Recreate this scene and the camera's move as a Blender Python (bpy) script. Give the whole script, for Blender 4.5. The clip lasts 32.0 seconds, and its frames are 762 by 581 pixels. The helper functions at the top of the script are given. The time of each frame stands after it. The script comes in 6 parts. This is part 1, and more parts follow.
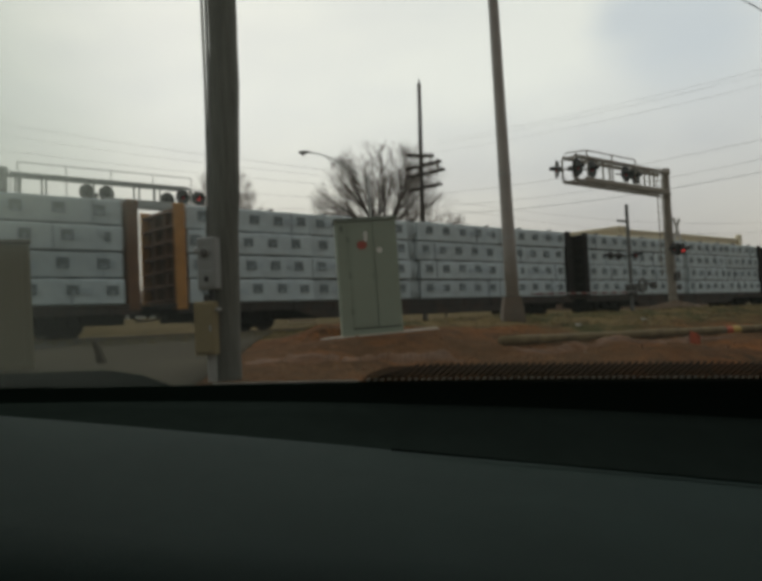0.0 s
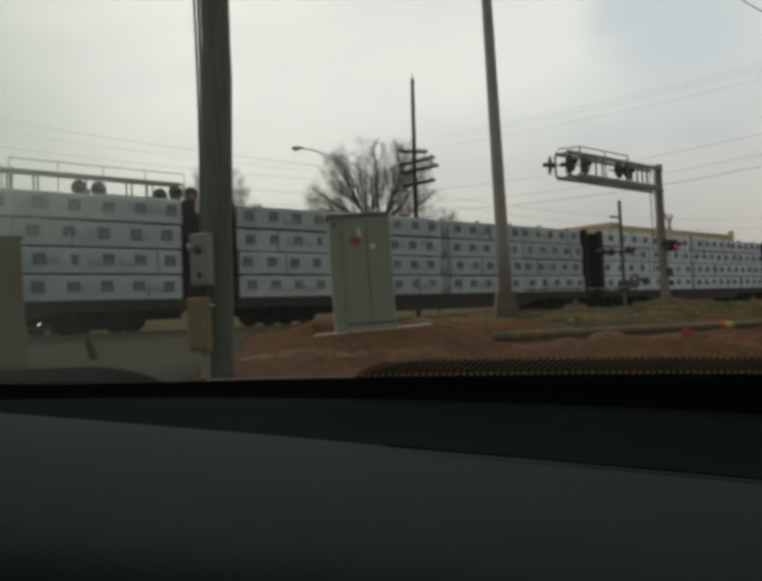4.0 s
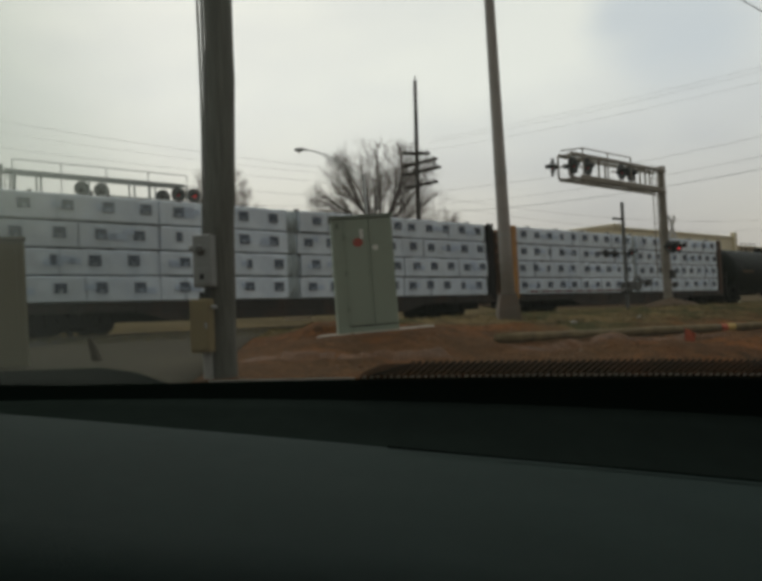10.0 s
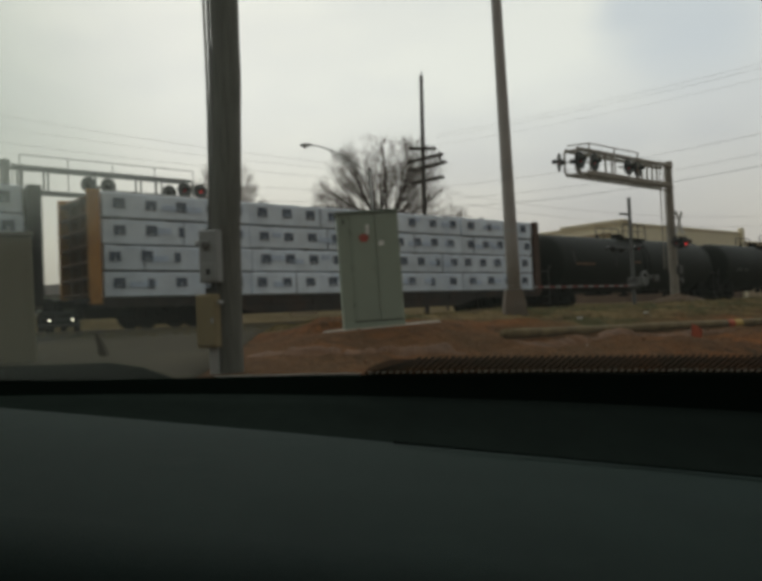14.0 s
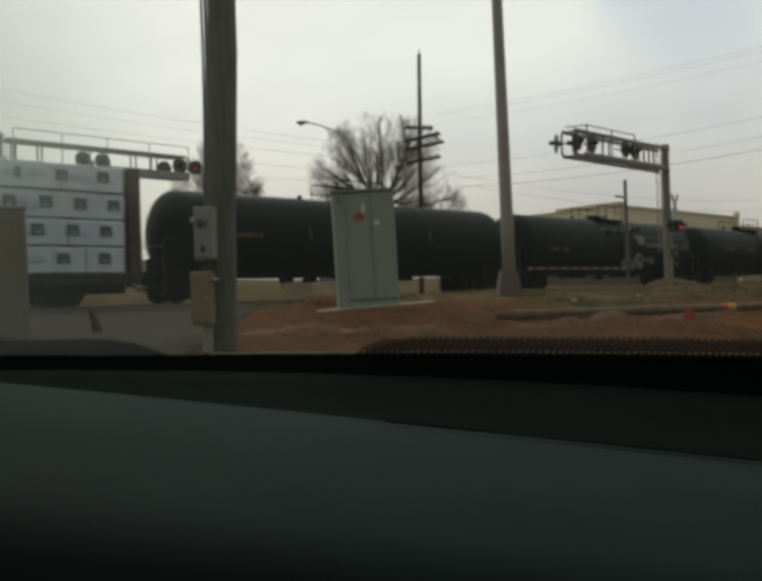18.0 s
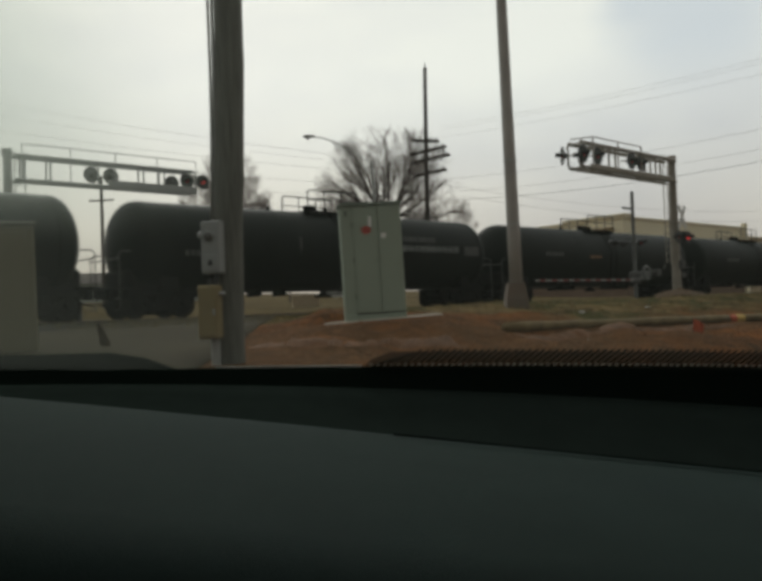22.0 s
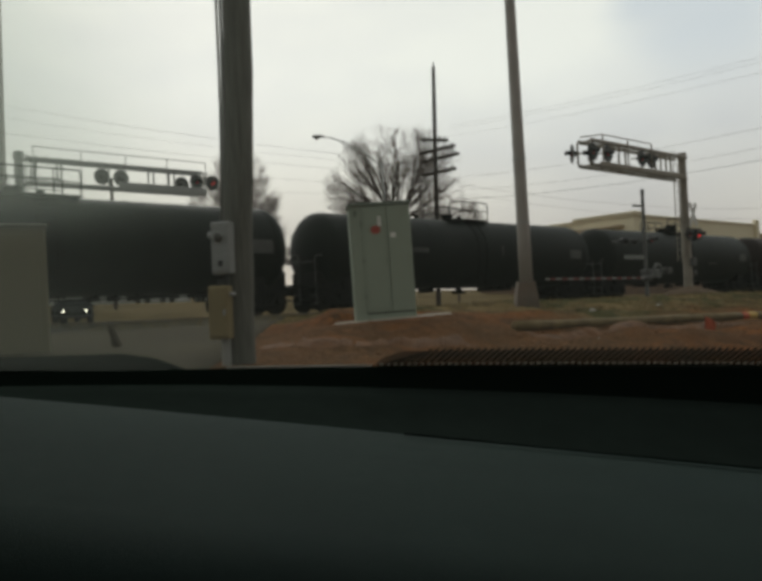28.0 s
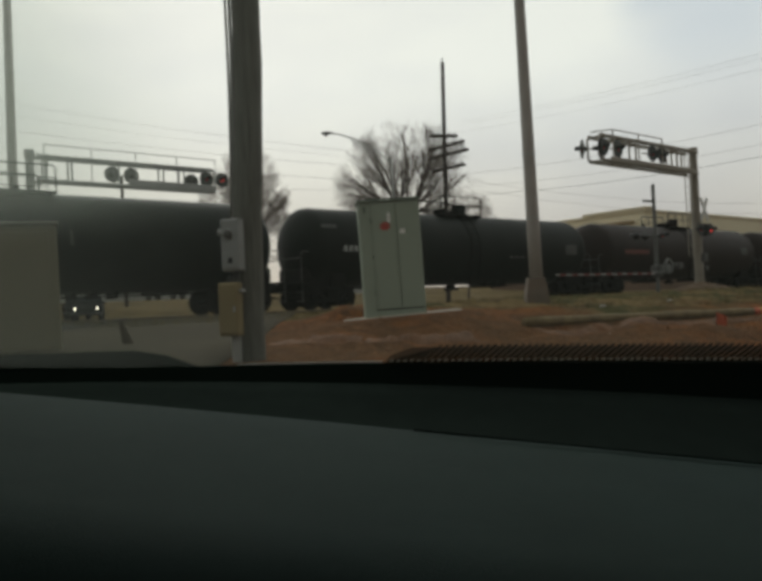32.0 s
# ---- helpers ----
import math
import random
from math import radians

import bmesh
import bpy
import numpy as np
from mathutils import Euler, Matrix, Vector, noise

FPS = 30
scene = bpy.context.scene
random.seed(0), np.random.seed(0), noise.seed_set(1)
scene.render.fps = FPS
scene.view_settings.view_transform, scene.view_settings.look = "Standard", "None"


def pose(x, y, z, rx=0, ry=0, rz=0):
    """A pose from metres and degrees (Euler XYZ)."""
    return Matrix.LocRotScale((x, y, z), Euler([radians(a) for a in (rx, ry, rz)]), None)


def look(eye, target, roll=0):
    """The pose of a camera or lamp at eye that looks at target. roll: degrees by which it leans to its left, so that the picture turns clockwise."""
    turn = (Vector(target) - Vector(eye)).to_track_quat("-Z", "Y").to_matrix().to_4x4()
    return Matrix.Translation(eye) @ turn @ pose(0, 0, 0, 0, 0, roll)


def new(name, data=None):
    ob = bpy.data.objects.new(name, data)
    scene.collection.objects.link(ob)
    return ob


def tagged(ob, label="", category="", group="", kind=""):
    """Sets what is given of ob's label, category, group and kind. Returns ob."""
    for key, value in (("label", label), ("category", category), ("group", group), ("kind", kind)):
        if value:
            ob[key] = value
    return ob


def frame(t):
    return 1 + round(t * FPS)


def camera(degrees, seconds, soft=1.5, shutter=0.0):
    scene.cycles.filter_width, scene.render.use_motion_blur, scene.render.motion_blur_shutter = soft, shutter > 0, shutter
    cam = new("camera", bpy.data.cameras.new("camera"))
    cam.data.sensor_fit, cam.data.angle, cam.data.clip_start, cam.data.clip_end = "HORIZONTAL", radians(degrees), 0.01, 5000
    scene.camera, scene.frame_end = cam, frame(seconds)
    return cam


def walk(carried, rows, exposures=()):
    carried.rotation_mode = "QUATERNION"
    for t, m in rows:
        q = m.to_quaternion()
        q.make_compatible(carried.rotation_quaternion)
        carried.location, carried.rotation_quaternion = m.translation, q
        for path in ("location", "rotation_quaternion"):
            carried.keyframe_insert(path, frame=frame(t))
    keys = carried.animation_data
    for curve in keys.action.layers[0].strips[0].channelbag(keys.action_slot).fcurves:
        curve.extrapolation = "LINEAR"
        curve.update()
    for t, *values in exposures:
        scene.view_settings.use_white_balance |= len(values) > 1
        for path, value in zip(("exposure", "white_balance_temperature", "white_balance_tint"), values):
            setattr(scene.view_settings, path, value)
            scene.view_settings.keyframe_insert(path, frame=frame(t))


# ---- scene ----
cam = camera(53.0, 32.0, soft=4.2, shutter=0.5)
PATH = [
    (0, pose(0, 0, 1.25, 92.438, 2.660, 0.327)),
    (0.5, pose(0, 0, 1.25, 92.245, 2.627, 0.363)),
    (1, pose(0, 0, 1.25, 92.443, 2.639, 0.460)),
    (1.5, pose(0, 0, 1.25, 92.357, 2.706, 0.390)),
    (2, pose(0, 0, 1.25, 92.272, 2.657, 0.361)),
    (2.5, pose(0, 0, 1.25, 92.422, 2.571, 0.442)),
    (3, pose(0, 0, 1.25, 91.866, 2.711, -0.148)),
    (3.5, pose(0, 0, 1.25, 91.979, 2.730, -0.218)),
    (5.5, pose(0, 0, 1.25, 92.266, 2.628, 0.090)),
    (6, pose(0, 0, 1.25, 92.187, 2.631, -0.065)),
    (6.5, pose(0, 0, 1.25, 92.116, 2.571, -0.132)),
    (7, pose(0, 0, 1.25, 92.093, 2.653, -0.151)),
    (7.5, pose(0, 0, 1.25, 92.055, 2.638, -0.175)),
    (8, pose(0, 0, 1.25, 92.260, 2.640, -0.072)),
    (8.5, pose(0, 0, 1.25, 92.091, 2.682, -0.115)),
    (9, pose(0, 0, 1.25, 92.000, 2.600, 0.000)),
    (9.5, pose(0, 0, 1.25, 92.153, 2.642, 0.201)),
    (10, pose(0, 0, 1.25, 92.239, 2.646, 0.013)),
    (10.5, pose(0, 0, 1.25, 92.296, 2.656, -0.019)),
    (11, pose(0, 0, 1.25, 92.527, 2.812, 0.319)),
    (11.5, pose(0, 0, 1.25, 92.189, 2.744, 0.143)),
    (12, pose(0, 0, 1.25, 92.361, 2.734, 0.321)),
    (12.5, pose(0, 0, 1.25, 92.313, 2.741, 0.284)),
    (13, pose(0, 0, 1.25, 92.114, 2.800, 0.034)),
    (13.5, pose(0, 0, 1.25, 92.064, 2.658, 0.409)),
    (15.5, pose(0, 0, 1.25, 91.380, 2.463, 0.405)),
    (16, pose(0, 0, 1.25, 91.869, 2.456, 0.148)),
    (16.5, pose(0, 0, 1.25, 90.799, 2.208, -0.877)),
    (17, pose(0, 0, 1.25, 89.831, 1.711, -2.016)),
    (17.5, pose(0, 0, 1.25, 89.755, 1.590, -1.196)),
    (18, pose(0, 0, 1.25, 90.363, 1.843, 0.047)),
    (18.5, pose(0, 0, 1.25, 90.700, 1.750, 0.244)),
    (19, pose(0, 0, 1.25, 91.179, 1.958, 0.270)),
    (19.5, pose(0, 0, 1.25, 91.522, 1.945, 0.305)),
    (20, pose(0, 0, 1.25, 91.519, 1.992, 0.732)),
    (20.5, pose(0, 0, 1.25, 91.475, 2.058, 0.524)),
    (21, pose(0, 0, 1.25, 91.504, 2.145, 0.346)),
    (21.5, pose(0, 0, 1.25, 91.496, 2.086, 0.663)),
    (22, pose(0, 0, 1.25, 91.347, 2.133, 0.581)),
    (22.5, pose(0, 0, 1.25, 91.328, 2.067, 1.015)),
    (23, pose(0, 0, 1.25, 91.337, 1.999, 0.784)),
    (23.5, pose(0, 0, 1.25, 91.311, 2.098, 0.934)),
    (24, pose(0, 0, 1.25, 91.262, 2.111, 0.911)),
    (24.5, pose(0, 0, 1.25, 91.377, 2.091, 0.663)),
    (25, pose(0, 0, 1.25, 91.333, 2.235, 0.623)),
    (25.5, pose(0, 0, 1.25, 91.242, 2.162, 0.825)),
    (27.5, pose(0, 0, 1.25, 91.524, 2.359, 1.161)),
    (28, pose(0, 0, 1.25, 91.344, 2.474, 1.330)),
    (28.5, pose(0, 0, 1.25, 90.919, 2.575, 1.246)),
    (29, pose(0, 0, 1.25, 90.972, 2.644, 1.097)),
    (29.5, pose(0, 0, 1.25, 91.028, 2.636, 0.943)),
    (30, pose(0, 0, 1.25, 90.792, 2.491, 1.489)),
    (30.5, pose(0, 0, 1.25, 90.788, 2.470, 1.474)),
    (31, pose(0, 0, 1.25, 91.074, 2.430, 1.911)),
    (31.5, pose(0, 0, 1.25, 91.051, 2.626, 1.769)),
    (32, pose(0, 0, 1.25, 91.111, 2.627, 2.054)),
]
walk(cam, PATH, exposures=((0, 0.0), (15.0, 0.0), (19.0, 0.1), (32.0, 0.1)))

# ---------------------------------------------------------------- light
world = bpy.data.worlds.new("overcast_sky")
scene.world = world
world.use_nodes = True
wn, wl = world.node_tree.nodes, world.node_tree.links
wn.clear()
w_out = wn.new("ShaderNodeOutputWorld")
w_bg = wn.new("ShaderNodeBackground")
w_sky = wn.new("ShaderNodeTexSky")
w_sky.sky_type = 'NISHITA'
w_sky.sun_disc = False
w_sky.sun_elevation = radians(30)
w_sky.sun_rotation = radians(-14)
w_coord = wn.new("ShaderNodeTexCoord")
w_map = wn.new("ShaderNodeMapping")
w_map.inputs["Scale"].default_value = (1.0, 1.0, 2.6)
w_map.inputs["Location"].default_value = (0.35, 0.1, 0.4)
w_noise = wn.new("ShaderNodeTexNoise")
w_noise.inputs["Scale"].default_value = 2.1
w_noise.inputs["Detail"].default_value = 4.0
w_noise.inputs["Roughness"].default_value = 0.5
w_ramp = wn.new("ShaderNodeValToRGB")
w_ramp.color_ramp.elements[0].position = 0.30
w_ramp.color_ramp.elements[0].color = (6.35, 6.42, 6.55, 1)
w_ramp.color_ramp.elements[1].position = 0.62
w_ramp.color_ramp.elements[1].color = (8.5, 8.42, 7.85, 1)
w_mix = wn.new("ShaderNodeMix")
w_mix.data_type = 'RGBA'
w_mix.inputs["Factor"].default_value = 0.92
# the cloud is brightest round the veiled sun and darkens away from it
w_dot = wn.new("ShaderNodeVectorMath")
w_dot.operation = 'DOT_PRODUCT'
w_dot.inputs[1].default_value = Vector((-0.18, 0.93, 0.42)).normalized()
w_fall = wn.new("ShaderNodeMapRange")
w_fall.interpolation_type = 'SMOOTHSTEP'
w_fall.inputs["From Min"].default_value, w_fall.inputs["From Max"].default_value = -0.35, 0.80
w_fall.inputs["To Min"].default_value, w_fall.inputs["To Max"].default_value = 0.35, 1.0
w_veil = wn.new("ShaderNodeMix")
w_veil.data_type, w_veil.blend_type = 'RGBA', 'MULTIPLY'
w_veil.inputs["Factor"].default_value = 1.0
wl.new(w_coord.outputs["Generated"], w_map.inputs["Vector"])
wl.new(w_coord.outputs["Generated"], w_dot.inputs[0])
wl.new(w_dot.outputs["Value"], w_fall.inputs["Value"])
wl.new(w_map.outputs["Vector"], w_noise.inputs["Vector"])
wl.new(w_noise.outputs["Fac"], w_ramp.inputs["Fac"])
wl.new(w_sky.outputs["Color"], w_mix.inputs[6])
wl.new(w_ramp.outputs["Color"], w_mix.inputs[7])
wl.new(w_mix.outputs[2], w_veil.inputs[6])
wl.new(w_fall.outputs["Result"], w_veil.inputs[7])
# one thicker blue-grey cloud high beside the road
w_cdot = wn.new("ShaderNodeVectorMath")
w_cdot.operation = 'DOT_PRODUCT'
w_cdot.inputs[1].default_value = Vector((0.435, 1.0, 0.335)).normalized()
w_cloud = wn.new("ShaderNodeMapRange")
w_cloud.interpolation_type = 'SMOOTHSTEP'
w_cloud.inputs["From Min"].default_value, w_cloud.inputs["From Max"].default_value = 0.9935, 1.001
w_cloud.inputs["To Max"].default_value = 0.75
w_wisp = wn.new("ShaderNodeMath")
w_wisp.operation = 'MULTIPLY_ADD'
w_wisp.inputs[1].default_value = 0.03
w_sum = wn.new("ShaderNodeMath")
w_sum.inputs[1].default_value = -0.015
w_grey = wn.new("ShaderNodeMix")
w_grey.data_type = 'RGBA'
w_grey.inputs[7].default_value = (5.5, 5.95, 6.55, 1)
wl.new(w_coord.outputs["Generated"], w_cdot.inputs[0])
wl.new(w_noise.outputs["Fac"], w_wisp.inputs[0])
wl.new(w_cdot.outputs["Value"], w_wisp.inputs[2])
wl.new(w_wisp.outputs[0], w_sum.inputs[0])
wl.new(w_sum.outputs[0], w_cloud.inputs["Value"])
wl.new(w_cloud.outputs["Result"], w_grey.inputs["Factor"])
wl.new(w_veil.outputs[2], w_grey.inputs[6])
# the cloud thickens towards the horizon
w_sep = wn.new("ShaderNodeSeparateXYZ")
w_low = wn.new("ShaderNodeValToRGB")
w_low.color_ramp.interpolation = 'EASE'
w_low.color_ramp.elements[0].position = 0.03
w_low.color_ramp.elements[0].color = (0.67, 0.62, 0.595, 1)
w_low.color_ramp.elements[1].position = 0.30
w_low.color_ramp.elements[1].color = (1, 1, 1, 1)
w_haze = wn.new("ShaderNodeMix")
w_haze.data_type, w_haze.blend_type = 'RGBA', 'MULTIPLY'
w_haze.inputs["Factor"].default_value = 1.0
wl.new(w_coord.outputs["Generated"], w_sep.inputs[0])
wl.new(w_sep.outputs["Z"], w_low.inputs["Fac"])
wl.new(w_grey.outputs[2], w_haze.inputs[6])
wl.new(w_low.outputs["Color"], w_haze.inputs[7])
wl.new(w_haze.outputs[2], w_bg.inputs["Color"])
w_bg.inputs["Strength"].default_value = 0.10
wl.new(w_bg.outputs["Background"], w_out.inputs["Surface"])

sun = new("sun", bpy.data.lights.new("sun", 'SUN'))
sun.data.energy = 0.5
sun.data.angle = radians(25)
sun.data.color = (1.0, 0.97, 0.92)
sun.matrix_world = look((-20, 80, 45), (0, 10, 0))


# ---------------------------------------------------------------- materials
def surf(name, colour, rough=0.8, spread=0.15, scale=4.0, stain=0.0, stain_colour=(0.1, 0.08, 0.06), bump=0.0,
         bump_scale=60.0, metal=0.0, spec=0.4, stretch=(1, 1, 1), piece=0.0, coat=0.0):
    """A painted, mineral or wooden surface: base colour with variation at two scales, stains and fine relief."""
    m = bpy.data.materials.new(name)
    m.use_nodes = True
    nodes, links = m.node_tree.nodes, m.node_tree.links
    bsdf = nodes["Principled BSDF"]
    coord = nodes.new("ShaderNodeTexCoord")
    mapping = nodes.new("ShaderNodeMapping")
    mapping.inputs["Scale"].default_value = stretch
    links.new(coord.outputs["Object"], mapping.inputs["Vector"])
    big, fine = nodes.new("ShaderNodeTexNoise"), nodes.new("ShaderNodeTexNoise")
    big.inputs["Scale"].default_value, big.inputs["Detail"].default_value = scale, 5
    fine.inputs["Scale"].default_value, fine.inputs["Detail"].default_value = scale * 9, 3
    add = nodes.new("ShaderNodeMath")
    add.operation = 'ADD'
    for n in (big, fine):
        links.new(mapping.outputs["Vector"], n.inputs["Vector"])
    half = nodes.new("ShaderNodeMath")
    half.operation = 'MULTIPLY'
    half.inputs[1].default_value = 0.5
    links.new(fine.outputs["Fac"], half.inputs[0])
    links.new(big.outputs["Fac"], add.inputs[0])
    links.new(half.outputs[0], add.inputs[1])
    rng = nodes.new("ShaderNodeMapRange")
    rng.inputs["From Min"].default_value, rng.inputs["From Max"].default_value = 0.4, 1.1
    rng.inputs["To Min"].default_value, rng.inputs["To Max"].default_value = 1 - spread, 1 + spread
    links.new(add.outputs[0], rng.inputs["Value"])
    value = rng.outputs["Result"]
    if piece:
        info = nodes.new("ShaderNodeObjectInfo")
        pr = nodes.new("ShaderNodeMapRange")
        pr.inputs["To Min"].default_value, pr.inputs["To Max"].default_value = 1 - piece, 1 + piece
        links.new(info.outputs["Random"], pr.inputs["Value"])
        mul = nodes.new("ShaderNodeMath")
        mul.operation = 'MULTIPLY'
        links.new(value, mul.inputs[0])
        links.new(pr.outputs["Result"], mul.inputs[1])
        value = mul.outputs[0]
    tint = nodes.new("ShaderNodeMix")
    tint.data_type, tint.blend_type = 'RGBA', 'MULTIPLY'
    tint.inputs["Factor"].default_value = 1.0
    tint.inputs[6].default_value = (*colour, 1)
    links.new(value, tint.inputs[7])
    out = tint.outputs[2]
    if stain:
        spots = nodes.new("ShaderNodeTexNoise")
        spots.inputs["Scale"].default_value, spots.inputs["Detail"].default_value = scale * 0.6, 8
        spots.inputs["Roughness"].default_value = 0.65
        links.new(mapping.outputs["Vector"], spots.inputs["Vector"])
        cut = nodes.new("ShaderNodeMapRange")
        cut.inputs["From Min"].default_value, cut.inputs["From Max"].default_value = 0.48, 0.72
        cut.inputs["To Max"].default_value = stain
        links.new(spots.outputs["Fac"], cut.inputs["Value"])
        dirt = nodes.new("ShaderNodeMix")
        dirt.data_type = 'RGBA'
        links.new(cut.outputs["Result"], dirt.inputs["Factor"])
        links.new(out, dirt.inputs[6])
        dirt.inputs[7].default_value = (*stain_colour, 1)
        out = dirt.outputs[2]
    links.new(out, bsdf.inputs["Base Color"])
    bsdf.inputs["Roughness"].default_value = rough
    bsdf.inputs["Metallic"].default_value = metal
    bsdf.inputs["Specular IOR Level"].default_value = spec
    bsdf.inputs["Coat Weight"].default_value = coat
    if bump:
        relief = nodes.new("ShaderNodeTexNoise")
        relief.inputs["Scale"].default_value, relief.inputs["Detail"].default_value = bump_scale, 4
        links.new(mapping.outputs["Vector"], relief.inputs["Vector"])
        b = nodes.new("ShaderNodeBump")
        b.inputs["Strength"].default_value, b.inputs["Distance"].default_value = bump, 0.02
        links.new(relief.outputs["Fac"], b.inputs["Height"])
        links.new(b.outputs["Normal"], bsdf.inputs["Normal"])
    return m


def glow(name, colour, strength):
    m = bpy.data.materials.new(name)
    m.use_nodes = True
    bsdf = m.node_tree.nodes["Principled BSDF"]
    bsdf.inputs["Base Color"].default_value = (*colour, 1)
    bsdf.inputs["Emission Color"].default_value = (*colour, 1)
    bsdf.inputs["Emission Strength"].default_value = strength
    return m


RUST = (0.10, 0.045, 0.025)
M_WRAP = surf("lumber_wrap", (0.79, 0.86, 0.94), 0.55, 0.18, 1.3, 0.55, (0.45, 0.54, 0.68), 0.6, 5.0, piece=0.10)
M_WRAP2 = surf("greenish_lumber_wrap", (0.58, 0.66, 0.69), 0.55, 0.18, 1.3, 0.55, (0.40, 0.49, 0.55), 0.6, 5.0, piece=0.10)
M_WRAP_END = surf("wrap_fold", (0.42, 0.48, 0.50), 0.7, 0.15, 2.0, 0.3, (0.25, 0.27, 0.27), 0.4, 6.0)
M_PRINT = surf("printed_mark", (0.13, 0.155, 0.20), 0.7, 0.2, 6.0)
M_FAINT = surf("faint_blue_print", (0.58, 0.67, 0.81), 0.65, 0.2, 3.0)
M_FAINT2 = surf("faint_grey_print", (0.47, 0.55, 0.60), 0.65, 0.2, 3.0)
M_STRAP = surf("steel_strap", (0.34, 0.38, 0.43), 0.5, 0.2, 4.0, metal=0.3)
M_PRINT2 = surf("printed_mark_pale", (0.21, 0.25, 0.265), 0.7, 0.2, 6.0)
M_DUNNAGE = surf("dunnage_wood", (0.10, 0.085, 0.07), 0.9, 0.3, 5.0)
M_CARSTEEL = surf("car_steel", (0.036, 0.030, 0.026), 0.75, 0.35, 2.0, 0.6, RUST, 0.3, 20)
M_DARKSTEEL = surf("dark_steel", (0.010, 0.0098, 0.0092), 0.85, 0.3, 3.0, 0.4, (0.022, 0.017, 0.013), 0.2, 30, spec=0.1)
M_BROWNEND = surf("brown_bulkhead", (0.16, 0.075, 0.035), 0.7, 0.3, 2.2, 0.5, (0.07, 0.035, 0.02), 0.3, 12)
M_ORANGE = surf("orange_paint", (0.46, 0.22, 0.06), 0.6, 0.2, 2.0, 0.35, (0.2, 0.09, 0.03), 0.2, 15)
M_BLACKEND = surf("dark_bulkhead", (0.012, 0.0095, 0.0095), 0.8, 0.3, 2.2, 0.5, (0.035, 0.02, 0.015), 0.3, 12, spec=0.15)
M_REDEND = surf("oxide_bulkhead", (0.085, 0.045, 0.03), 0.75, 0.3, 2.2, 0.5, (0.04, 0.025, 0.02), 0.3, 12)
M_TANK = surf("black_tank_paint", (0.0088, 0.0120, 0.0098), 0.60, 0.3, 0.7, 0.4, (0.016, 0.017, 0.014), 0.08, 10, spec=0.13)
M_TANK_BROWN = surf("brown_tank_paint", (0.024, 0.016, 0.014), 0.62, 0.25, 0.7, 0.35, (0.018, 0.017, 0.016), 0.08, 10, spec=0.16)
M_LETTER = surf("white_lettering", (0.34, 0.35, 0.34), 0.7, 0.2, 3.0)
M_LETTER_DIM = surf("worn_lettering", (0.075, 0.075, 0.072), 0.7, 0.3, 3.0)
M_LETTER_ORANGE = surf("orange_lettering", (0.17, 0.085, 0.04), 0.7, 0.2, 3.0)
M_LETTER_RED = surf("red_lettering", (0.20, 0.065, 0.055), 0.7, 0.2, 3.0)
M_LOGO = surf("blue_emblem", (0.20, 0.31, 0.35), 0.6, 0.15, 3.0)
M_WHEEL = surf("wheel_steel", (0.012, 0.010, 0.009), 0.8, 0.3, 5.0, 0.4, (0.03, 0.018, 0.012), spec=0.1)
M_RAIL = surf("rail_steel", (0.12, 0.075, 0.05), 0.5, 0.25, 3.0, 0.5, RUST, metal=0.4)
M_TIE = surf("sleeper_wood", (0.10, 0.08, 0.065), 0.9, 0.3, 3.0, bump=0.5, bump_scale=30, piece=0.25)
M_BALLAST = surf("ballast_stone", (0.20, 0.165, 0.14), 0.9, 0.5, 3.0, 0.5, (0.13, 0.10, 0.09), 1.0, 14)
M_ALU = surf("aluminium_paint", (0.36, 0.37, 0.36), 0.5, 0.15, 3.0, 0.25, (0.2, 0.19, 0.17), metal=0.3)
M_ALU_DARK = surf("weathered_galvanised", (0.15, 0.155, 0.15), 0.55, 0.2, 3.0, 0.3, (0.09, 0.08, 0.07), metal=0.3)
M_BLACKDISC = surf("black_signal_paint", (0.018, 0.018, 0.018), 0.5, 0.2, 5.0)
M_REDLENS = glow("lit_red_lens", (1.0, 0.05, 0.05), 0.9)
M_REDFAR = glow("dim_red_lens", (0.7, 0.05, 0.05), 0.17)
M_REDDIM = surf("unlit_red_lens", (0.34, 0.03, 0.045), 0.25, 0.1, 5.0)
M_WHITEPAINT = surf("white_paint", (0.72, 0.72, 0.70), 0.6, 0.08, 4.0, 0.2, (0.4, 0.38, 0.34))
M_ARMWHITE = surf("faded_white_arm", (0.30, 0.28, 0.27), 0.6, 0.15, 4.0)
M_ARMRED = surf("faded_red_stripe", (0.19, 0.045, 0.042), 0.6, 0.15, 4.0)
M_POLEWOOD = surf("weathered_pole_wood", (0.122, 0.121, 0.102), 0.85, 0.35, 5.0, 0.5, (0.075, 0.073, 0.060), 0.8, 25, stretch=(6, 6, 0.5))
M_FARWOOD = surf("dark_pole_wood", (0.06, 0.048, 0.042), 0.9, 0.25, 3.0, stretch=(3, 3, 0.5))
M_MAST = surf("dull_mast_paint", (0.30, 0.270, 0.225), 0.65, 0.22, 2.0, 0.5, (0.12, 0.09, 0.065), metal=0.1)
M_DISCBACK = surf("grey_signal_back", (0.075, 0.073, 0.07), 0.6, 0.15, 5.0)
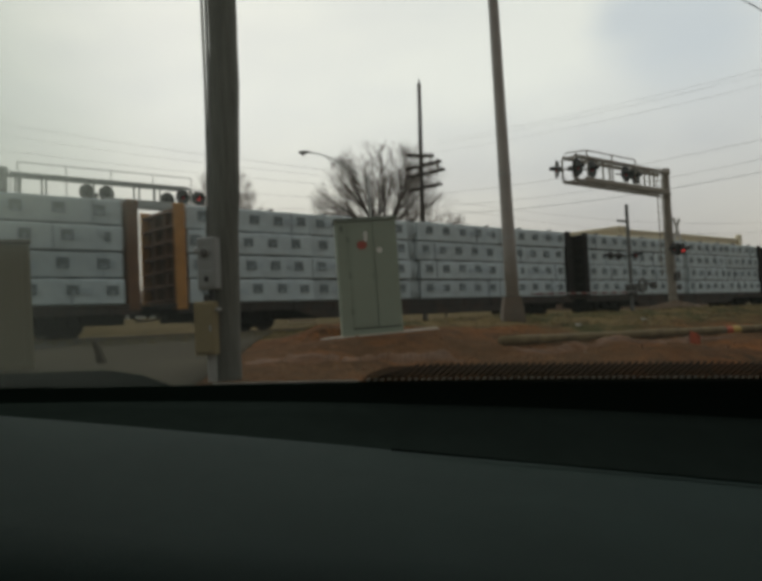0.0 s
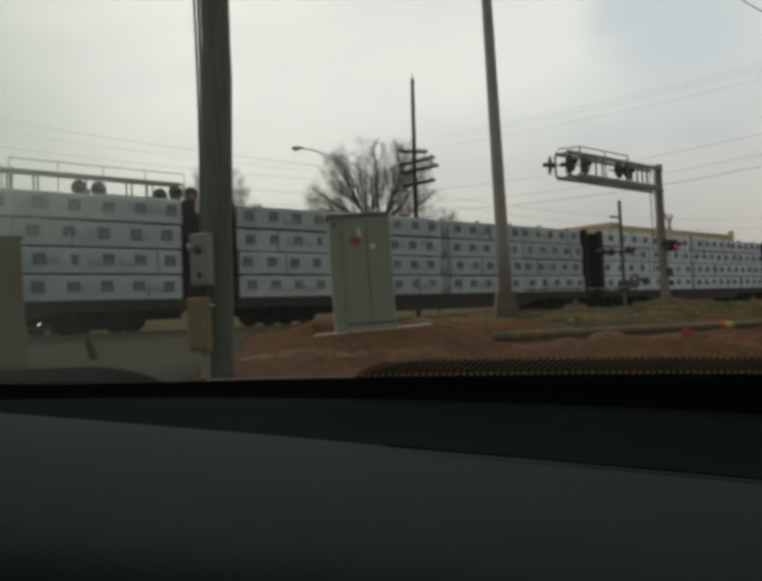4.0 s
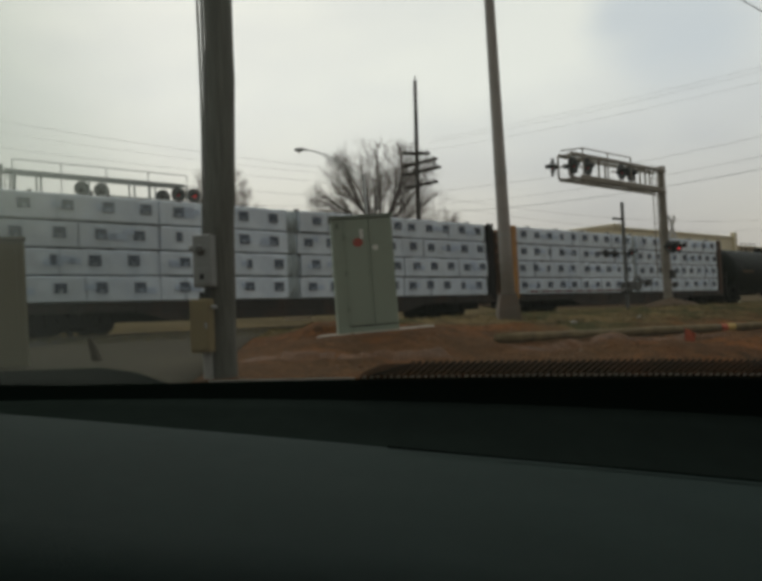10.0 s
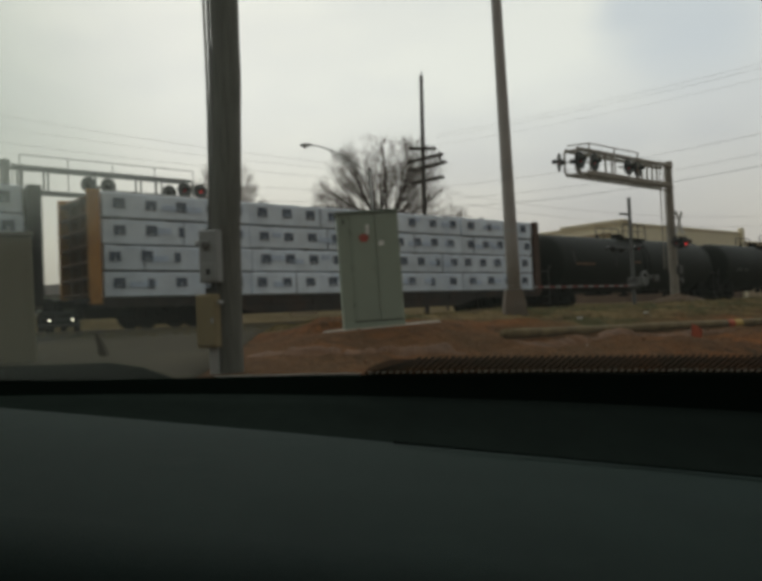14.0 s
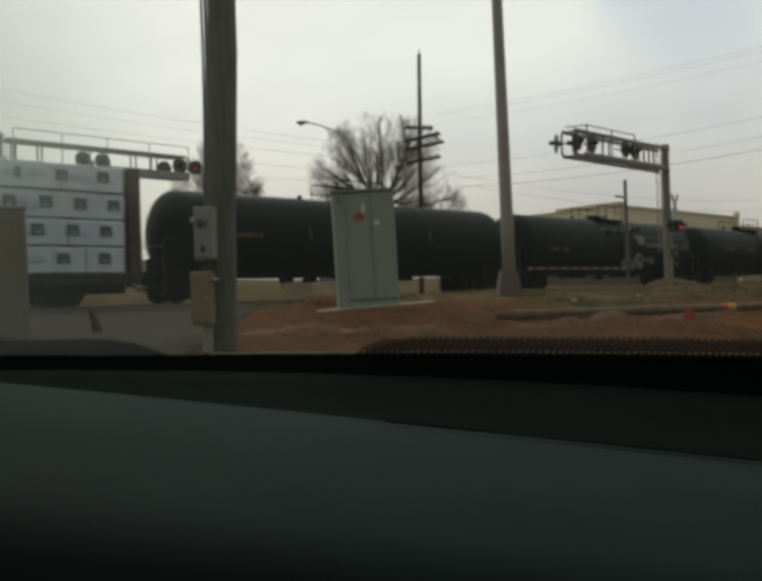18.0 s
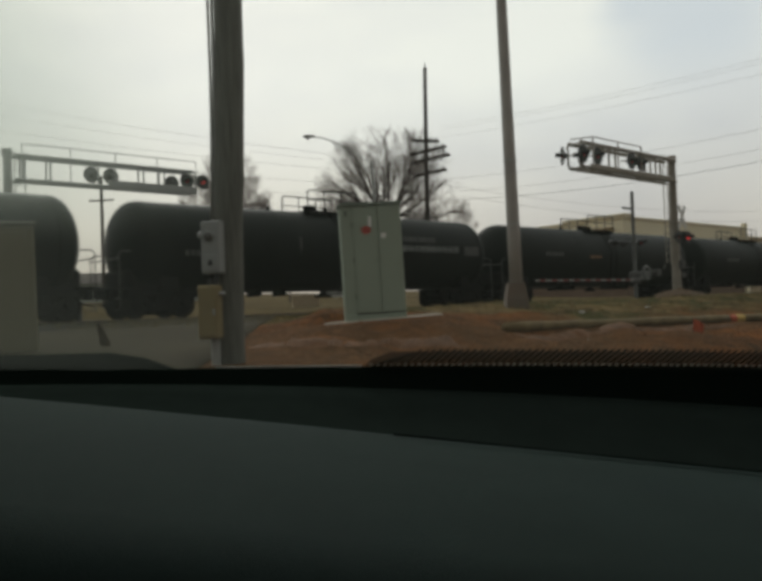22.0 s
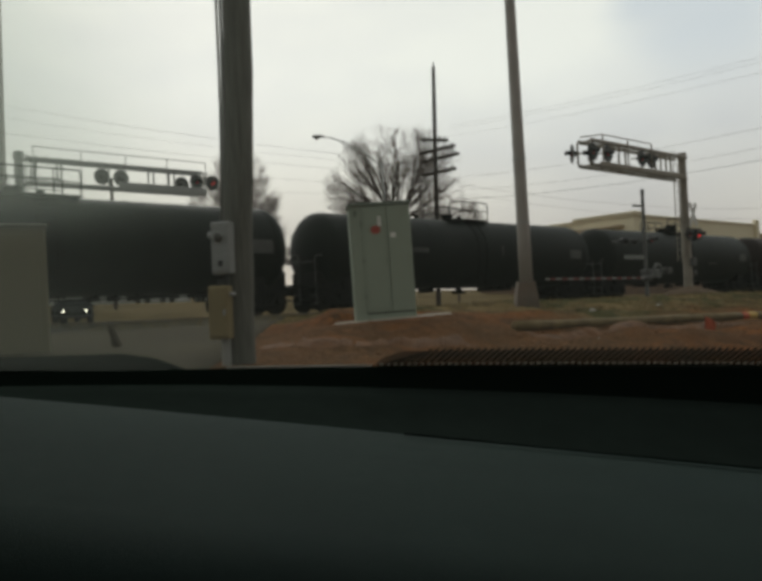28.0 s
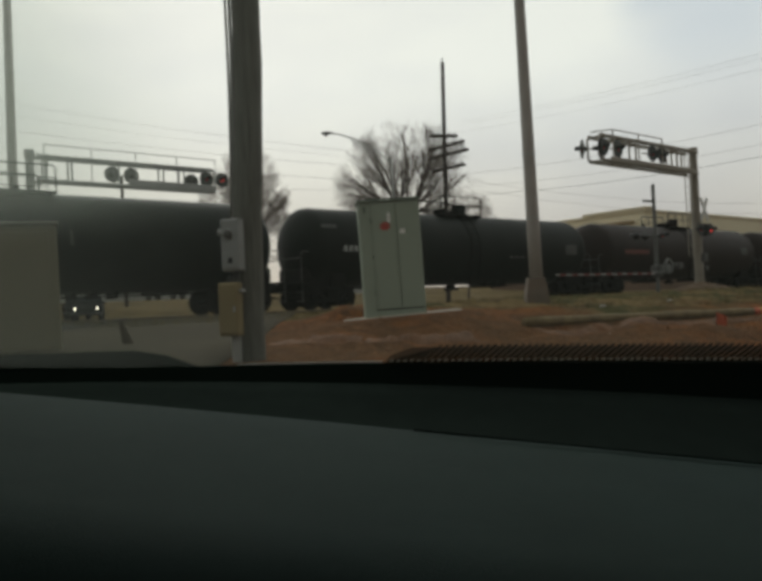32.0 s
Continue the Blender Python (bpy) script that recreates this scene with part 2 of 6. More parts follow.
M_SOIL = surf("brown_soil", (0.100, 0.064, 0.036), 0.95, 0.3, 2.5, 0.5, (0.15, 0.07, 0.035), 0.7, 14)
M_GREYPOLE = surf("grey_concrete_pole", (0.37, 0.345, 0.32), 0.8, 0.12, 3.0, 0.25, (0.14, 0.13, 0.12), 0.2, 30)
M_CONCRETE = surf("concrete", (0.42, 0.37, 0.31), 0.9, 0.18, 2.5, 0.4, (0.22, 0.17, 0.13), 0.4, 25)
M_FOOTING = surf("weathered_footing", (0.155, 0.125, 0.10), 0.9, 0.2, 2.5, 0.5, (0.16, 0.09, 0.06), 0.4, 25)
M_GREEN = surf("green_cabinet_paint", (0.295, 0.35, 0.275), 0.55, 0.07, 2.0, 0.25, (0.13, 0.15, 0.12), 0.05, 20, spec=0.4)
M_GREENTOP = surf("faded_green_lid", (0.15, 0.185, 0.145), 0.6, 0.1, 3.0, 0.3, (0.2, 0.2, 0.17))
M_BEIGE = surf("beige_cabinet_paint", (0.215, 0.195, 0.135), 0.6, 0.06, 2.0, 0.2, (0.17, 0.16, 0.12), 0.05, 20)
M_BEIGETOP = surf("beige_lid", (0.16, 0.15, 0.125), 0.6, 0.1, 3.0)
M_METERBOX = surf("grey_meter_box", (0.27, 0.28, 0.27), 0.5, 0.12, 6.0, 0.35, (0.2, 0.2, 0.19), metal=0.2)
M_YELLOWBOX = surf("ochre_box_paint", (0.215, 0.168, 0.078), 0.65, 0.1, 4.0, 0.3, (0.18, 0.14, 0.07))
M_CONDUIT = surf("pvc_conduit", (0.30, 0.30, 0.28), 0.6, 0.1, 4.0)
M_STICKER_RED = surf("red_warning_print", (0.36, 0.07, 0.05), 0.6, 0.15, 8.0)
M_STICKER = surf("white_sticker", (0.72, 0.72, 0.68), 0.6, 0.08, 8.0)
M_BARK = surf("bare_bark", (0.105, 0.088, 0.080), 0.9, 0.3, 1.0, spec=0.1)
M_TWIG = surf("bare_twigs", (0.215, 0.178, 0.165), 0.9, 0.25, 0.5, spec=0.1)
M_STUCCO = surf("cream_stucco", (0.86, 0.78, 0.58), 0.9, 0.05, 0.3, 0.2, (0.5, 0.42, 0.28))
M_BASEBAND = surf("brown_base_band", (0.17, 0.115, 0.085), 0.9, 0.15, 0.6, 0.4, (0.12, 0.08, 0.055))
M_STUCCO2 = surf("brown_parapet", (0.42, 0.33, 0.22), 0.9, 0.08, 0.3)
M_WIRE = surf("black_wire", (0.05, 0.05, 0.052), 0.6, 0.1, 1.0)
# faintness of the far wires is put into this pale grey
M_WIRE_FAR = surf("pale_wire", (0.42, 0.42, 0.43), 0.6, 0.1, 1.0)
M_TIMBER = surf("grey_timber", (0.165, 0.122, 0.058), 0.9, 0.4, 3.0, 0.6, (0.050, 0.036, 0.022), 0.5, 20)
M_YELLOWEND = surf("yellow_end_paint", (0.50, 0.33, 0.08), 0.7, 0.15, 4.0)
M_ORANGEFLAG = surf("orange_marker", (0.42, 0.085, 0.035), 0.7, 0.2, 4.0)
M_STAKE = surf("stake_wood", (0.060, 0.046, 0.031), 0.9, 0.2, 5.0)
M_LITTER = surf("pale_litter", (0.45, 0.43, 0.39), 0.7, 0.1, 5.0)
M_DRYGRASS = surf("dry_grass", (0.185, 0.135, 0.050), 0.95, 0.4, 2.0)
M_GREENGRASS = surf("green_grass", (0.058, 0.062, 0.018), 0.95, 0.4, 2.0)
M_RIDGE = surf("ridge_clay", (0.115, 0.051, 0.019), 0.95, 0.5, 3.0, 0.6, (0.065, 0.034, 0.016), 0.8, 14)
M_CLOD = surf("red_clod", (0.19, 0.098, 0.048), 0.95, 0.3, 2.0)
M_DASH = surf("dash_plastic", (0.0200, 0.0330, 0.0290), 0.8, 0.16, 5.0, 0.3, (0.0200, 0.0350, 0.0365), 0.3, 700, spec=0.04)
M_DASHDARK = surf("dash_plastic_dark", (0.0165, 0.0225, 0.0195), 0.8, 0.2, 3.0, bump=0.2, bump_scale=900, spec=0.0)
M_FRIT = surf("black_glass_band", (0.004, 0.0066, 0.005), 0.9, 0.1, 3.0, spec=0.0)
# pale colour painted for the light caught by the glass edge
M_LITEDGE = surf("pale_lit_edge", (0.45, 0.43, 0.38), 0.5, 0.1, 20.0)
M_CARPAINT = surf("dark_car_paint", (0.010, 0.0105, 0.011), 0.8, 0.1, 2.0, spec=0.06)
M_ROOFCLOTH = surf("headliner_cloth", (0.16, 0.155, 0.145), 0.95, 0.1, 6.0)
M_TYRE = surf("tyre_rubber", (0.025, 0.025, 0.025), 0.85, 0.15, 6.0)
M_CARGLASS = surf("tinted_glass", (0.014, 0.016, 0.017), 0.5, 0.05, 1.0, spec=0.1)
M_METERGLASS = surf("meter_glass", (0.10, 0.098, 0.09), 0.3, 0.1, 8.0)
M_HEADLAMP = glow("lit_headlamp", (1.0, 0.92, 0.75), 5.0)
M_CHROME = surf("grille_chrome", (0.05, 0.05, 0.05), 0.5, 0.1, 4.0, metal=0.3)
M_FARHOUSE = surf("far_siding", (0.42, 0.42, 0.40), 0.9, 0.1, 0.5)
M_FARROOF = surf("far_shingles", (0.14, 0.12, 0.11), 0.9, 0.15, 0.5)


# ---------------------------------------------------------------- mesh building
class Geo:
    """Collects vertices and faces of one part."""

    def __init__(self):
        self.v, self.f = [], []

    def add(self, verts, faces):
        n = len(self.v)
        self.v += [tuple(p) for p in verts]
        self.f += [tuple(i + n for i in q) for q in faces]
        return self

    def box(self, x0, x1, y0, y1, z0, z1, c=0.0, m=None):
        """A box with chamfered edges of width c, placed by the matrix m."""
        lo, hi = (min(x0, x1), min(y0, y1), min(z0, z1)), (max(x0, x1), max(y0, y1), max(z0, z1))
        if c <= 0:
            vs = [(x, y, z) for x in (lo[0], hi[0]) for y in (lo[1], hi[1]) for z in (lo[2], hi[2])]
            fs = [(0, 1, 3, 2), (4, 6, 7, 5), (0, 4, 5, 1), (2, 3, 7, 6), (0, 2, 6, 4), (1, 5, 7, 3)]
        else:
            c = min(c, *[(hi[i] - lo[i]) * 0.45 for i in range(3)])
            vs, idx = [], {}
            for sx in (0, 1):
                for sy in (0, 1):
                    for sz in (0, 1):
                        s = (sx, sy, sz)
                        for a in range(3):
                            p = [lo[i] + c if s[i] == 0 else hi[i] - c for i in range(3)]
                            p[a] = lo[a] if s[a] == 0 else hi[a]
                            idx[s, a] = len(vs)
                            vs.append(tuple(p))
            fs = []
            for a in range(3):
                b, d = (a + 1) % 3, (a + 2) % 3
                for side in (0, 1):
                    def key(u, w):
                        s = [0, 0, 0]
                        s[a], s[b], s[d] = side, u, w
                        return idx[tuple(s), a]
                    q = [key(0, 0), key(1, 0), key(1, 1), key(0, 1)]
                    fs.append(tuple(q if side else q[::-1]))
            for a in range(3):
                b, d = (a + 1) % 3, (a + 2) % 3
                for u in (0, 1):
                    for w in (0, 1):
                        s0, s1 = [0, 0, 0], [0, 0, 0]
                        s0[a], s1[a] = 0, 1
                        s0[b] = s1[b] = u
                        s0[d] = s1[d] = w
                        s0, s1 = tuple(s0), tuple(s1)
                        q = (idx[s0, b], idx[s1, b], idx[s1, d], idx[s0, d])
                        fs.append(q if u == w else q[::-1])
            for s in [(x, y, z) for x in (0, 1) for y in (0, 1) for z in (0, 1)]:
                q = (idx[s, 0], idx[s, 1], idx[s, 2])
                fs.append(q if sum(s) % 2 else q[::-1])
        if m is not None:
            vs = [m @ Vector(p) for p in vs]
        return self.add(vs, fs)

    def tube(self, p0, p1, r0, r1=None, n=8, caps=True):
        r1 = r0 if r1 is None else r1
        p0, p1 = Vector(p0), Vector(p1)
        d = (p1 - p0).normalized()
        a = d.orthogonal().normalized()
        b = d.cross(a)
        vs = []
        for p, r in ((p0, r0), (p1, r1)):
            vs += [p + (a * math.cos(2 * math.pi * i / n) + b * math.sin(2 * math.pi * i / n)) * r for i in range(n)]
        fs = [(i, (i + 1) % n, n + (i + 1) % n, n + i) for i in range(n)]
        if caps:
            fs += [tuple(range(n))[::-1], tuple(range(n, 2 * n))]
        return self.add(vs, fs)

    def path(self, pts, r, n=6):
        """A tube along points; r is one radius or one for each point."""
        pts = [Vector(p) for p in pts]
        rs = r if isinstance(r, (list, tuple)) else [r] * len(pts)
        vs, fs = [], []
        a = None
        for i, p in enumerate(pts):
            d = (pts[min(i + 1, len(pts) - 1)] - pts[max(i - 1, 0)]).normalized()
            a = d.orthogonal().normalized() if a is None else (a - d * a.dot(d)).normalized()
            b = d.cross(a)
            vs += [p + (a * math.cos(2 * math.pi * k / n) + b * math.sin(2 * math.pi * k / n)) * rs[i] for k in range(n)]
        for i in range(len(pts) - 1):
            fs += [(i * n + k, i * n + (k + 1) % n, (i + 1) * n + (k + 1) % n, (i + 1) * n + k) for k in range(n)]
        fs += [tuple(range(n))[::-1], tuple(range(len(vs) - n, len(vs)))]
        return self.add(vs, fs)

    def lathe(self, prof, axis="x", n=32, m=None):
        """A body of revolution: prof is a list of (along, radius)."""
        vs, fs, rings = [], [], []
        for u, r in prof:
            ring = []
            for k in range(n if r > 1e-6 else 1):
                c, s = math.cos(2 * math.pi * k / n) * r, math.sin(2 * math.pi * k / n) * r
                ring.append(len(vs))
                vs.append({"x": (u, c, s), "y": (s, u, c), "z": (c, s, u)}[axis])
            rings.append(ring)
        for p, q in zip(rings, rings[1:]):
            for k in range(n):
                j = (k + 1) % n
                if len(p) == 1 and len(q) > 1:
                    fs.append((p[0], q[j], q[k]))
                elif len(q) == 1 and len(p) > 1:
                    fs.append((p[k], p[j], q[0]))
                elif len(p) > 1:
                    fs.append((p[k], p[j], q[j], q[k]))
        if m is not None:
            vs = [m @ Vector(p) for p in vs]
        return self.add(vs, fs)

    def mesh(self, name, smooth=False):
        me = bpy.data.meshes.new(name)
        me.from_pydata(self.v, [], self.f)
        me.validate()
        if smooth:
            me.polygons.foreach_set("use_smooth", [True] * len(me.polygons))
        me.update()
        return me


def mesh_of(name, geo, material, smooth=False):
    me = geo.mesh(name, smooth)
    me.materials.append(material)
    return me


def part(name, geo, material, parent, label="", smooth=False, m=None):
    """One mesh object under a thing or a part."""
    me = geo if isinstance(geo, bpy.types.Mesh) else mesh_of(name, geo, material, smooth)
    ob = new(name, me)
    ob.parent = parent
    if m is not None:
        ob.matrix_basis = m
    if label:
        ob["label"] = label
    return ob


def thing(name, label, category, m=None, group="", kind=""):
    ob = new(name)
    if m is not None:
        ob.matrix_basis = m
    return tagged(ob, label, category, group, kind)


def solid(name, geo, material, label, category, m=None, group="", kind="", smooth=False):
    ob = new(name, mesh_of(name, geo, material, smooth))
    if m is not None:
        ob.matrix_basis = m
    return tagged(ob, label, category, group, kind)


# The track's own space: x along the rails, y away from the parked car, z up, on the centre line.
TURN = 41.45
TRACK = pose(-0.91, 34.09, 0, 0, 0, TURN)
TRACK_INV = TRACK.inverted()
RAIL_Z = 1.2
def local(x, y, z=0.0):
    return TRACK_INV @ Vector((x, y, z))


def lerp_table(table, x):
    for (a, za), (b, zb) in zip(table, table[1:]):
        if x <= b:
            k = min(max((x - a) / (b - a), 0), 1)
            k = k * k * (3 - 2 * k)
            return za + (zb - za) * k
    return table[-1][1]


BANK = ((-900, 14.0), (-300, 10.0), (-130, 5.1), (-60, 3.05), (-25, 1.6), (-9, 1.02), (-5, 0.92), (-3, 0.85), (3, 0.85), (5, 1.05), (8, 1.22), (14.4, 1.2), (16.6, 1.0), (18.3, 0.80), (20, 0.64), (23, 0.2), (26, 0.0), (400, 0.0))
LANE = ((-900, 14.0), (-300, 5.0), (-130, 2.4), (-60, 1.45), (-30, 1.15), (-9, 1.05), (-3, 1.15), (3, 1.13), (10, 1.0), (16, 0.82), (19, 0.72), (23, 0.25), (26, 0.0), (400, 0.0))


PAD_Z, PAD_SLOPE = 1.085, 0.050


def mound(s, p):
    """How much the ground is heaped up to the cabinet's pad, and the pad's height there."""
    w = TRACK @ Vector((s, -p, 0))
    dx, dy = max(-0.85 - w.x, 0, w.x - 0.75), w.y - 12.95
    d = math.hypot(dx * 1.7, dy)
    k = min(max(1 - (d - 0.55) / 2.0, 0), 1)
    return k * k * (3 - 2 * k), PAD_Z - 0.018 + PAD_SLOPE * min(max(w.x, -1.2), 0.9)


def ground_z(s, p, rough=True):
    """Height of the ground at s along the track and p metres towards the parked car."""
    lane_at = -7.2 - 0.72 * max(p, -6)
    k = min(max((s - lane_at - 2.75) / 2.0, 0), 1)
    k = k * k * (3 - 2 * k)
    z = lerp_table(LANE, p) * (1 - k) + lerp_table(BANK, p) * k
    if rough and -60 < s < 80 and -60 < p < 40:
        amp = k * min(max((p - 8) / 6, 0), 1) * min(max((26 - p) / 4, 0), 1)
        z += amp * (0.13 * noise.noise((s * 0.5, p * 0.5, 0)) + 0.09 * noise.noise((s * 1.2 + p * 0.8, p * 1.9, 3)) + 0.055 * noise.noise((s * 5, p * 5, 7)) + 0.05 * noise.noise((s * 2.6, p * 2.6, 9)))
        z += k * 0.03 * noise.noise((s * 0.8, p * 0.8, 11))
        h, zp = mound(s, p)
        z = max(z * (1 - h) + zp * h, z) if h < 0.999 else zp
    return z


def on_ground(x, y):
    q = local(x, y)
    return ground_z(q.x, -q.y)


# ---------------------------------------------------------------- ground, roads, track
def ground_material():
    m = bpy.data.materials.new("ground_soil")
    m.use_nodes = True
    nodes, links = m.node_tree.nodes, m.node_tree.links
    bsdf = nodes["Principled BSDF"]
    bsdf.inputs["Roughness"].default_value = 0.95
    bsdf.inputs["Specular IOR Level"].default_value = 0.03
    coord = nodes.new("ShaderNodeTexCoord")
    sep = nodes.new("ShaderNodeSeparateXYZ")
    links.new(coord.outputs["Object"], sep.inputs[0])

    def tex(scale, detail=6, rough=0.6):
        n = nodes.new("ShaderNodeTexNoise")
        n.inputs["Scale"].default_value, n.inputs["Detail"].default_value, n.inputs["Roughness"].default_value = scale, detail, rough
        links.new(coord.outputs["Object"], n.inputs["Vector"])
        return n.outputs["Fac"]

    def ramp(src, a, b, lo=0.0, hi=1.0):
        r = nodes.new("ShaderNodeMapRange")
        r.interpolation_type = 'SMOOTHSTEP'
        r.inputs["From Min"].default_value, r.inputs["From Max"].default_value = a, b
        r.inputs["To Min"].default_value, r.inputs["To Max"].default_value = lo, hi
        links.new(src, r.inputs["Value"])
        return r.outputs["Result"]

    def mix(f, a, b, blend='MIX'):
        x = nodes.new("ShaderNodeMix")
        x.data_type, x.blend_type = 'RGBA', blend
        for src, sock in ((f, x.inputs["Factor"]), (a, x.inputs[6]), (b, x.inputs[7])):
            if isinstance(src, (int, float)):
                sock.default_value = src
            elif isinstance(src, tuple):
                sock.default_value = (*src, 1)
            else:
                links.new(src, sock)
        return x.outputs[2]

    def math_of(op, a, b):
        x = nodes.new("ShaderNodeMath")
        x.operation = op
        for src, sock in ((a, x.inputs[0]), (b, x.inputs[1])):
            if isinstance(src, (int, float)):
                sock.default_value = src
            else:
                links.new(src, sock)
        return x.outputs[0]

    clay = mix(ramp(tex(0.9), 0.38, 0.62), (0.285, 0.100, 0.026), (0.120, 0.054, 0.020))
    clay = mix(ramp(tex(3.5), 0.46, 0.70), clay, (0.055, 0.030, 0.014))
    clay = mix(ramp(tex(7.0), 0.55, 0.85, 0.0, 0.6), clay, (0.20, 0.105, 0.045))
    clay = mix(ramp(tex(0.33), 0.46, 0.62, 0.0, 0.6), clay, (0.100, 0.056, 0.022))
    clay = mix(ramp(tex(0.16, 3), 0.46, 0.62, 0.0, 0.6), clay, (0.130, 0.070, 0.032))
    clay = mix(ramp(tex(4.2, 9, 0.78), 0.50, 0.66, 0.0, 0.75), clay, (0.300, 0.140, 0.058))
    clay = mix(ramp(tex(2.1, 9, 0.78), 0.52, 0.68, 0.0, 0.8), clay, (0.050, 0.029, 0.015))
    clay = mix(ramp(tex(16.0, 4, 0.7), 0.45, 0.70, 0.0, 0.6), clay, (0.045, 0.025, 0.012))
    straw = mix(ramp(tex(1.1, 8, 0.7), 0.40, 0.62), (0.225, 0.160, 0.072), (0.085, 0.060, 0.026))
    green = mix(ramp(tex(2.5), 0.35, 0.65), (0.045, 0.055, 0.016), (0.085, 0.082, 0.030))
    grass = mix(ramp(tex(0.6, 7, 0.7), 0.46, 0.58), straw, green)
    wob = math_of('ADD', sep.outputs["Y"], math_of('MULTIPLY', math_of('SUBTRACT', tex(0.5), 0.5), 6.0))
    shift = math_of('MULTIPLY', ramp(sep.outputs["X"], -13.5, -9.0), 7.0)
    c = mix(ramp(math_of('ADD', wob, shift), -12.0, -9.5), clay, grass)
    field = mix(ramp(tex(0.12), 0.35, 0.65), (0.165, 0.122, 0.056), (0.115, 0.086, 0.040))
    c = mix(ramp(sep.outputs["Y"], 3.0, 5.0), c, field)
    c = mix(ramp(tex(22.0, 3), 0.3, 0.75, 0.0, 0.35), c, (0.08, 0.06, 0.04))
    links.new(c, bsdf.inputs["Base Color"])
    b = nodes.new("ShaderNodeBump")
    b.inputs["Strength"].default_value, b.inputs["Distance"].default_value = 1.0, 0.11
    links.new(math_of('ADD', tex(9.0, 6), math_of('MULTIPLY', tex(40.0, 3), 0.4)), b.inputs["Height"])
    links.new(b.outputs["Normal"], bsdf.inputs["Normal"])
    return m


def steps(marks):
    out = []
    for a, b, n in marks:
        out += [a + (b - a) * i / n for i in range(n)]
    return out + [marks[-1][1]]


def build_ground():
    ss = steps([(-1500, -200, 6), (-200, -60, 10), (-60, -34, 12), (-34, 16, 170), (16, 60, 44), (60, 200, 12), (200, 2500, 8)])
    ps = steps([(-2500, -300, 6), (-300, -60, 12), (-60, -8, 20), (-8, 8, 22), (8, 27, 120), (27, 60, 10), (60, 800, 5)])
    vs = [(s, -p, ground_z(s, p)) for p in ps for s in ss]
    n = len(ss)
    fs = [(j * n + i, j * n + i + n, j * n + i + n + 1, j * n + i + 1) for j in range(len(ps) - 1) for i in range(n - 1)]
    solid("ground", Geo().add(vs, fs), ground_material(), "red clay and dry grass ground along the railway", "ground", TRACK, kind="structure", smooth=True)


def strip(name, label, material, edges, ps, lift=0.03, thick=0.25, n=8):
    """A paved strip that lies on the ground between two edges (functions of p)."""
    top, g = [], Geo()
    for p in ps:
        a, b = edges(p)
        for i in range(n + 1):
            s = a + (b - a) * i / n
            top.append((s, -p, max(ground_z(s, p, False), ground_z(s, p)) + lift))
    w = n + 1
    fs = [(j * w + i, j * w + w + i, j * w + w + i + 1, j * w + i + 1) for j in range(len(ps) - 1) for i in range(n)]
    low = [(x, y, z - thick) for x, y, z in top]
    k = len(top)
    rim = [(j * w, j * w + k, j * w + w + k, j * w + w) for j in range(len(ps) - 1)]
    rim += [(j * w + n, j * w + w + n, j * w + w + n + k, j * w + n + k) for j in range(len(ps) - 1)]
    g.add(top + low, fs + rim)
    solid(name, g, material, label, "road", TRACK, kind="structure", smooth=True)


def build_roads():
    asphalt = surf("worn_pavement", (0.055, 0.047, 0.031), 0.95, 0.2, 0.8, 0.5, (0.072, 0.061, 0.040), 0.4, 40, spec=0.05)
    asphalt2 = surf("pale_pavement", (0.14, 0.125, 0.11), 0.9, 0.15, 0.6, 0.3, (0.15, 0.14, 0.13), 0.4, 40, spec=0.05)
    lane = lambda p: (-10.0 - 0.72 * max(p, -4), -4.5 - 0.72 * max(p, -4))
    left = lambda p: (-24.0 - 0.72 * max(p, -4), -10.15 - 0.72 * max(p, -4))
    dark = surf("dark_asphalt", (0.055, 0.052, 0.045), 0.9, 0.2, 0.8, 0.3, (0.05, 0.05, 0.045), 0.4, 40, spec=0.05)
    strip("road_lane", "dark worn asphalt beside the pale road", dark, left, steps([(2.2, 45, 40)]), lift=0.02)
    strip("road_lane_far", "dark worn asphalt beyond the railway", dark, left, steps([(-90, -2.2, 30)]), lift=0.02)
    strip("road", "worn grey pavement of the road over the crossing", asphalt, lane, steps([(2.2, 45, 40)]))
    strip("road_far", "worn grey pavement beyond the crossing", asphalt, lane, steps([(-90, -2.2, 30)]))
    cross = lambda p: (2.5 + 0.9 * (p - 3), 12.0 + 0.9 * (p - 3))
    strip("road_side", "pale pavement strip beside the crossing gate", asphalt2, cross, steps([(2.2, 24, 24)]), lift=0.02)
    panel = surf("crossing_planks", (0.10, 0.085, 0.07), 0.85, 0.3, 2.0, bump=0.4, bump_scale=20)
    for a, b in ((-15.2, -4.4), (2.0, 12.5)):
        deck = thing("crossing_deck", "dark timber crossing panels between the rails", "crossing", TRACK @ pose((a + b) / 2, 0, 0), kind="structure")
        for y0, y1 in ((-2.2, -0.86), (-0.66, 0.66), (0.86, 2.2)):
            n = 4
            for i in range(n):
                x0 = (a - b) / 2 + i * (b - a) / n
                part("panel", Geo().box(x0 + 0.008, x0 + (b - a) / n - 0.008, y0, y1, RAIL_Z - 0.25, RAIL_Z - 0.015, 0.01), panel, deck)


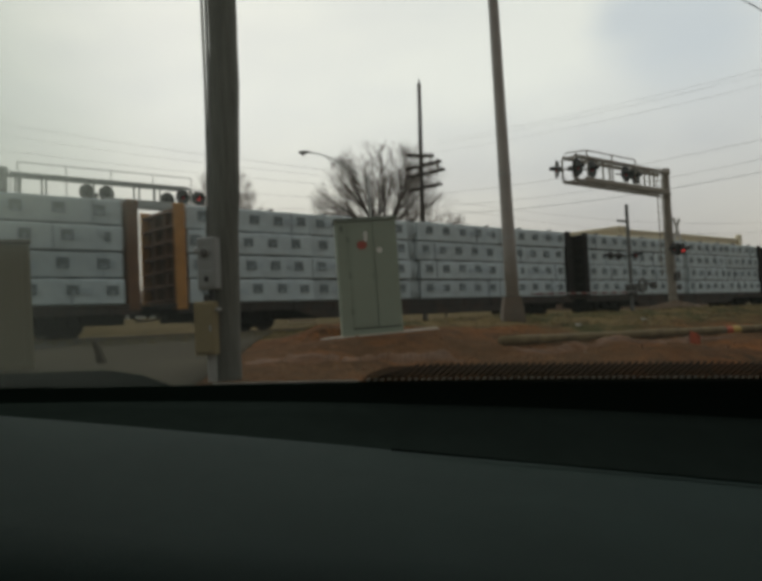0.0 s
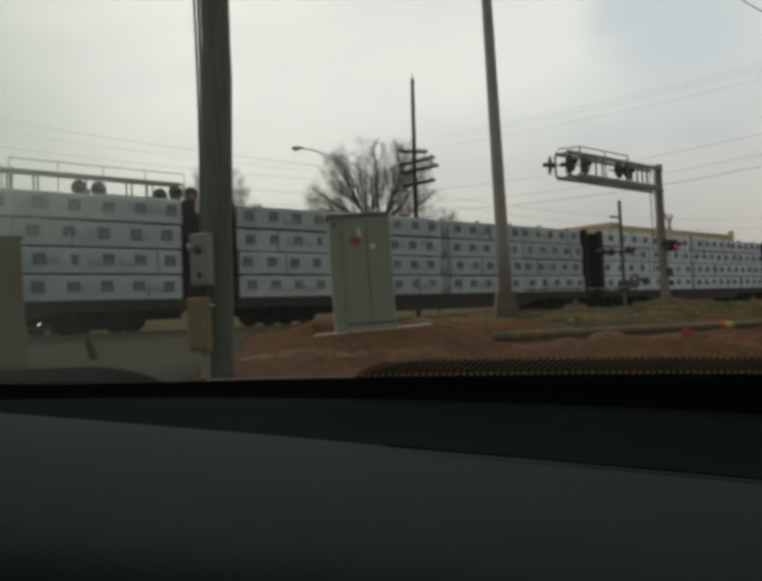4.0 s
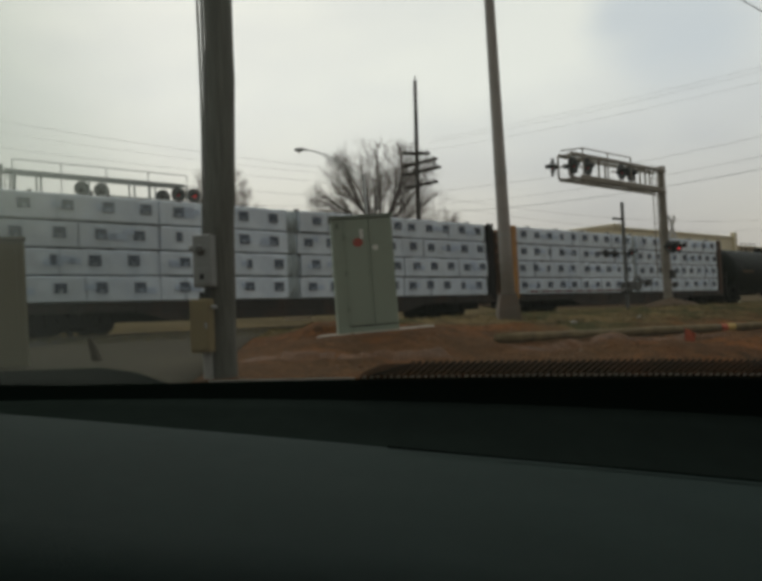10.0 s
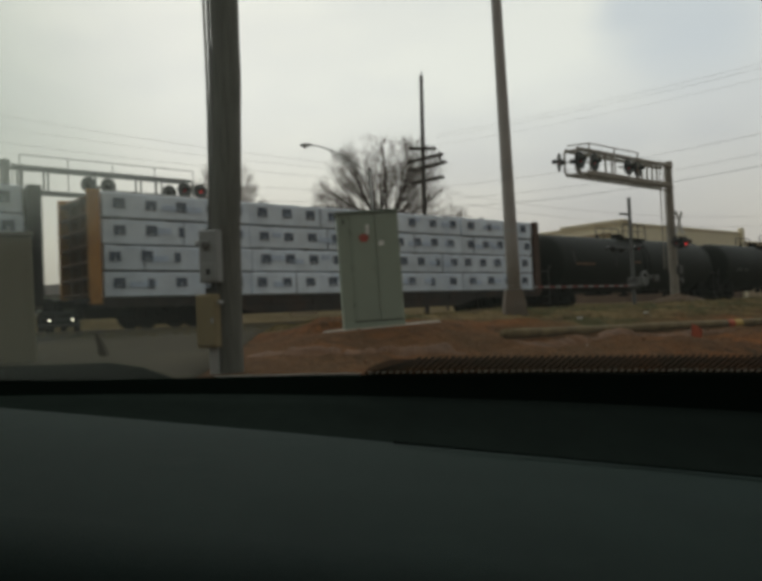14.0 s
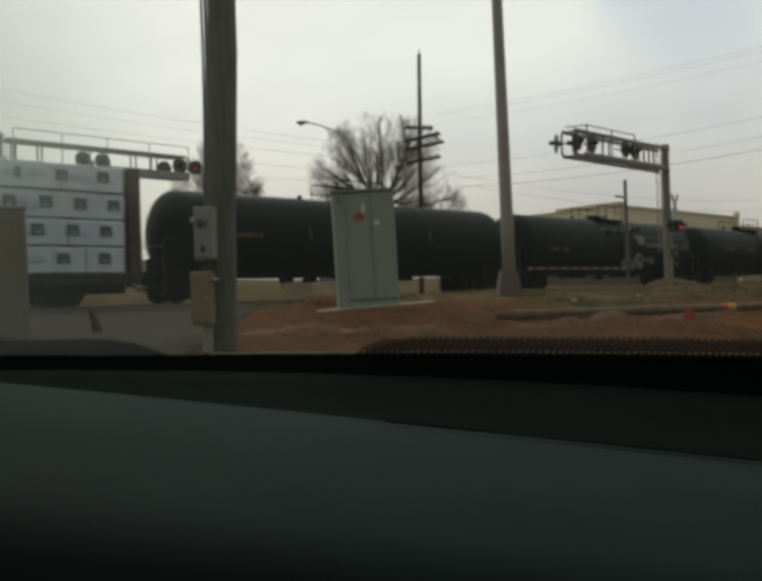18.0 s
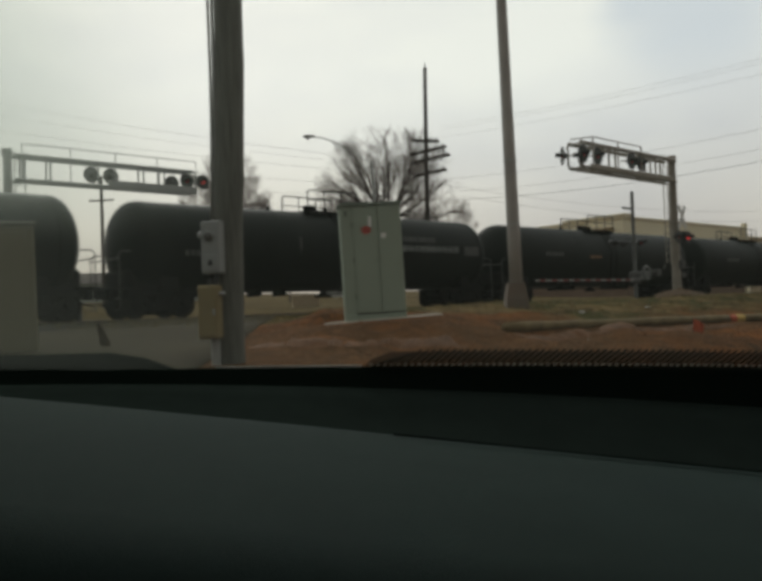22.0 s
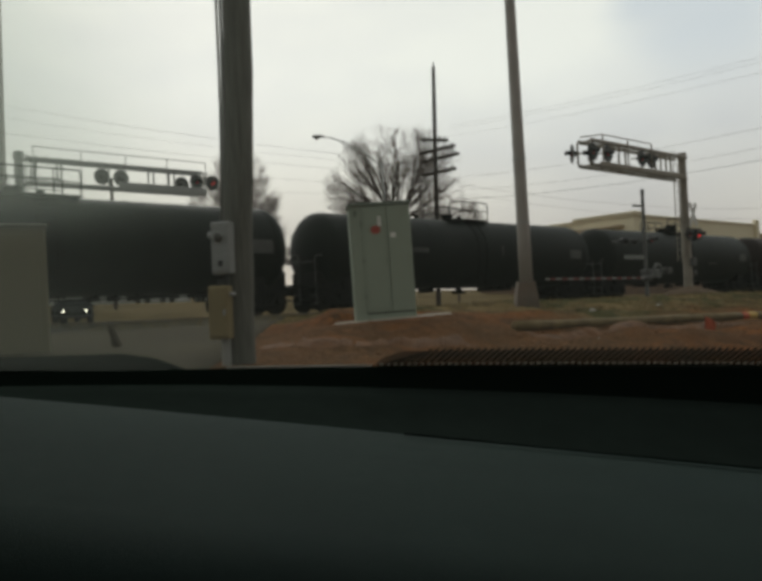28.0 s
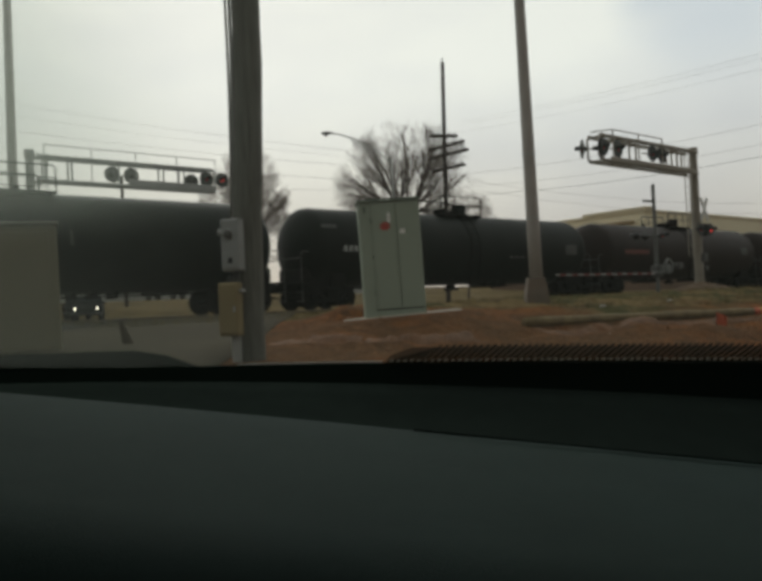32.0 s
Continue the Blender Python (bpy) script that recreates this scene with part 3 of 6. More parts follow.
def build_track():
    prof = [(-3.4, 0.80), (-2.1, 1.0), (-1.5, 1.03), (1.5, 1.03), (2.1, 1.0), (3.4, 0.80)]
    g = Geo()
    xs = steps([(-400, -40, 12), (-40, 60, 160), (60, 500, 14)])
    vs = []
    for x in xs:
        for i, (y, z) in enumerate(prof):
            vs.append((x, y, z + 0.03 * noise.noise((x * 2, y * 2, 5))))
    w = len(prof)
    fs = [(j * w + i, j * w + w + i, j * w + w + i + 1, j * w + i + 1) for j in range(len(xs) - 1) for i in range(w - 1)]
    solid("ballast_bed", g.add(vs, fs), M_BALLAST, "grey-brown crushed stone bed under the rails", "ballast", TRACK, kind="structure")
    track = thing("railway_track", "rusty steel rails on dark wooden sleepers", "track", TRACK, kind="structure")
    for y in (-0.75, 0.75):
        r = Geo()
        r.box(-400, 500, y - 0.07, y + 0.07, RAIL_Z - 0.17, RAIL_Z - 0.15)
        r.box(-400, 500, y - 0.012, y + 0.012, RAIL_Z - 0.15, RAIL_Z - 0.035)
        r.box(-400, 500, y - 0.036, y + 0.036, RAIL_Z - 0.035, RAIL_Z, 0.008)
        part("rail", r, M_RAIL, track)
    tie = mesh_of("sleeper", Geo().box(-0.115, 0.115, -1.3, 1.3, RAIL_Z - 0.36, RAIL_Z - 0.172, 0.012), M_TIE)
    for i in range(110):
        x = -32 + i * 0.55
        part("sleeper", tie, None, track, m=pose(x, 0.04 * noise.noise((x, 1, 2)), -0.008 * abs(noise.noise((x, 4, 2))), 0, 0, noise.noise((x, 7, 2))))
    stones = Geo()
    rnd = random.Random(5)
    for i in range(2600):
        x, y = rnd.uniform(-20, 32), rnd.choice((-1, 1)) * rnd.uniform(0.8, 3.3)
        if y > 0 and rnd.random() < 0.5:
            y = -y
        z = lerp_table(((-3.4, 0.80), (-2.1, 1.0), (-1.5, 1.03), (1.5, 1.03), (2.1, 1.0), (3.4, 0.80)), y)
        r = rnd.uniform(0.025, 0.06)
        m = pose(x, y, z + r * 0.3, rnd.uniform(0, 360), rnd.uniform(0, 360), rnd.uniform(0, 360))
        o = [(r, 0, 0), (-r, 0, 0), (0, r * 0.8, 0), (0, -r, 0), (0, 0, r), (0, 0, -r * 0.7)]
        stones.add([m @ Vector(p) for p in o], [(0, 2, 4), (2, 1, 4), (1, 3, 4), (3, 0, 4), (2, 0, 5), (1, 2, 5), (3, 1, 5), (0, 3, 5)])
    solid("ballast_stones", stones, M_BALLAST, "loose crushed stones beside the rails", "ballast", TRACK, kind="stuff")


build_ground()
build_roads()
build_track()


# ---------------------------------------------------------------- the train
WHEEL_R = 0.46
CARS, WHEELSETS = [], []
PACE = 1.02


def along(s):
    """Start place of a car on the rails."""
    return 8.0 + PACE * (s - 8.0)


def travelled(t):
    """Metres that the train has gone along the rails after t seconds."""
    return PACE * (5.55 * t - 0.0075 * t * t)


WHEEL_MESH = {}


def wheelset_mesh():
    if not WHEEL_MESH:
        g = Geo()
        for y in (-0.75, 0.75):
            o = -1 if y < 0 else 1
            g.lathe([(y - 0.07 * o, 0.10), (y - 0.07 * o, WHEEL_R + 0.025), (y - 0.04 * o, WHEEL_R + 0.025), (y - 0.03 * o, WHEEL_R),
                     (y + 0.07 * o, WHEEL_R - 0.005), (y + 0.07 * o, WHEEL_R - 0.07), (y + 0.02 * o, WHEEL_R - 0.1), (y + 0.03 * o, 0.12), (y + 0.08 * o, 0.10), (y + 0.08 * o, 0.0)], "y", 20)
            for k in range(3):
                a = 2 * math.pi * k / 3
                g.tube((0.11 * math.cos(a), y + 0.05 * o, 0.11 * math.sin(a)), (0.11 * math.cos(a), y + 0.1 * o, 0.11 * math.sin(a)), 0.03, n=5)
        g.tube((0, -0.75, 0), (0, 0.75, 0), 0.09, n=10)
        WHEEL_MESH["w"] = mesh_of("wheelset", g, M_WHEEL)
        s = Geo()
        s.box(-1.15, 1.15, -0.09, 0.09, 0.30, 0.42, 0.03)
        s.box(-0.75, 0.75, -0.08, 0.08, -0.18, -0.05, 0.03)
        for k in (-1, 1):
            s.box(-0.09, 0.09, -0.08, 0.08, -0.28, 0.34, 0.03, pose(k * 0.55, 0, 0.05, 0, k * 38, 0))
            s.box(k * 0.88 - 0.16, k * 0.88 + 0.16, -0.11, 0.11, -0.16, 0.32, 0.04)
            s.tube((k * 0.88, -0.16, 0), (k * 0.88, 0.16, 0), 0.11, n=10)
        for x in (-0.18, 0, 0.18):
            s.tube((x, -0.02, -0.08), (x, -0.02, 0.32), 0.075, n=8)
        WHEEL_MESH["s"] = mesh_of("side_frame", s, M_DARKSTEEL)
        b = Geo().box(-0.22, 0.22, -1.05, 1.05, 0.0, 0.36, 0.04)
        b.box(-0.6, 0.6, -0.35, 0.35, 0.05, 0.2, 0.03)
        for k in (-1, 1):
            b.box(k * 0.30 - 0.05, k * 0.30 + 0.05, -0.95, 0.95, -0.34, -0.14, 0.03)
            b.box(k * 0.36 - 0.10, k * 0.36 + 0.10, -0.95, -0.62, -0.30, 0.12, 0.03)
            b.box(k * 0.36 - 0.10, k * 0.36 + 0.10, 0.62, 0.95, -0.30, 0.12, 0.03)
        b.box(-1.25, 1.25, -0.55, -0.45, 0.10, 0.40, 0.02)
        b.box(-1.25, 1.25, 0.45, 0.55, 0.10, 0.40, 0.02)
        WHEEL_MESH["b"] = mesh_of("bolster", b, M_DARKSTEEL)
    return WHEEL_MESH


def add_truck(car, x):
    ms = wheelset_mesh()
    z = RAIL_Z + WHEEL_R
    truck = part("truck", ms["b"], None, car, "dark steel four-wheel truck", m=pose(x, 0, z))
    for y in (-1.0, 1.0):
        part("side_frame", ms["s"], None, truck, m=pose(0, y, 0))
    for k in (-0.88, 0.88):
        w = part("wheelset", ms["w"], None, truck, m=pose(k, 0, 0))
        WHEELSETS.append((w, k))


def add_coupler(car, x, way):
    g = Geo()
    g.box(min(0, way * 0.75), max(0, way * 0.75), -0.09, 0.09, 0.78, 0.98, 0.02)
    g.box(min(way * 0.62, way * 0.92), max(way * 0.62, way * 0.92), -0.17, 0.15, 0.70, 1.06, 0.05)
    g.path([(way * 0.1, -0.4, 0.85), (way * 0.5, -0.36, 0.55), (way * 0.9, -0.25, 0.5)], 0.035)
    part("coupler", g, M_DARKSTEEL, car, m=pose(x, 0, RAIL_Z))


PACKS = {}


def pack_mesh(length, seed, wrap):
    """A wrapped stack of boards: slightly slumped block with soft edges and folds."""
    key = (round(length, 2), seed, wrap.name)
    if key not in PACKS:
        rnd = random.Random(seed * 31 + int(length * 10))
        nx = 16
        prof = [(0.0, 0.02), (0.02, 0.0), (0.40, 0.0), (0.76, 0.0), (0.815, 0.015), (0.83, 0.05)]
        vs, fs = [], []
        for i in range(nx + 1):
            x = -length / 2 + length * i / nx
            end = 0.02 if i in (0, nx) else 0.0
            for z, inset in prof:
                wob = 0.024 * (1 + noise.noise((x * 1.3, z * 2.5, seed))) + 0.010 * (1 + noise.noise((x * 5, z * 6, seed + 9)))
                vs.append((x, -1.38 + inset + end + wob, z + (0.030 * noise.noise((x * 1.7, 1, seed)) + 0.012 * noise.noise((x * 6, 2, seed)) if z > 0.5 else 0)))
            for z, y in ((0.83, -0.12), (0.0, -0.12)):
                vs.append((x, y, z))
        w = len(prof) + 2
        for i in range(nx):
            for k in range(w):
                fs.append((i * w + k, i * w + (k + 1) % w, (i + 1) * w + (k + 1) % w, (i + 1) * w + k))
        fs += [tuple(range(w))[::-1], tuple(nx * w + k for k in range(w))]
        PACKS[key] = mesh_of("lumber_pack", Geo().add(vs, [f[::-1] for f in fs]), wrap)
    return PACKS[key]


MARKS = {}


def mark_mesh(kind, ink):
    key = (kind, ink.name)
    if key not in MARKS:
        g = Geo()
        if kind == 0:
            g.box(-0.19, 0.19, -0.006, 0.06, 0.05, 0.18)
            g.box(-0.19, -0.09, -0.006, 0.06, -0.17, 0.05)
            g.box(0.10, 0.19, -0.006, 0.06, -0.17, 0.05)
            g.box(-0.05, 0.06, -0.006, 0.06, -0.07, 0.05)
            g.box(-0.09, 0.10, -0.006, 0.06, -0.17, -0.13)
        elif kind == 1:
            g.box(-0.19, 0.19, -0.006, 0.06, -0.02, 0.16)
            g.box(-0.19, -0.03, -0.006, 0.06, -0.16, -0.02)
            g.box(0.06, 0.19, -0.006, 0.06, -0.16, -0.02)
        else:
            g.box(-0.10, 0.10, -0.006, 0.06, -0.18, 0.15)
        MARKS[key] = mesh_of("printed_mark", g, ink)
    return MARKS[key]


SMALL = {}


def small_mesh(kind, ink):
    """A pale block of print that cannot be read, or a strap, shared by all packs."""
    key = (kind, ink.name)
    if key not in SMALL:
        w, z0, z1 = {"wide": (0.30, 0.30, 0.50), "slim": (0.20, 0.40, 0.58), "strap": (0.008, 0.01, 0.81)}[kind]
        SMALL[key] = mesh_of("strap" if kind == "strap" else "faint_print", Geo().box(-w, w, -0.004, 0.05, z0, z1), ink)
    return SMALL[key]


def lumber_car(s0, seed, left_end, left_side, right_end, gap, ink):
    """A centre-beam flatcar, 24.8 m over couplers, loaded four tiers high with wrapped lumber."""
    rnd = random.Random(seed)
    car = thing("flatcar", "centre-beam flatcar loaded with white-wrapped lumber packs on rusty steel deck", "railway car", group="freight train cars")
    half = 11.15 * PACE
    deck = Geo()
    deck.box(-half - 0.5, half + 0.5, -1.42, 1.42, RAIL_Z + 0.93, RAIL_Z + 1.07, 0.015)
    part("deck", deck, M_CARSTEEL, car)
    for y in (-1, 1):
        sill = Geo()
        sill.box(-half - 0.4, half + 0.4, y * 1.40, y * 1.30, RAIL_Z + 0.72, RAIL_Z + 0.925, 0.015)
        belly = [(-6.9, 0.72), (6.9, 0.72), (5.6, 0.40), (-5.6, 0.40)]
        sill.add([(x, y * w, RAIL_Z + z) for w in (1.385, 1.315) for x, z in belly], [(0, 1, 2, 3), (7, 6, 5, 4), (0, 4, 5, 1), (1, 5, 6, 2), (2, 6, 7, 3), (3, 7, 4, 0)])
        for i in range(12):
            x = -half + 0.6 + i * (2 * half - 1.2) / 11
            sill.box(x - 0.05, x + 0.05, y * 1.43, y * 1.28, RAIL_Z + 0.68, RAIL_Z + 1.06, 0.01)
        part("side_sill", sill, M_CARSTEEL, car, "rust-brown side sill with stake pockets")
    mid = Geo()
    mid.box(-half - 0.3, half + 0.3, -0.32, 0.32, RAIL_Z + 0.40, RAIL_Z + 0.93, 0.02)
    mid.box(-5.2, 5.2, -0.75, 0.75, RAIL_Z + 0.56, RAIL_Z + 0.74, 0.03)
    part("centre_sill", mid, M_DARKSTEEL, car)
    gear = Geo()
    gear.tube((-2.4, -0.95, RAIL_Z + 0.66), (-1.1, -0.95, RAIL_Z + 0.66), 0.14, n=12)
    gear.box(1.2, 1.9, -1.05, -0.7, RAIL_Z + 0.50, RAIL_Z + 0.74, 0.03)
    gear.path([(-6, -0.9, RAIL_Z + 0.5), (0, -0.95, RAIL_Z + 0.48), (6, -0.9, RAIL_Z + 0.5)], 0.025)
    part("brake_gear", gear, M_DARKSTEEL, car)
    beam = Geo()
    beam.box(-half, half, -0.09, 0.09, RAIL_Z + 4.3, RAIL_Z + 4.5, 0.02)
    for i in range(12):
        x = -half + i * 2 * half / 11
        beam.box(x - 0.06, x + 0.06, -0.07, 0.07, RAIL_Z + 1.07, RAIL_Z + 4.35, 0.01)
    part("centre_beam", beam, M_CARSTEEL, car)
    for side, face, edge in ((-1, left_end, left_side), (1, right_end, right_end)):
        x0 = side * half
        plate = Geo()
        plate.box(x0 + side * 0.04, x0 + side * 0.12, -1.38, 1.38, RAIL_Z + 0.9, RAIL_Z + 4.55, 0.01)
        for k in range(7):
            z = RAIL_Z + 1.15 + k * 0.53
            plate.box(x0 + side * 0.12, x0 + side * 0.40, -1.30, 1.30, z, z + 0.10, 0.02)
        for y in (-0.45, 0.45):
            plate.box(x0 + side * 0.12, x0 + side * 0.36, y - 0.05, y + 0.05, RAIL_Z + 0.95, RAIL_Z + 4.5, 0.02)
        end = part("bulkhead", plate, face, car, "ribbed steel bulkhead at the end of the car")
        for y in (-1, 1):
            post = Geo().box(x0 + side * 0.02, x0 + side * 0.45, y * 1.30, y * 1.43, RAIL_Z + 0.85, RAIL_Z + 4.62, 0.03)
            part("corner_post", post, edge, end)
        add_coupler(car, x0 + side * 0.2, side)
        for k in range(4):
            z = RAIL_Z + 0.45 + k * 0.4
            grab = Geo().path([(x0 + side * 0.42, -1.38, z), (x0 + side * 0.48, -1.38, z), (x0 + side * 0.48, -0.98, z), (x0 + side * 0.42, -0.98, z)], 0.014, 5)
            part("grab_iron", grab, M_DARKSTEEL, end)
    for x in (-8.75, 8.75):
        add_truck(car, x)
    tiers = 4
    for y in (-1, 1):
        for k in range(tiers):
            z = RAIL_Z + 1.09 + k * 0.885
            edges = [(-half + 0.08, gap - 0.3 + rnd.uniform(-0.08, 0.08)), (gap + 0.3 + rnd.uniform(-0.08, 0.08), half - 0.08)]
            for a, b in edges:
                n = max(1, round((b - a) / 4.9))
                step = (b - a) / n
                for i in range(n):
                    length = round(step - 0.03, 1)
                    x = a + step * (i + 0.5)
                    shift = rnd.uniform(-0.05, 0.06)
                    me = pack_mesh(length, rnd.randrange(4), M_WRAP if ink is M_PRINT else M_WRAP2)
                    m = pose(x, shift, z, 0, 0, 0) if y < 0 else pose(x, -shift, z, 0, 0, 180)
                    pack = part("lumber_pack", me, None, car, "white plastic-wrapped lumber pack with dark printed marks" if y < 0 else "white plastic-wrapped lumber pack", m=m)
                    if y > 0:
                        continue
                    pale = M_FAINT if ink is M_PRINT else M_FAINT2
                    for kind in ("wide", "slim", "wide"):
                        part("faint_print", small_mesh(kind, pale), None, pack, m=pose(rnd.uniform(-0.42, 0.42) * length, -1.380, rnd.uniform(-0.06, 0.10)))
                    part("strap", small_mesh("strap", M_STRAP), None, pack, m=pose(rnd.uniform(-0.4, 0.4) * length, -1.382, 0))
                    count = max(1, round(length / 1.2))
                    off = rnd.uniform(-0.25, 0.25)
                    slim = rnd.randrange(count) if rnd.random() < 0.35 else -1
                    for j in range(count):
                        u = -length / 2 + (j + 0.5) * length / count + off
                        if abs(u) > length / 2 - 0.2:
                            continue
                        kind = 2 if j == slim else (0 if rnd.random() < 0.7 else 1)
                        part("printed_mark", mark_mesh(kind, ink), None, pack, m=pose(u, -1.385, 0.46 + rnd.uniform(-0.02, 0.02)))
        strip_g = Geo()
        for k in range(tiers):
            z = RAIL_Z + 1.07 + k * 0.885
            for i in range(15):
                x = -half + 0.6 + i * (2 * half - 1.2) / 14
                strip_g.box(x - 0.05, x + 0.05, y * 1.30, y * 0.15, z, z + 0.02)
            strip_g.box(-half + 0.1, half - 0.1, y * 1.18, y * 0.2, z, z + 0.018)
        part("dunnage", strip_g, M_DUNNAGE, car)
        for i in range(9):
            x = -half + 1.2 + i * (2 * half - 2.4) / 8
            top = RAIL_Z + 1.09 + 4 * 0.885
            part("strap_protector", Geo().box(x - 0.03, x + 0.03, y * 1.30, y * 1.0, top - 0.05, top + 0.03, 0.01), M_DUNNAGE, car)
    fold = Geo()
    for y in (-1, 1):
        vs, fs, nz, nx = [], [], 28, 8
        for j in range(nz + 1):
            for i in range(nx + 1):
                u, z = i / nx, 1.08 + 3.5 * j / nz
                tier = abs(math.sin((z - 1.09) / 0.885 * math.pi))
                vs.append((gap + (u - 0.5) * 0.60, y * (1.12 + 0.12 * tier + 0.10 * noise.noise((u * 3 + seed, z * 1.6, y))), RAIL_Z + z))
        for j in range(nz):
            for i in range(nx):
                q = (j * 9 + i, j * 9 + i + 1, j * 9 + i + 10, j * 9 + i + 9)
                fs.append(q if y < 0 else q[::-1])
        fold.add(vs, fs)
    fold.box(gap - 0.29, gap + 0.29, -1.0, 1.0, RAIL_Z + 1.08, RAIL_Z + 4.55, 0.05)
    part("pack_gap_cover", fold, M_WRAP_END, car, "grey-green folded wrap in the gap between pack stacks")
    CARS.append((car, along(s0)))


def tank_car(s0, length, seed, paint, dome=False, marks=(), emblem=False):
    """A tank car: long black shell with domed ends, top platform, stub sills and trucks."""
    car = thing("tank_car", "black railway tank car with top platform and domed ends", "railway car", group="freight train cars")
    R, zc = 1.66, RAIL_Z + 2.52
    hl = length * PACE / 2 - 0.62
    prof = []
    for i in range(9):
        a = math.pi / 2 * i / 8
        prof.append((-hl + 0.85 - 0.85 * math.cos(a), R * math.sin(a)))
    prof += [(-hl * 0.5, R + 0.004), (0, R + 0.006), (hl * 0.5, R + 0.004)]
    for i in range(9):
        a = math.pi / 2 * (8 - i) / 8
        prof.append((hl - 0.85 + 0.85 * math.cos(a), R * math.sin(a)))
    shell = part("tank_shell", Geo().lathe(prof, "x", 48, pose(0, 0, zc)), paint, car, smooth=True)
    seams = Geo()
    for x in (-hl + 0.95, -hl * 0.33, hl * 0.33, hl - 0.95):
        seams.lathe([(x - 0.03, R), (x - 0.025, R + 0.012), (x + 0.025, R + 0.012), (x + 0.03, R)], "x", 48, pose(0, 0, zc))
    part("weld_band", seams, paint, shell)
    saddle = Geo()
    for k in (-1, 1):
        x = k * (hl - 1.6)
        saddle.box(x - 0.35, x + 0.35, -1.25, 1.25, RAIL_Z + 0.86, zc - R * 0.62, 0.04)
        saddle.box(x - 0.5, k * (hl + 0.2), -0.35, 0.35, RAIL_Z + 0.72, RAIL_Z + 1.12, 0.03)
        saddle.box(min(k * (hl - 0.3), k * (hl + 0.25)), max(k * (hl - 0.3), k * (hl + 0.25)), -1.4, 1.4, RAIL_Z + 1.02, RAIL_Z + 1.1, 0.02)
        saddle.box(min(k * (hl - 1.6), k * (hl - 0.12)), max(k * (hl - 1.6), k * (hl - 0.12)), -0.95, 0.95, RAIL_Z + 0.66, zc - R * 0.50, 0.08)
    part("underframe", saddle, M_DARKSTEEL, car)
    low = Geo()
    low.tube((0, 0, zc - R - 0.24), (0, 0, zc - R + 0.1), 0.16, n=12)
    low.box(-0.4, 0.4, -0.12, 0.12, zc - R - 0.26, zc - R - 0.14, 0.03)
    for x in (-3.4, -2.2, 1.9, 2.6, 3.3):
        low.box(x - 0.05, x + 0.05, -0.5, 0.5, zc - R - 0.16, zc - R + 0.14, 0.02)
    low.path([(-hl + 2, -0.55, zc - R - 0.05), (0, -0.6, zc - R - 0.12), (hl - 2, -0.55, zc - R - 0.05)], 0.025)
    part("bottom_fittings", low, M_DARKSTEEL, car)
    plat = Geo()
    top = zc + R
    plat.box(-1.35, 1.35, -0.95, -0.35, top - 0.08, top - 0.02, 0.01)
    plat.box(-1.35, 1.35, 0.35, 0.95, top - 0.08, top - 0.02, 0.01)
    for x in (-1.2, 0, 1.2):
        plat.box(x - 0.04, x + 0.04, -0.95, 0.95, top - 0.16, top - 0.08, 0.01)
    deck = part("top_platform", plat, M_DARKSTEEL, car)
    for y in (-0.93, 0.93):
        rail = Geo()
        rail.path([(-1.3, y, top - 0.05), (-1.3, y, top + 0.72), (-1.22, y, top + 0.8), (1.22, y, top + 0.8), (1.3, y, top + 0.72), (1.3, y, top - 0.05)], 0.028, 6)
        rail.path([(-1.3, y, top + 0.40), (1.3, y, top + 0.40)], 0.018, 6)
        for x in (-0.45, 0.45):
            rail.path([(x, y, top - 0.05), (x, y, top + 0.8)], 0.022, 6)
        part("platform_rail", rail, M_DARKSTEEL, deck)
    fit = Geo()
    fit.lathe([(top - 0.15, 0.0), (top - 0.15, 0.28), (top + 0.2, 0.28), (top + 0.22, 0.31), (top + 0.28, 0.31), (top + 0.32, 0.0)], "z", 20, pose(-0.55, 0, 0))
    fit.lathe([(top - 0.1, 0.0), (top - 0.1, 0.12), (top + 0.26, 0.12), (top + 0.3, 0.0)], "z", 12, pose(0.35, 0.1, 0))
    part("manway", fit, M_DARKSTEEL, car)
    if dome:
        part("valve_dome", Geo().lathe([(top - 0.15, 0.0), (top - 0.15, 0.36), (top + 0.52, 0.36), (top + 0.56, 0.33), (top + 0.56, 0.0)], "z", 24, pose(0.75, 0, 0)), paint, car, "tall black valve housing")
    vent = Geo()
    vent.lathe([(top - 0.1, 0.0), (top - 0.1, 0.1), (top + 0.14, 0.1), (top + 0.18, 0.0)], "z", 12, pose(-2.6, 0, 0))
    part("vent", vent, M_DARKSTEEL, car)
    ladder = Geo()
    for x in (-0.28, 0.28):
        pts = [(x, -1.48, RAIL_Z + 0.7)]
        for i in range(9):
            a = math.radians(-10 + i * 9)
            pts.append((x, -(R + 0.10) * math.cos(a), zc + (R + 0.10) * math.sin(a)))
        ladder.path(pts, 0.022, 5)
    for i in range(8):
        a = math.radians(-8 + i * 9.5)
        ladder.path([(-0.28, -(R + 0.10) * math.cos(a), zc + (R + 0.10) * math.sin(a)), (0.28, -(R + 0.10) * math.cos(a), zc + (R + 0.10) * math.sin(a))], 0.015, 5)
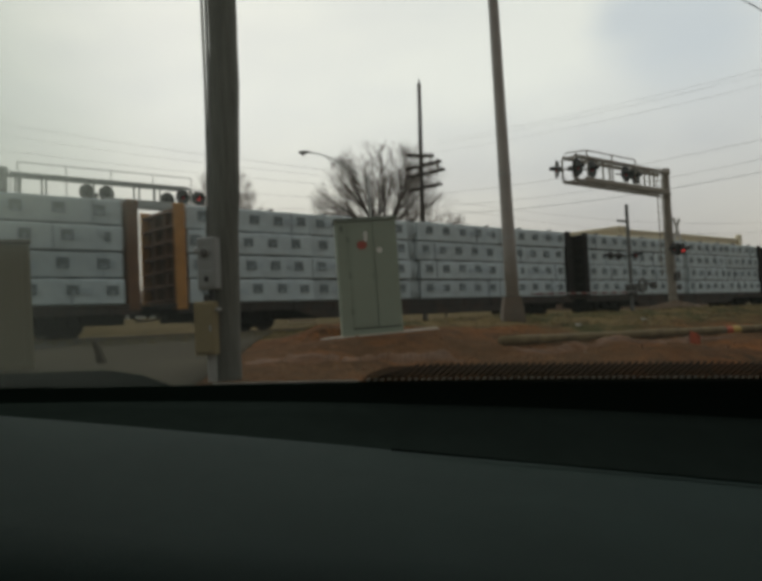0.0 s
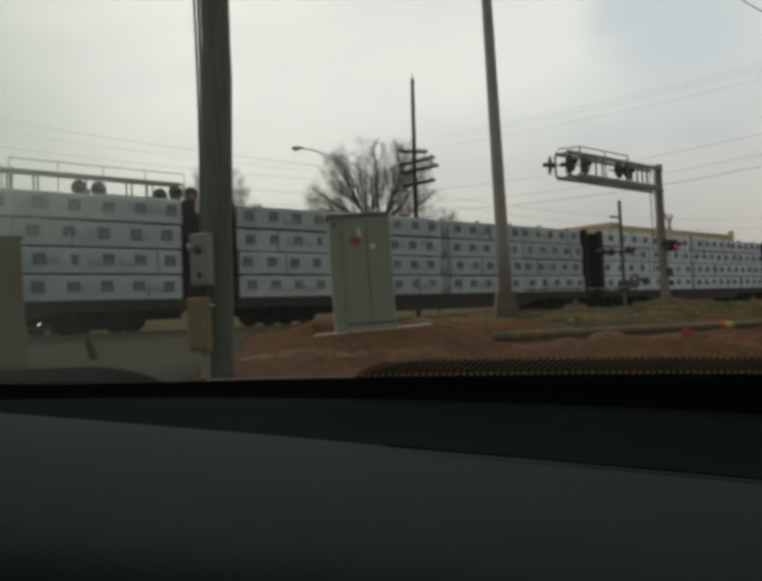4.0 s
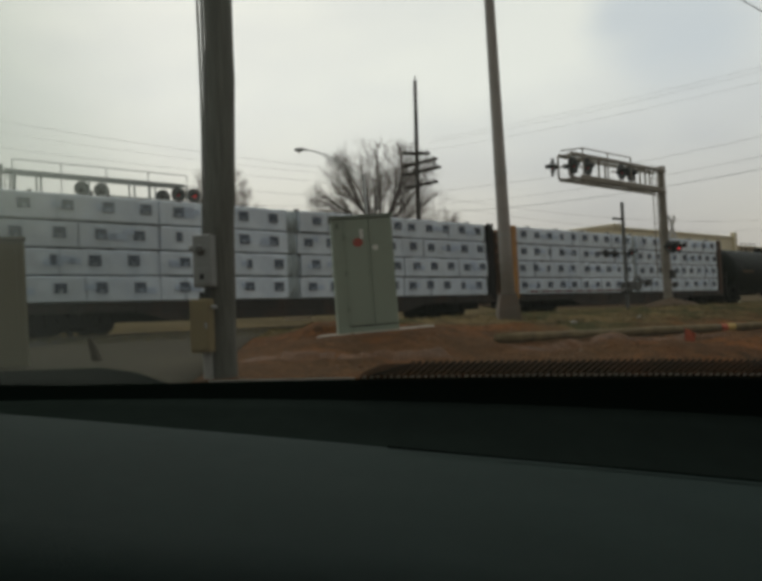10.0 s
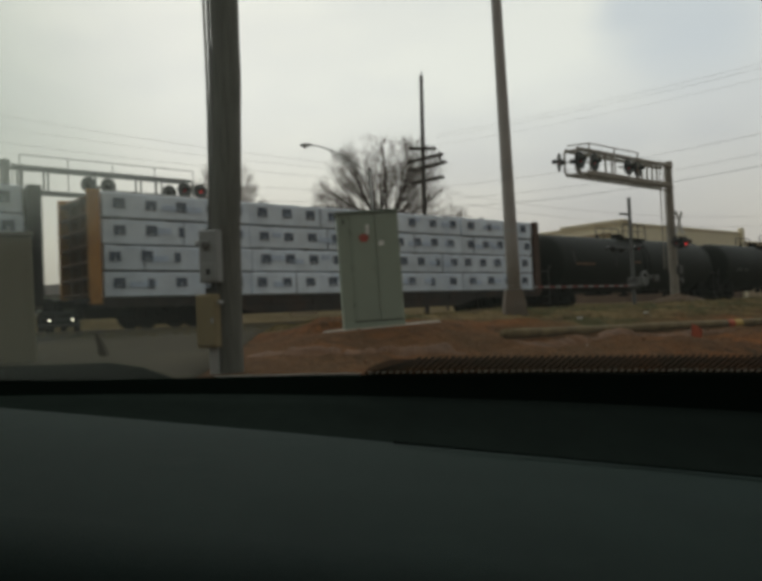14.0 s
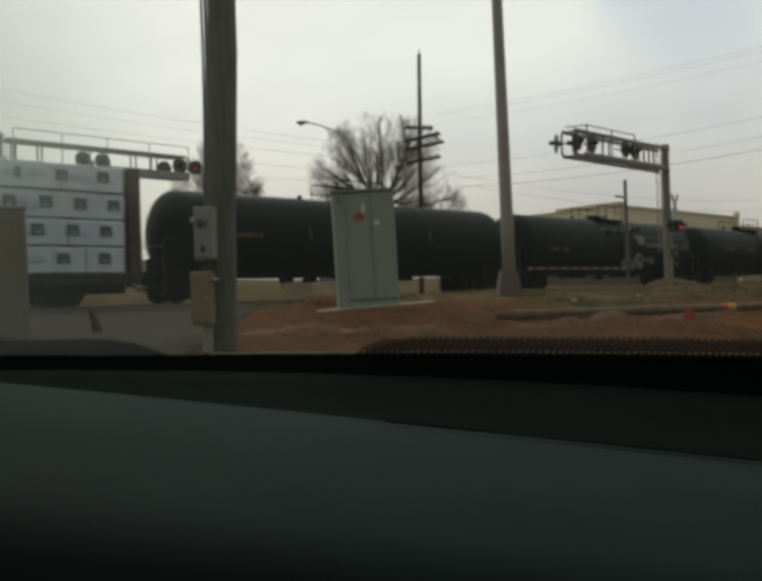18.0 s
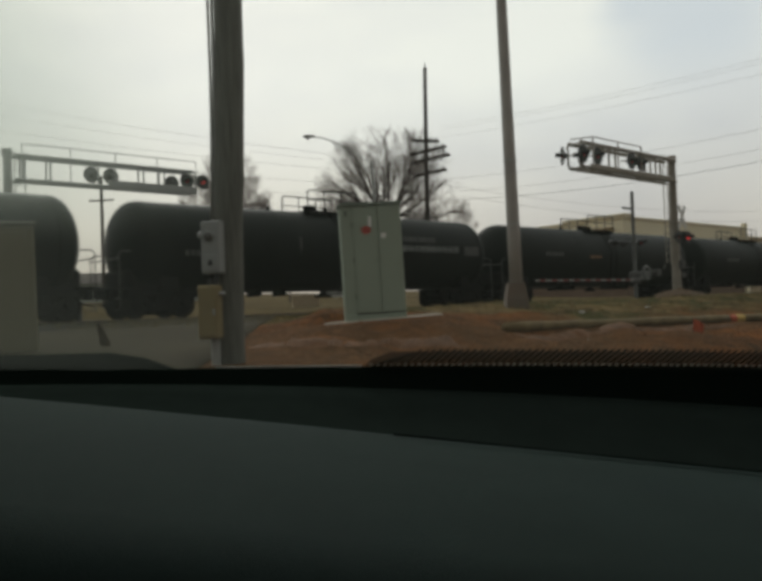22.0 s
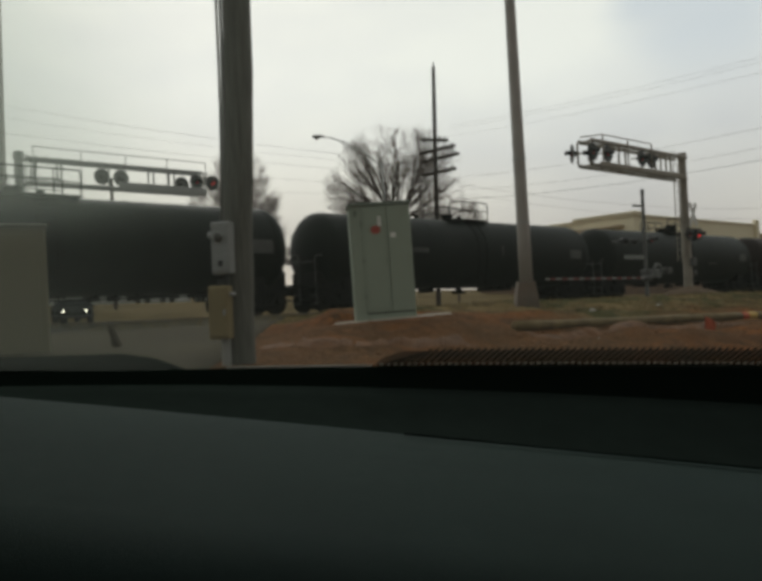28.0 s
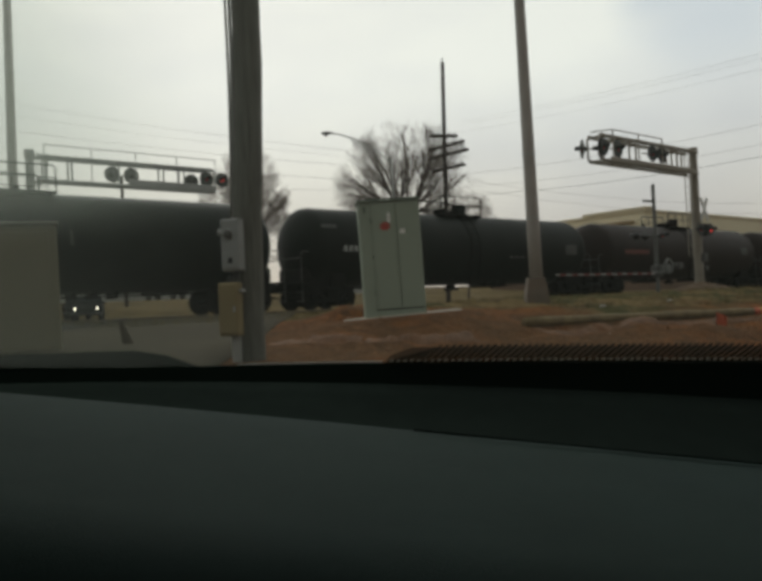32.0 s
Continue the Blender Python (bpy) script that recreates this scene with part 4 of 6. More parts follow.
    for i in range(3):
        ladder.path([(-0.28, -1.48, RAIL_Z + 0.8 + i * 0.4), (0.28, -1.48, RAIL_Z + 0.8 + i * 0.4)], 0.015, 5)
    part("ladder", ladder, M_DARKSTEEL, car)
    for k in (-1, 1):
        rails = Geo()
        xe = k * (hl + 0.22)
        for y in (-1.3, 1.3):
            rails.path([(xe, y, RAIL_Z + 1.08), (xe, y, RAIL_Z + 2.2), (xe - k * 0.12, y, RAIL_Z + 2.3), (xe - k * 0.45, y * 0.9, RAIL_Z + 2.3)], 0.022, 5)
        rails.path([(xe, -1.3, RAIL_Z + 2.05), (xe, 1.3, RAIL_Z + 2.05)], 0.022, 5)
        for i in range(3):
            rails.path([(xe, -1.32, RAIL_Z + 0.35 + i * 0.36), (xe, -0.9, RAIL_Z + 0.35 + i * 0.36)], 0.018, 5)
        rails.path([(xe, -1.32, RAIL_Z + 0.3), (xe, -1.32, RAIL_Z + 1.1)], 0.018, 5)
        part("end_railing", rails, M_LETTER_DIM, car, "pale worn end railing")
        add_coupler(car, k * (hl - 0.35), k)
        add_truck(car, k * (hl - 1.4))

    def plaque(x, z, w, h, mat, name="stencil", label=""):
        """A flat painted patch that follows the curve of the shell."""
        g = Geo()
        n = 4
        vs = []
        for i in range(n + 1):
            a = math.asin(max(-0.98, min(0.98, (z - zc + h * (i / n - 0.5)) / R)))
            rr = R + 0.012
            for u in (x - w / 2, x + w / 2):
                vs.append((u, -rr * math.cos(a), zc + rr * math.sin(a)))
        for i in range(n + 1):
            a = math.asin(max(-0.98, min(0.98, (z - zc + h * (i / n - 0.5)) / R)))
            for u in (x - w / 2, x + w / 2):
                vs.append((u, -R * math.cos(a), zc + R * math.sin(a)))
        fs = [(2 * i, 2 * i + 1, 2 * i + 3, 2 * i + 2) for i in range(n)]
        k = 2 * (n + 1)
        fs += [(0, k, k + 1, 1), (2 * n, 2 * n + 1, k + 2 * n + 1, k + 2 * n)]
        fs += [(2 * i, 2 * i + 2, k + 2 * i + 2, k + 2 * i) for i in range(n)] + [(2 * i + 1, k + 2 * i + 1, k + 2 * i + 3, 2 * i + 3) for i in range(n)]
        g.add(vs, fs)
        part(name, g, mat, shell, label)

    for x, z, n, w, h, mat in marks:
        for i in range(n):
            plaque(x + (i - (n - 1) / 2) * w * 1.55, RAIL_Z + z - 0.3, w, h, mat)
    if emblem:
        ex, ez = 2.1, RAIL_Z + 2.92
        plaque(ex - 0.05, ez + 0.20, 0.88, 0.12, M_LOGO, "emblem", "pale blue and white painted emblem")
        plaque(ex + 0.06, ez, 0.68, 0.11, M_LOGO, "emblem")
        plaque(ex + 0.04, ez - 0.20, 0.74, 0.12, M_LOGO, "emblem")
        plaque(ex + 0.42, ez, 0.11, 0.50, M_LOGO, "emblem")
        plaque(ex - 0.32, ez - 0.10, 0.11, 0.28, M_LETTER_DIM, "emblem")
        for i in range(11):
            x = 2.95 + i * 0.36
            for u, z, w, h in ((-0.075, 0.0, 0.06, 0.25), (0.075, 0.0, 0.06, 0.25)):
                plaque(x + u, RAIL_Z + 2.64 + z, w, h, M_LETTER, "letter_bar")
        for i in range(9):
            plaque(2.9 + i * 0.28, RAIL_Z + 3.06, 0.16 if i % 3 else 0.2, 0.22, M_LETTER_DIM, "letter_block")
    CARS.append((car, along(s0)))


lumber_car(-22.2, 1, M_BROWNEND, M_ORANGE, M_BROWNEND, 0.5, M_PRINT2)
lumber_car(2.25, 2, M_BROWNEND, M_ORANGE, M_BLACKEND, -0.2, M_PRINT2)
lumber_car(26.6, 3, M_BLACKEND, M_BLACKEND, M_BLACKEND, 0.0, M_PRINT2)
lumber_car(50.9, 4, M_BLACKEND, M_BLACKEND, M_BLACKEND, -0.3, M_PRINT)
lumber_car(75.45, 5, M_BROWNEND, M_ORANGE, M_REDEND, 0.2, M_PRINT)
TANKS = [
    (97.05, 19.2, M_TANK, False, ((-6.4, 2.75, 9, 0.13, 0.14, M_LETTER_ORANGE), (-1.2, 2.9, 1, 1.15, 0.09, M_LETTER_ORANGE), (-3.3, 2.9, 1, 0.06, 0.5, M_LETTER_DIM), (3.4, 2.9, 1, 0.06, 0.5, M_LETTER_DIM), (-7.4, 3.1, 1, 0.07, 0.6, M_LETTER_DIM)), False),
    (116.2, 19.1, M_TANK, False, ((-6.7, 2.55, 4, 0.14, 0.2, M_LETTER_DIM), (-5.6, 2.55, 3, 0.14, 0.2, M_LETTER_DIM), (-2.2, 3.0, 1, 0.05, 0.5, M_LETTER_DIM), (7.6, 2.9, 1, 1.0, 0.42, M_LETTER_DIM)), True),
    (135.45, 19.3, M_TANK, False, ((-1.7, 2.8, 1, 1.1, 0.16, M_LETTER_ORANGE), (7.6, 2.85, 1, 1.0, 0.5, M_LETTER_DIM), (-5.5, 2.9, 7, 0.15, 0.2, M_LETTER_DIM), (5.9, 2.3, 1, 0.35, 0.3, M_LETTER_DIM)), False),
    (154.75, 19.3, M_TANK, False, ((-4.4, 2.85, 8, 0.15, 0.22, M_LETTER_DIM), (7.4, 2.8, 1, 0.95, 0.45, M_LETTER_DIM), (1.5, 2.9, 1, 0.05, 0.5, M_LETTER_DIM)), False),
    (174.0, 19.2, M_TANK, True, ((-6.4, 2.7, 9, 0.17, 0.24, M_LETTER), (-8.1, 3.6, 4, 0.12, 0.14, M_LETTER_DIM), (3.0, 2.4, 3, 0.25, 0.1, M_LETTER_DIM), (7.3, 2.8, 1, 0.9, 0.5, M_LETTER_DIM)), False),
    (193.2, 19.2, M_TANK_BROWN, True, ((-6.1, 2.75, 10, 0.16, 0.24, M_LETTER_RED), (7.0, 2.9, 1, 0.9, 0.45, M_LETTER_DIM)), False),
    (212.4, 19.2, M_TANK_BROWN, True, ((-4.0, 2.8, 8, 0.16, 0.22, M_LETTER_DIM),), False),
]
for n, (s0, length, paint, dome, marks, emblem) in enumerate(TANKS):
    tank_car(s0, length, n, paint, dome, marks, emblem)


# ---------------------------------------------------------------- crossing signals
def lamp_head(parent, m, lit, facing=1, back=None, r=0.30):
    """One flasher: round black backing disc, hood and red lens, looking along -y (facing 1) or +y."""
    m = m @ pose(0, 0, 0, 0, 0, 0 if facing > 0 else 180)
    head = part("flasher", Geo().lathe([(0.0, 0.0), (0.0, r), (0.02, r + 0.005), (0.03, r - 0.01), (0.03, 0.0)], "y", 24), back or M_BLACKDISC, parent, "round flasher backing disc", m=m)
    part("housing", Geo().lathe([(0.03, 0.15), (0.12, 0.13), (0.22, 0.07), (0.24, 0.0)], "y", 14), back or M_BLACKDISC, head)
    g, vs = Geo(), []
    n = 10
    for i in range(n + 1):
        a = math.radians(-15 + 210 * i / n)
        for y, r in ((0.0, 0.12), (-0.26, 0.125)):
            vs.append((r * math.cos(a), y, r * math.sin(a)))
        for y, r in ((-0.26, 0.118), (0.0, 0.113)):
            vs.append((r * math.cos(a), y, r * math.sin(a)))
    fs = []
    for i in range(n):
        for k in range(4):
            fs.append((i * 4 + k, i * 4 + (k + 1) % 4, i * 4 + 4 + (k + 1) % 4, i * 4 + 4 + k))
    part("hood", g.add(vs, fs), M_BLACKDISC, head)
    lens = Geo().lathe([(-0.004, 0.0), (-0.02, 0.05), (-0.012, 0.10), (0.0, 0.108)], "y", 18)
    part("lens", lens, M_REDFAR if lit == "dim" else M_REDLENS if lit else M_REDDIM, head, "lit red lens" if lit else "unlit red lens")
    return head


def cantilever(origin, reach, ladder_side, lamps, label, crossbuck, base_z, steel):
    """A signal cantilever: mast, two-chord arm with posts, walkway rail, flashers and ladder. reach is + or - along the track."""
    ob = thing("signal_cantilever", label, "railway signal", TRACK @ pose(*origin))
    z0, z_top = base_z, 8.0
    part("mast", Geo().lathe([(z0, 0.21), (z_top - 0.35, 0.17), (z_top - 0.33, 0.21), (z_top - 0.02, 0.21), (z_top, 0.15), (z_top + 0.02, 0.0)], "z", 18), steel, ob, smooth=False)
    part("footing", Geo().box(-0.45, 0.45, -0.45, 0.45, z0 - 0.5, z0 + 0.12, 0.04), M_FOOTING, ob)
    L = abs(reach)
    k = 1 if reach > 0 else -1
    top, low = 7.72, 6.72
    for y in (-0.28, 0.28):
        part("top_chord", Geo().tube((k * 0.2, y, top), (k * L, y, top), 0.085 if crossbuck else 0.075, n=10), steel, ob)
        part("bottom_chord", Geo().tube((k * 0.2, y, low), (k * L, y, low), 0.08 if crossbuck else 0.07, n=10), steel, ob)
    for x in ((1.6, 2.0, 2.45, 2.9, 5.3, 5.8, 6.5, L - 0.1) if crossbuck else (0.55, 1.6, 3.6, 5.65, 6.65, 7.95)):
        x *= k
        g = Geo()
        for y in ((-0.28,) if crossbuck else (-0.28, 0.28)):
            g.tube((x, y, low), (x, y, top), 0.042, n=8)
        g.tube((x, -0.28, low), (x, 0.28, low), 0.035, n=6)
        g.tube((x, -0.28, top), (x, 0.28, top), 0.035, n=6)
        part("web_frame", g, steel, ob)
    walk_g = Geo().box(k * (0.9 if crossbuck else 0.35), k * (L - 0.1), -0.62, -0.36, low - 0.09, low - 0.04, 0.01)
    part("walkway", walk_g, steel, ob)
    a, b, tall = (1.1, L - 0.1, 0.20) if crossbuck else (3.9, L, 0.34)
    part("toe_plate", Geo().box(k * a, k * b, -0.645, -0.622, low - 0.12, low - 0.12 + tall, 0.008), steel, ob, "pale sheet plate along the walkway")
    rail = Geo()
    z_r = top + (0.20 if crossbuck else 0.42)
    far_end = 7.4 if crossbuck else L
    start = 3.7 if crossbuck else 0.4
    rail.path([(k * start, -0.58, z_r), (k * far_end, -0.58, z_r), (k * (L + (0.85 if crossbuck else 0)), -0.4 if crossbuck else -0.58, z_r - (0.22 if crossbuck else 0))], 0.026 if crossbuck else 0.02, 6)
    part("handrail", rail, steel, ob)
    posts = 2 if crossbuck else 4
    for i in range(posts + 1):
        x = k * (start + i * (far_end - start) / posts)
        part("rail_post", Geo().path([(x, -0.58, low - 0.05), (x, -0.58, z_r)], 0.032 if crossbuck else 0.02, 6), steel, ob)
    end = Geo()
    for y in (-0.28, 0.28):
        end.path([(k * L, y, low), (k * (L + 0.12), y, low + 0.1), (k * (L + 0.12), y, top - 0.1), (k * L, y, top)], 0.045, 8)
    end.tube((k * (L + 0.12), -0.28, (low + top) / 2), (k * (L + 0.12), 0.28, (low + top) / 2), 0.035, n=6)
    part("end_frame", end, steel, ob)
    for d, y, z, lit, facing in lamps:
        lamp_head(ob, pose(k * d, y, z), lit, facing, None if crossbuck else M_DISCBACK, 0.36 if crossbuck else 0.35)
        part("lamp_bracket", Geo().tube((k * d, y + 0.12 * facing, z), (k * d, 0, z + 0.1), 0.035, n=6), steel, ob)
    if crossbuck:
        for dx, y, z in ((L + 0.05, -0.25, 7.15), (L + 0.50, 0.3, 7.2)):
            lamp_head(ob, pose(k * dx, y, z, 0, 0, -132), False, 1, M_DISCBACK, 0.38)
            part("lamp_bracket", Geo().tube((k * dx, y, z), (k * (L + 0.1), y * 0.9, z + 0.05), 0.04, n=6), steel, ob)
    lad = Geo()
    lx = ladder_side * 0.5
    for x in (lx - 0.2, lx + 0.2):
        lad.path([(x, 0.08, z0 + 1.6), (x, 0.08, 7.3), (x, 0.0, 7.6), (x, 0.0, 7.9)], 0.022, 6)
    for i in range(17):
        z = z0 + 1.8 + i * 0.31
        lad.tube((lx - 0.2, 0.08, z), (lx + 0.2, 0.08, z), 0.014, n=5)
    for z in (z0 + 2.2, 5.0, 6.6):
        lad.tube((lx, 0.08, z), (0, 0, z), 0.02, n=5)
    part("ladder", lad, steel, ob)
    if crossbuck:
        for a in (-60, 60):
            part("crossbuck_board", Geo().box(-0.62, 0.62, -0.012, 0.012, -0.11, 0.11, 0.004), M_WHITEPAINT, ob, "white crossbuck board", m=pose(0.18, -0.30 - 0.02 * (a > 0), 5.05, 0, a, 0) @ pose(0, 0, 0, 0, 0, 0))
        arm = Geo().tube((-0.6, -0.28, 4.1), (0.85, -0.28, 4.1), 0.04, n=8)
        arm.box(-0.1, 0.1, -0.32, -0.1, 3.95, 4.25, 0.02)
        part("lamp_arm", arm, M_BLACKDISC, ob)
        for x, lit in ((-0.42, False), (0.48, True)):
            lamp_head(ob, pose(x, -0.42, 4.1), lit)
        lamp_head(ob, pose(0.95, 0.1, 4.16, 0, 0, 90), False)
        bell = Geo().lathe([(0.0, 0.0), (0.02, 0.13), (0.1, 0.15), (0.14, 0.10), (0.16, 0.0)], "y", 14, pose(0.25, -0.3, 2.3))
        part("bell", bell, M_DISCBACK, ob)
        part("junction_box", Geo().box(-0.15, 0.15, -0.40, -0.2, 2.6, 3.0, 0.02), M_DISCBACK, ob)
    return ob


NEAR_LAMPS = ((7.9, -0.45, 7.2, False, 1), (6.95, -0.5, 7.2, False, 1), (4.35, -0.5, 7.24, False, 1), (3.6, -0.5, 7.22, False, 1))
cantilever((12.5, -7.95, 0), -7.8, -1, NEAR_LAMPS, "grey steel signal cantilever with crossbuck and red flashers beside the crossing", True, 1.25, M_MAST)
FAR_LAMPS = ((3.4, 0.0, 7.22, False, -1), (4.25, 0.0, 7.22, False, -1), (7.15, 0.0, 7.15, False, -1), (7.7, -0.45, 7.24, False, 1), (8.55, -0.4, 7.26, "dim", 1))
# lighter steel on this one paints in the haze that pales it
cantilever((-12.95, 7.05, 0.32), 8.1, 1, FAR_LAMPS, "grey steel signal cantilever with red flashers beyond the rails", False, 1.0, M_ALU)


def crossing_gate():
    ob = thing("crossing_gate", "lowered crossing gate with red and white striped arm", "crossing gate", TRACK @ pose(9.7, -7.45, 0))
    part("mast", Geo().lathe([(1.1, 0.085), (6.05, 0.075), (6.1, 0.10), (6.2, 0.0)], "z", 14), M_ALU_DARK, ob)
    part("footing", Geo().box(-0.35, 0.35, -0.35, 0.35, 0.7, 1.28, 0.04), M_FOOTING, ob)
    part("top_bracket", Geo().box(-0.85, 0.05, -0.04, 0.04, 5.32, 5.42, 0.02), M_ALU_DARK, ob)
    part("lamp_arm", Geo().tube((-1.4, 0, 3.8), (0.5, 0, 3.8), 0.045, n=8), M_BLACKDISC, ob)
    for x, lit in ((-1.25, False), (-0.55, False)):
        lamp_head(ob, pose(x, 0.22, 3.8, 0, 0, 180), lit, r=0.2)
    lamp_head(ob, pose(0.35, -0.15, 3.85), False, r=0.18)
    box = Geo().box(-0.24, 0.24, -0.2, 0.2, 1.95, 2.5, 0.06)
    part("gear_box", box, M_DISCBACK, ob, "grey gate mechanism housing")
    wheel = Geo().lathe([(-0.36, 0.23), (-0.37, 0.25), (-0.37, 0.33), (-0.35, 0.35), (-0.29, 0.35), (-0.28, 0.23), (-0.36, 0.23)], "y", 28, pose(0.26, -0.1, 2.42))
    wheel.box(0.0, 0.5, -0.44, -0.40, 2.37, 2.47, 0.01)
    part("pivot_plate", wheel, M_ALU_DARK, ob, "round grey pivot plate")
    weight = Geo().box(0.55, 1.5, -0.42, -0.36, 2.42, 2.56, 0.02)
    weight.box(1.05, 1.5, -0.48, -0.3, 2.28, 2.58, 0.04)
    part("counterweight", weight, M_DISCBACK, ob)
    support = Geo()
    support.box(-1.0, 0.3, -0.42, -0.36, 2.1, 2.2, 0.02)
    support.box(-0.25, 0.5, -0.42, -0.36, 2.15, 2.5, 0.04)
    part("arm_support", support, M_ALU_DARK, ob)
    arm = part("gate_arm", Geo().box(-7.85, -0.9, -0.42, -0.38, 2.065, 2.135, 0.01), M_ARMWHITE, ob, "white gate arm with red stripes")
    for i in range(9):
        x = -7.6 + i * 0.76
        part("red_stripe", Geo().box(x, x + 0.36, -0.425, -0.375, 2.06, 2.14), M_ARMRED, arm)


crossing_gate()

# weeds and soil heaped round the mast foot
heap = Geo().lathe([(-0.1, 1.7), (0.05, 1.45), (0.16, 1.2), (0.28, 0.95), (0.38, 0.65), (0.46, 0.4), (0.50, 0.2), (0.52, 0.0)], "z", 32)
heap.v = [(x * (1 + 0.2 * noise.noise((x, y, 3))), y * (1 + 0.2 * noise.noise((y, x, 6))), z * (1 + 0.35 * noise.noise((x * 2.4, y * 2.4, 1))) + 0.07 * noise.noise((x * 6, y * 6, 4))) for x, y, z in heap.v]
solid("soil_heap", heap, M_SOIL, "low brown soil heap round the signal mast", "soil", TRACK @ pose(12.5, -8.05, 1.14))


# ---------------------------------------------------------------- poles and cabinets
def wood_pole():
    """The near utility pole: slightly bowed timber with conduits and meter boxes."""
    base, top = Vector((-1.73, 8.2, 0.35)), Vector((-1.585, 8.2, 9.5))
    ob = thing("utility_pole", "weathered grey-green wooden utility pole with conduit and boxes", "utility pole", Matrix.Translation(base))
    pts, rs = [], []
    for i in range(24):
        k = i / 23
        bow = 0.045 * math.sin(min(max((k - 0.2) / 0.42, 0), 1) * math.pi)
        pts.append((top - base) * k + Vector((bow, 0, 0)))
        rs.append(0.163 - 0.02 * k + 0.004 * math.sin(i * 2.3))
    part("timber", Geo().path(pts, rs, 20), M_POLEWOOD, ob, smooth=True)
    for gap, dy, r, z1, z0 in ((0.045, -0.06, 0.014, 9.0, 1.6), (0.02, 0.03, 0.018, 9.0, 1.55)):
        line = [p + Vector((-0.165 - gap * min(max((p.z - 2.2) / 2.0, 0), 1), dy, 0)) for p in pts if z0 - base.z < p.z < z1 - base.z]
        part("conduit", Geo().path(line, r, 8), M_CONDUIT if r > 0.015 else M_POLEWOOD, ob, "thin grey conduit on the pole")
    lower = [Vector((-0.10, -0.17, 0.0)), Vector((-0.10, -0.17, 0.72))]
    part("lower_conduit", Geo().path(lower, 0.05, 10), M_CONDUIT, ob, "pale lower conduit")
    return ob


def meter_boxes():
    m = thing("meter_box", "grey steel electric meter box with round glass meter on the pole", "meter box", pose(-1.82, 8.0, 1.68, 0, 0, -14))
    part("case", Geo().box(-0.105, 0.105, -0.07, 0.07, 0.0, 0.55, 0.012), M_METERBOX, m)
    part("cover_panel", Geo().box(-0.085, 0.085, -0.082, -0.07, 0.03, 0.20, 0.006), M_METERBOX, m)
    part("meter_glass", Geo().lathe([(-0.12, 0.0), (-0.115, 0.035), (-0.10, 0.046), (-0.07, 0.05), (-0.07, 0.0)], "y", 20, pose(-0.015, 0, 0.39)), M_METERGLASS, m, "round glass meter")
    part("meter_ring", Geo().lathe([(-0.07, 0.052), (-0.085, 0.058), (-0.092, 0.054), (-0.085, 0.049)], "y", 20, pose(-0.015, 0, 0.39)), M_ALU, m)
    part("seal", Geo().box(-0.02, 0.03, -0.095, -0.082, 0.08, 0.14, 0.004), M_BLACKDISC, m)
    part("side_hub", Geo().tube((-0.16, 0, 0.42), (-0.105, 0, 0.42), 0.035, n=10), M_ALU, m)
    part("nipple", Geo().tube((0.02, 0, -0.12), (0.02, 0, 0.0), 0.035, n=10), M_BLACKDISC, m)
    y = thing("breaker_box", "ochre painted steel breaker box under the meter", "breaker box", pose(-1.86, 7.98, 1.0, 0, 0, -14))
    part("case", Geo().box(-0.115, 0.105, -0.07, 0.07, 0.0, 0.56, 0.012), M_YELLOWBOX, y)
    part("door", Geo().box(-0.105, 0.095, -0.084, -0.07, 0.03, 0.54, 0.008), M_YELLOWBOX, y)
    part("latch", Geo().box(0.07, 0.09, -0.10, -0.084, 0.25, 0.31, 0.004), M_METERBOX, y)
    part("top_hub", Geo().tube((0.0, 0, 0.56), (0.0, 0, 0.63), 0.03, n=10), M_BLACKDISC, y)
    part("knob", Geo().lathe([(-0.03, 0.0), (-0.02, 0.018), (0.02, 0.02), (0.06, 0.02)], "y", 10, pose(0.135, -0.02, 0.47)), M_ALU, y)


def light_pole():
    ob = thing("light_pole", "grey tapered concrete lamp pole on a square weathered footing", "light pole", pose(3.0, 18.0, 0))
    pts = [(0.02 - 0.012 * (z - 1.7) * 1.0, 0, z) for z in (1.6, 3, 5, 7, 9, 11)]
    part("shaft", Geo().path(pts, [0.155, 0.15, 0.14, 0.13, 0.12, 0.11], 20), M_GREYPOLE, ob, smooth=True)
    for z in (3.1, 4.6):
        x = 0.02 - 0.012 * (z - 1.7)
        part("band", Geo().lathe([(z, 0.148), (z + 0.005, 0.158), (z + 0.035, 0.158), (z + 0.04, 0.148)], "z", 20, pose(x, 0, 0)), M_ALU, ob)
    f = Geo()
    lo, hi = 0.27, 0.19
    vs = [(sx * r, sy * r, z) for z, r in ((0.7, lo), (1.36, lo - 0.02), (1.74, hi)) for sx, sy in ((-1, -1), (1, -1), (1, 1), (-1, 1))]
    fs = [(i * 4 + k, i * 4 + (k + 1) % 4, i * 4 + 4 + (k + 1) % 4, i * 4 + 4 + k) for i in range(2) for k in range(4)] + [(8, 9, 10, 11)]
    part("footing", f.add(vs, fs), M_FOOTING, ob, "weathered concrete footing")
    ob2 = thing("light_pole", "grey tapered concrete lamp pole standing beyond the beige cabinet", "light pole", pose(-16.4, 31.5, 0))
    part("shaft", Geo().tube((0.0, 0, 0.9), (0.05, 0, 16), 0.22, 0.16, n=18), M_GREYPOLE, ob2, smooth=True)


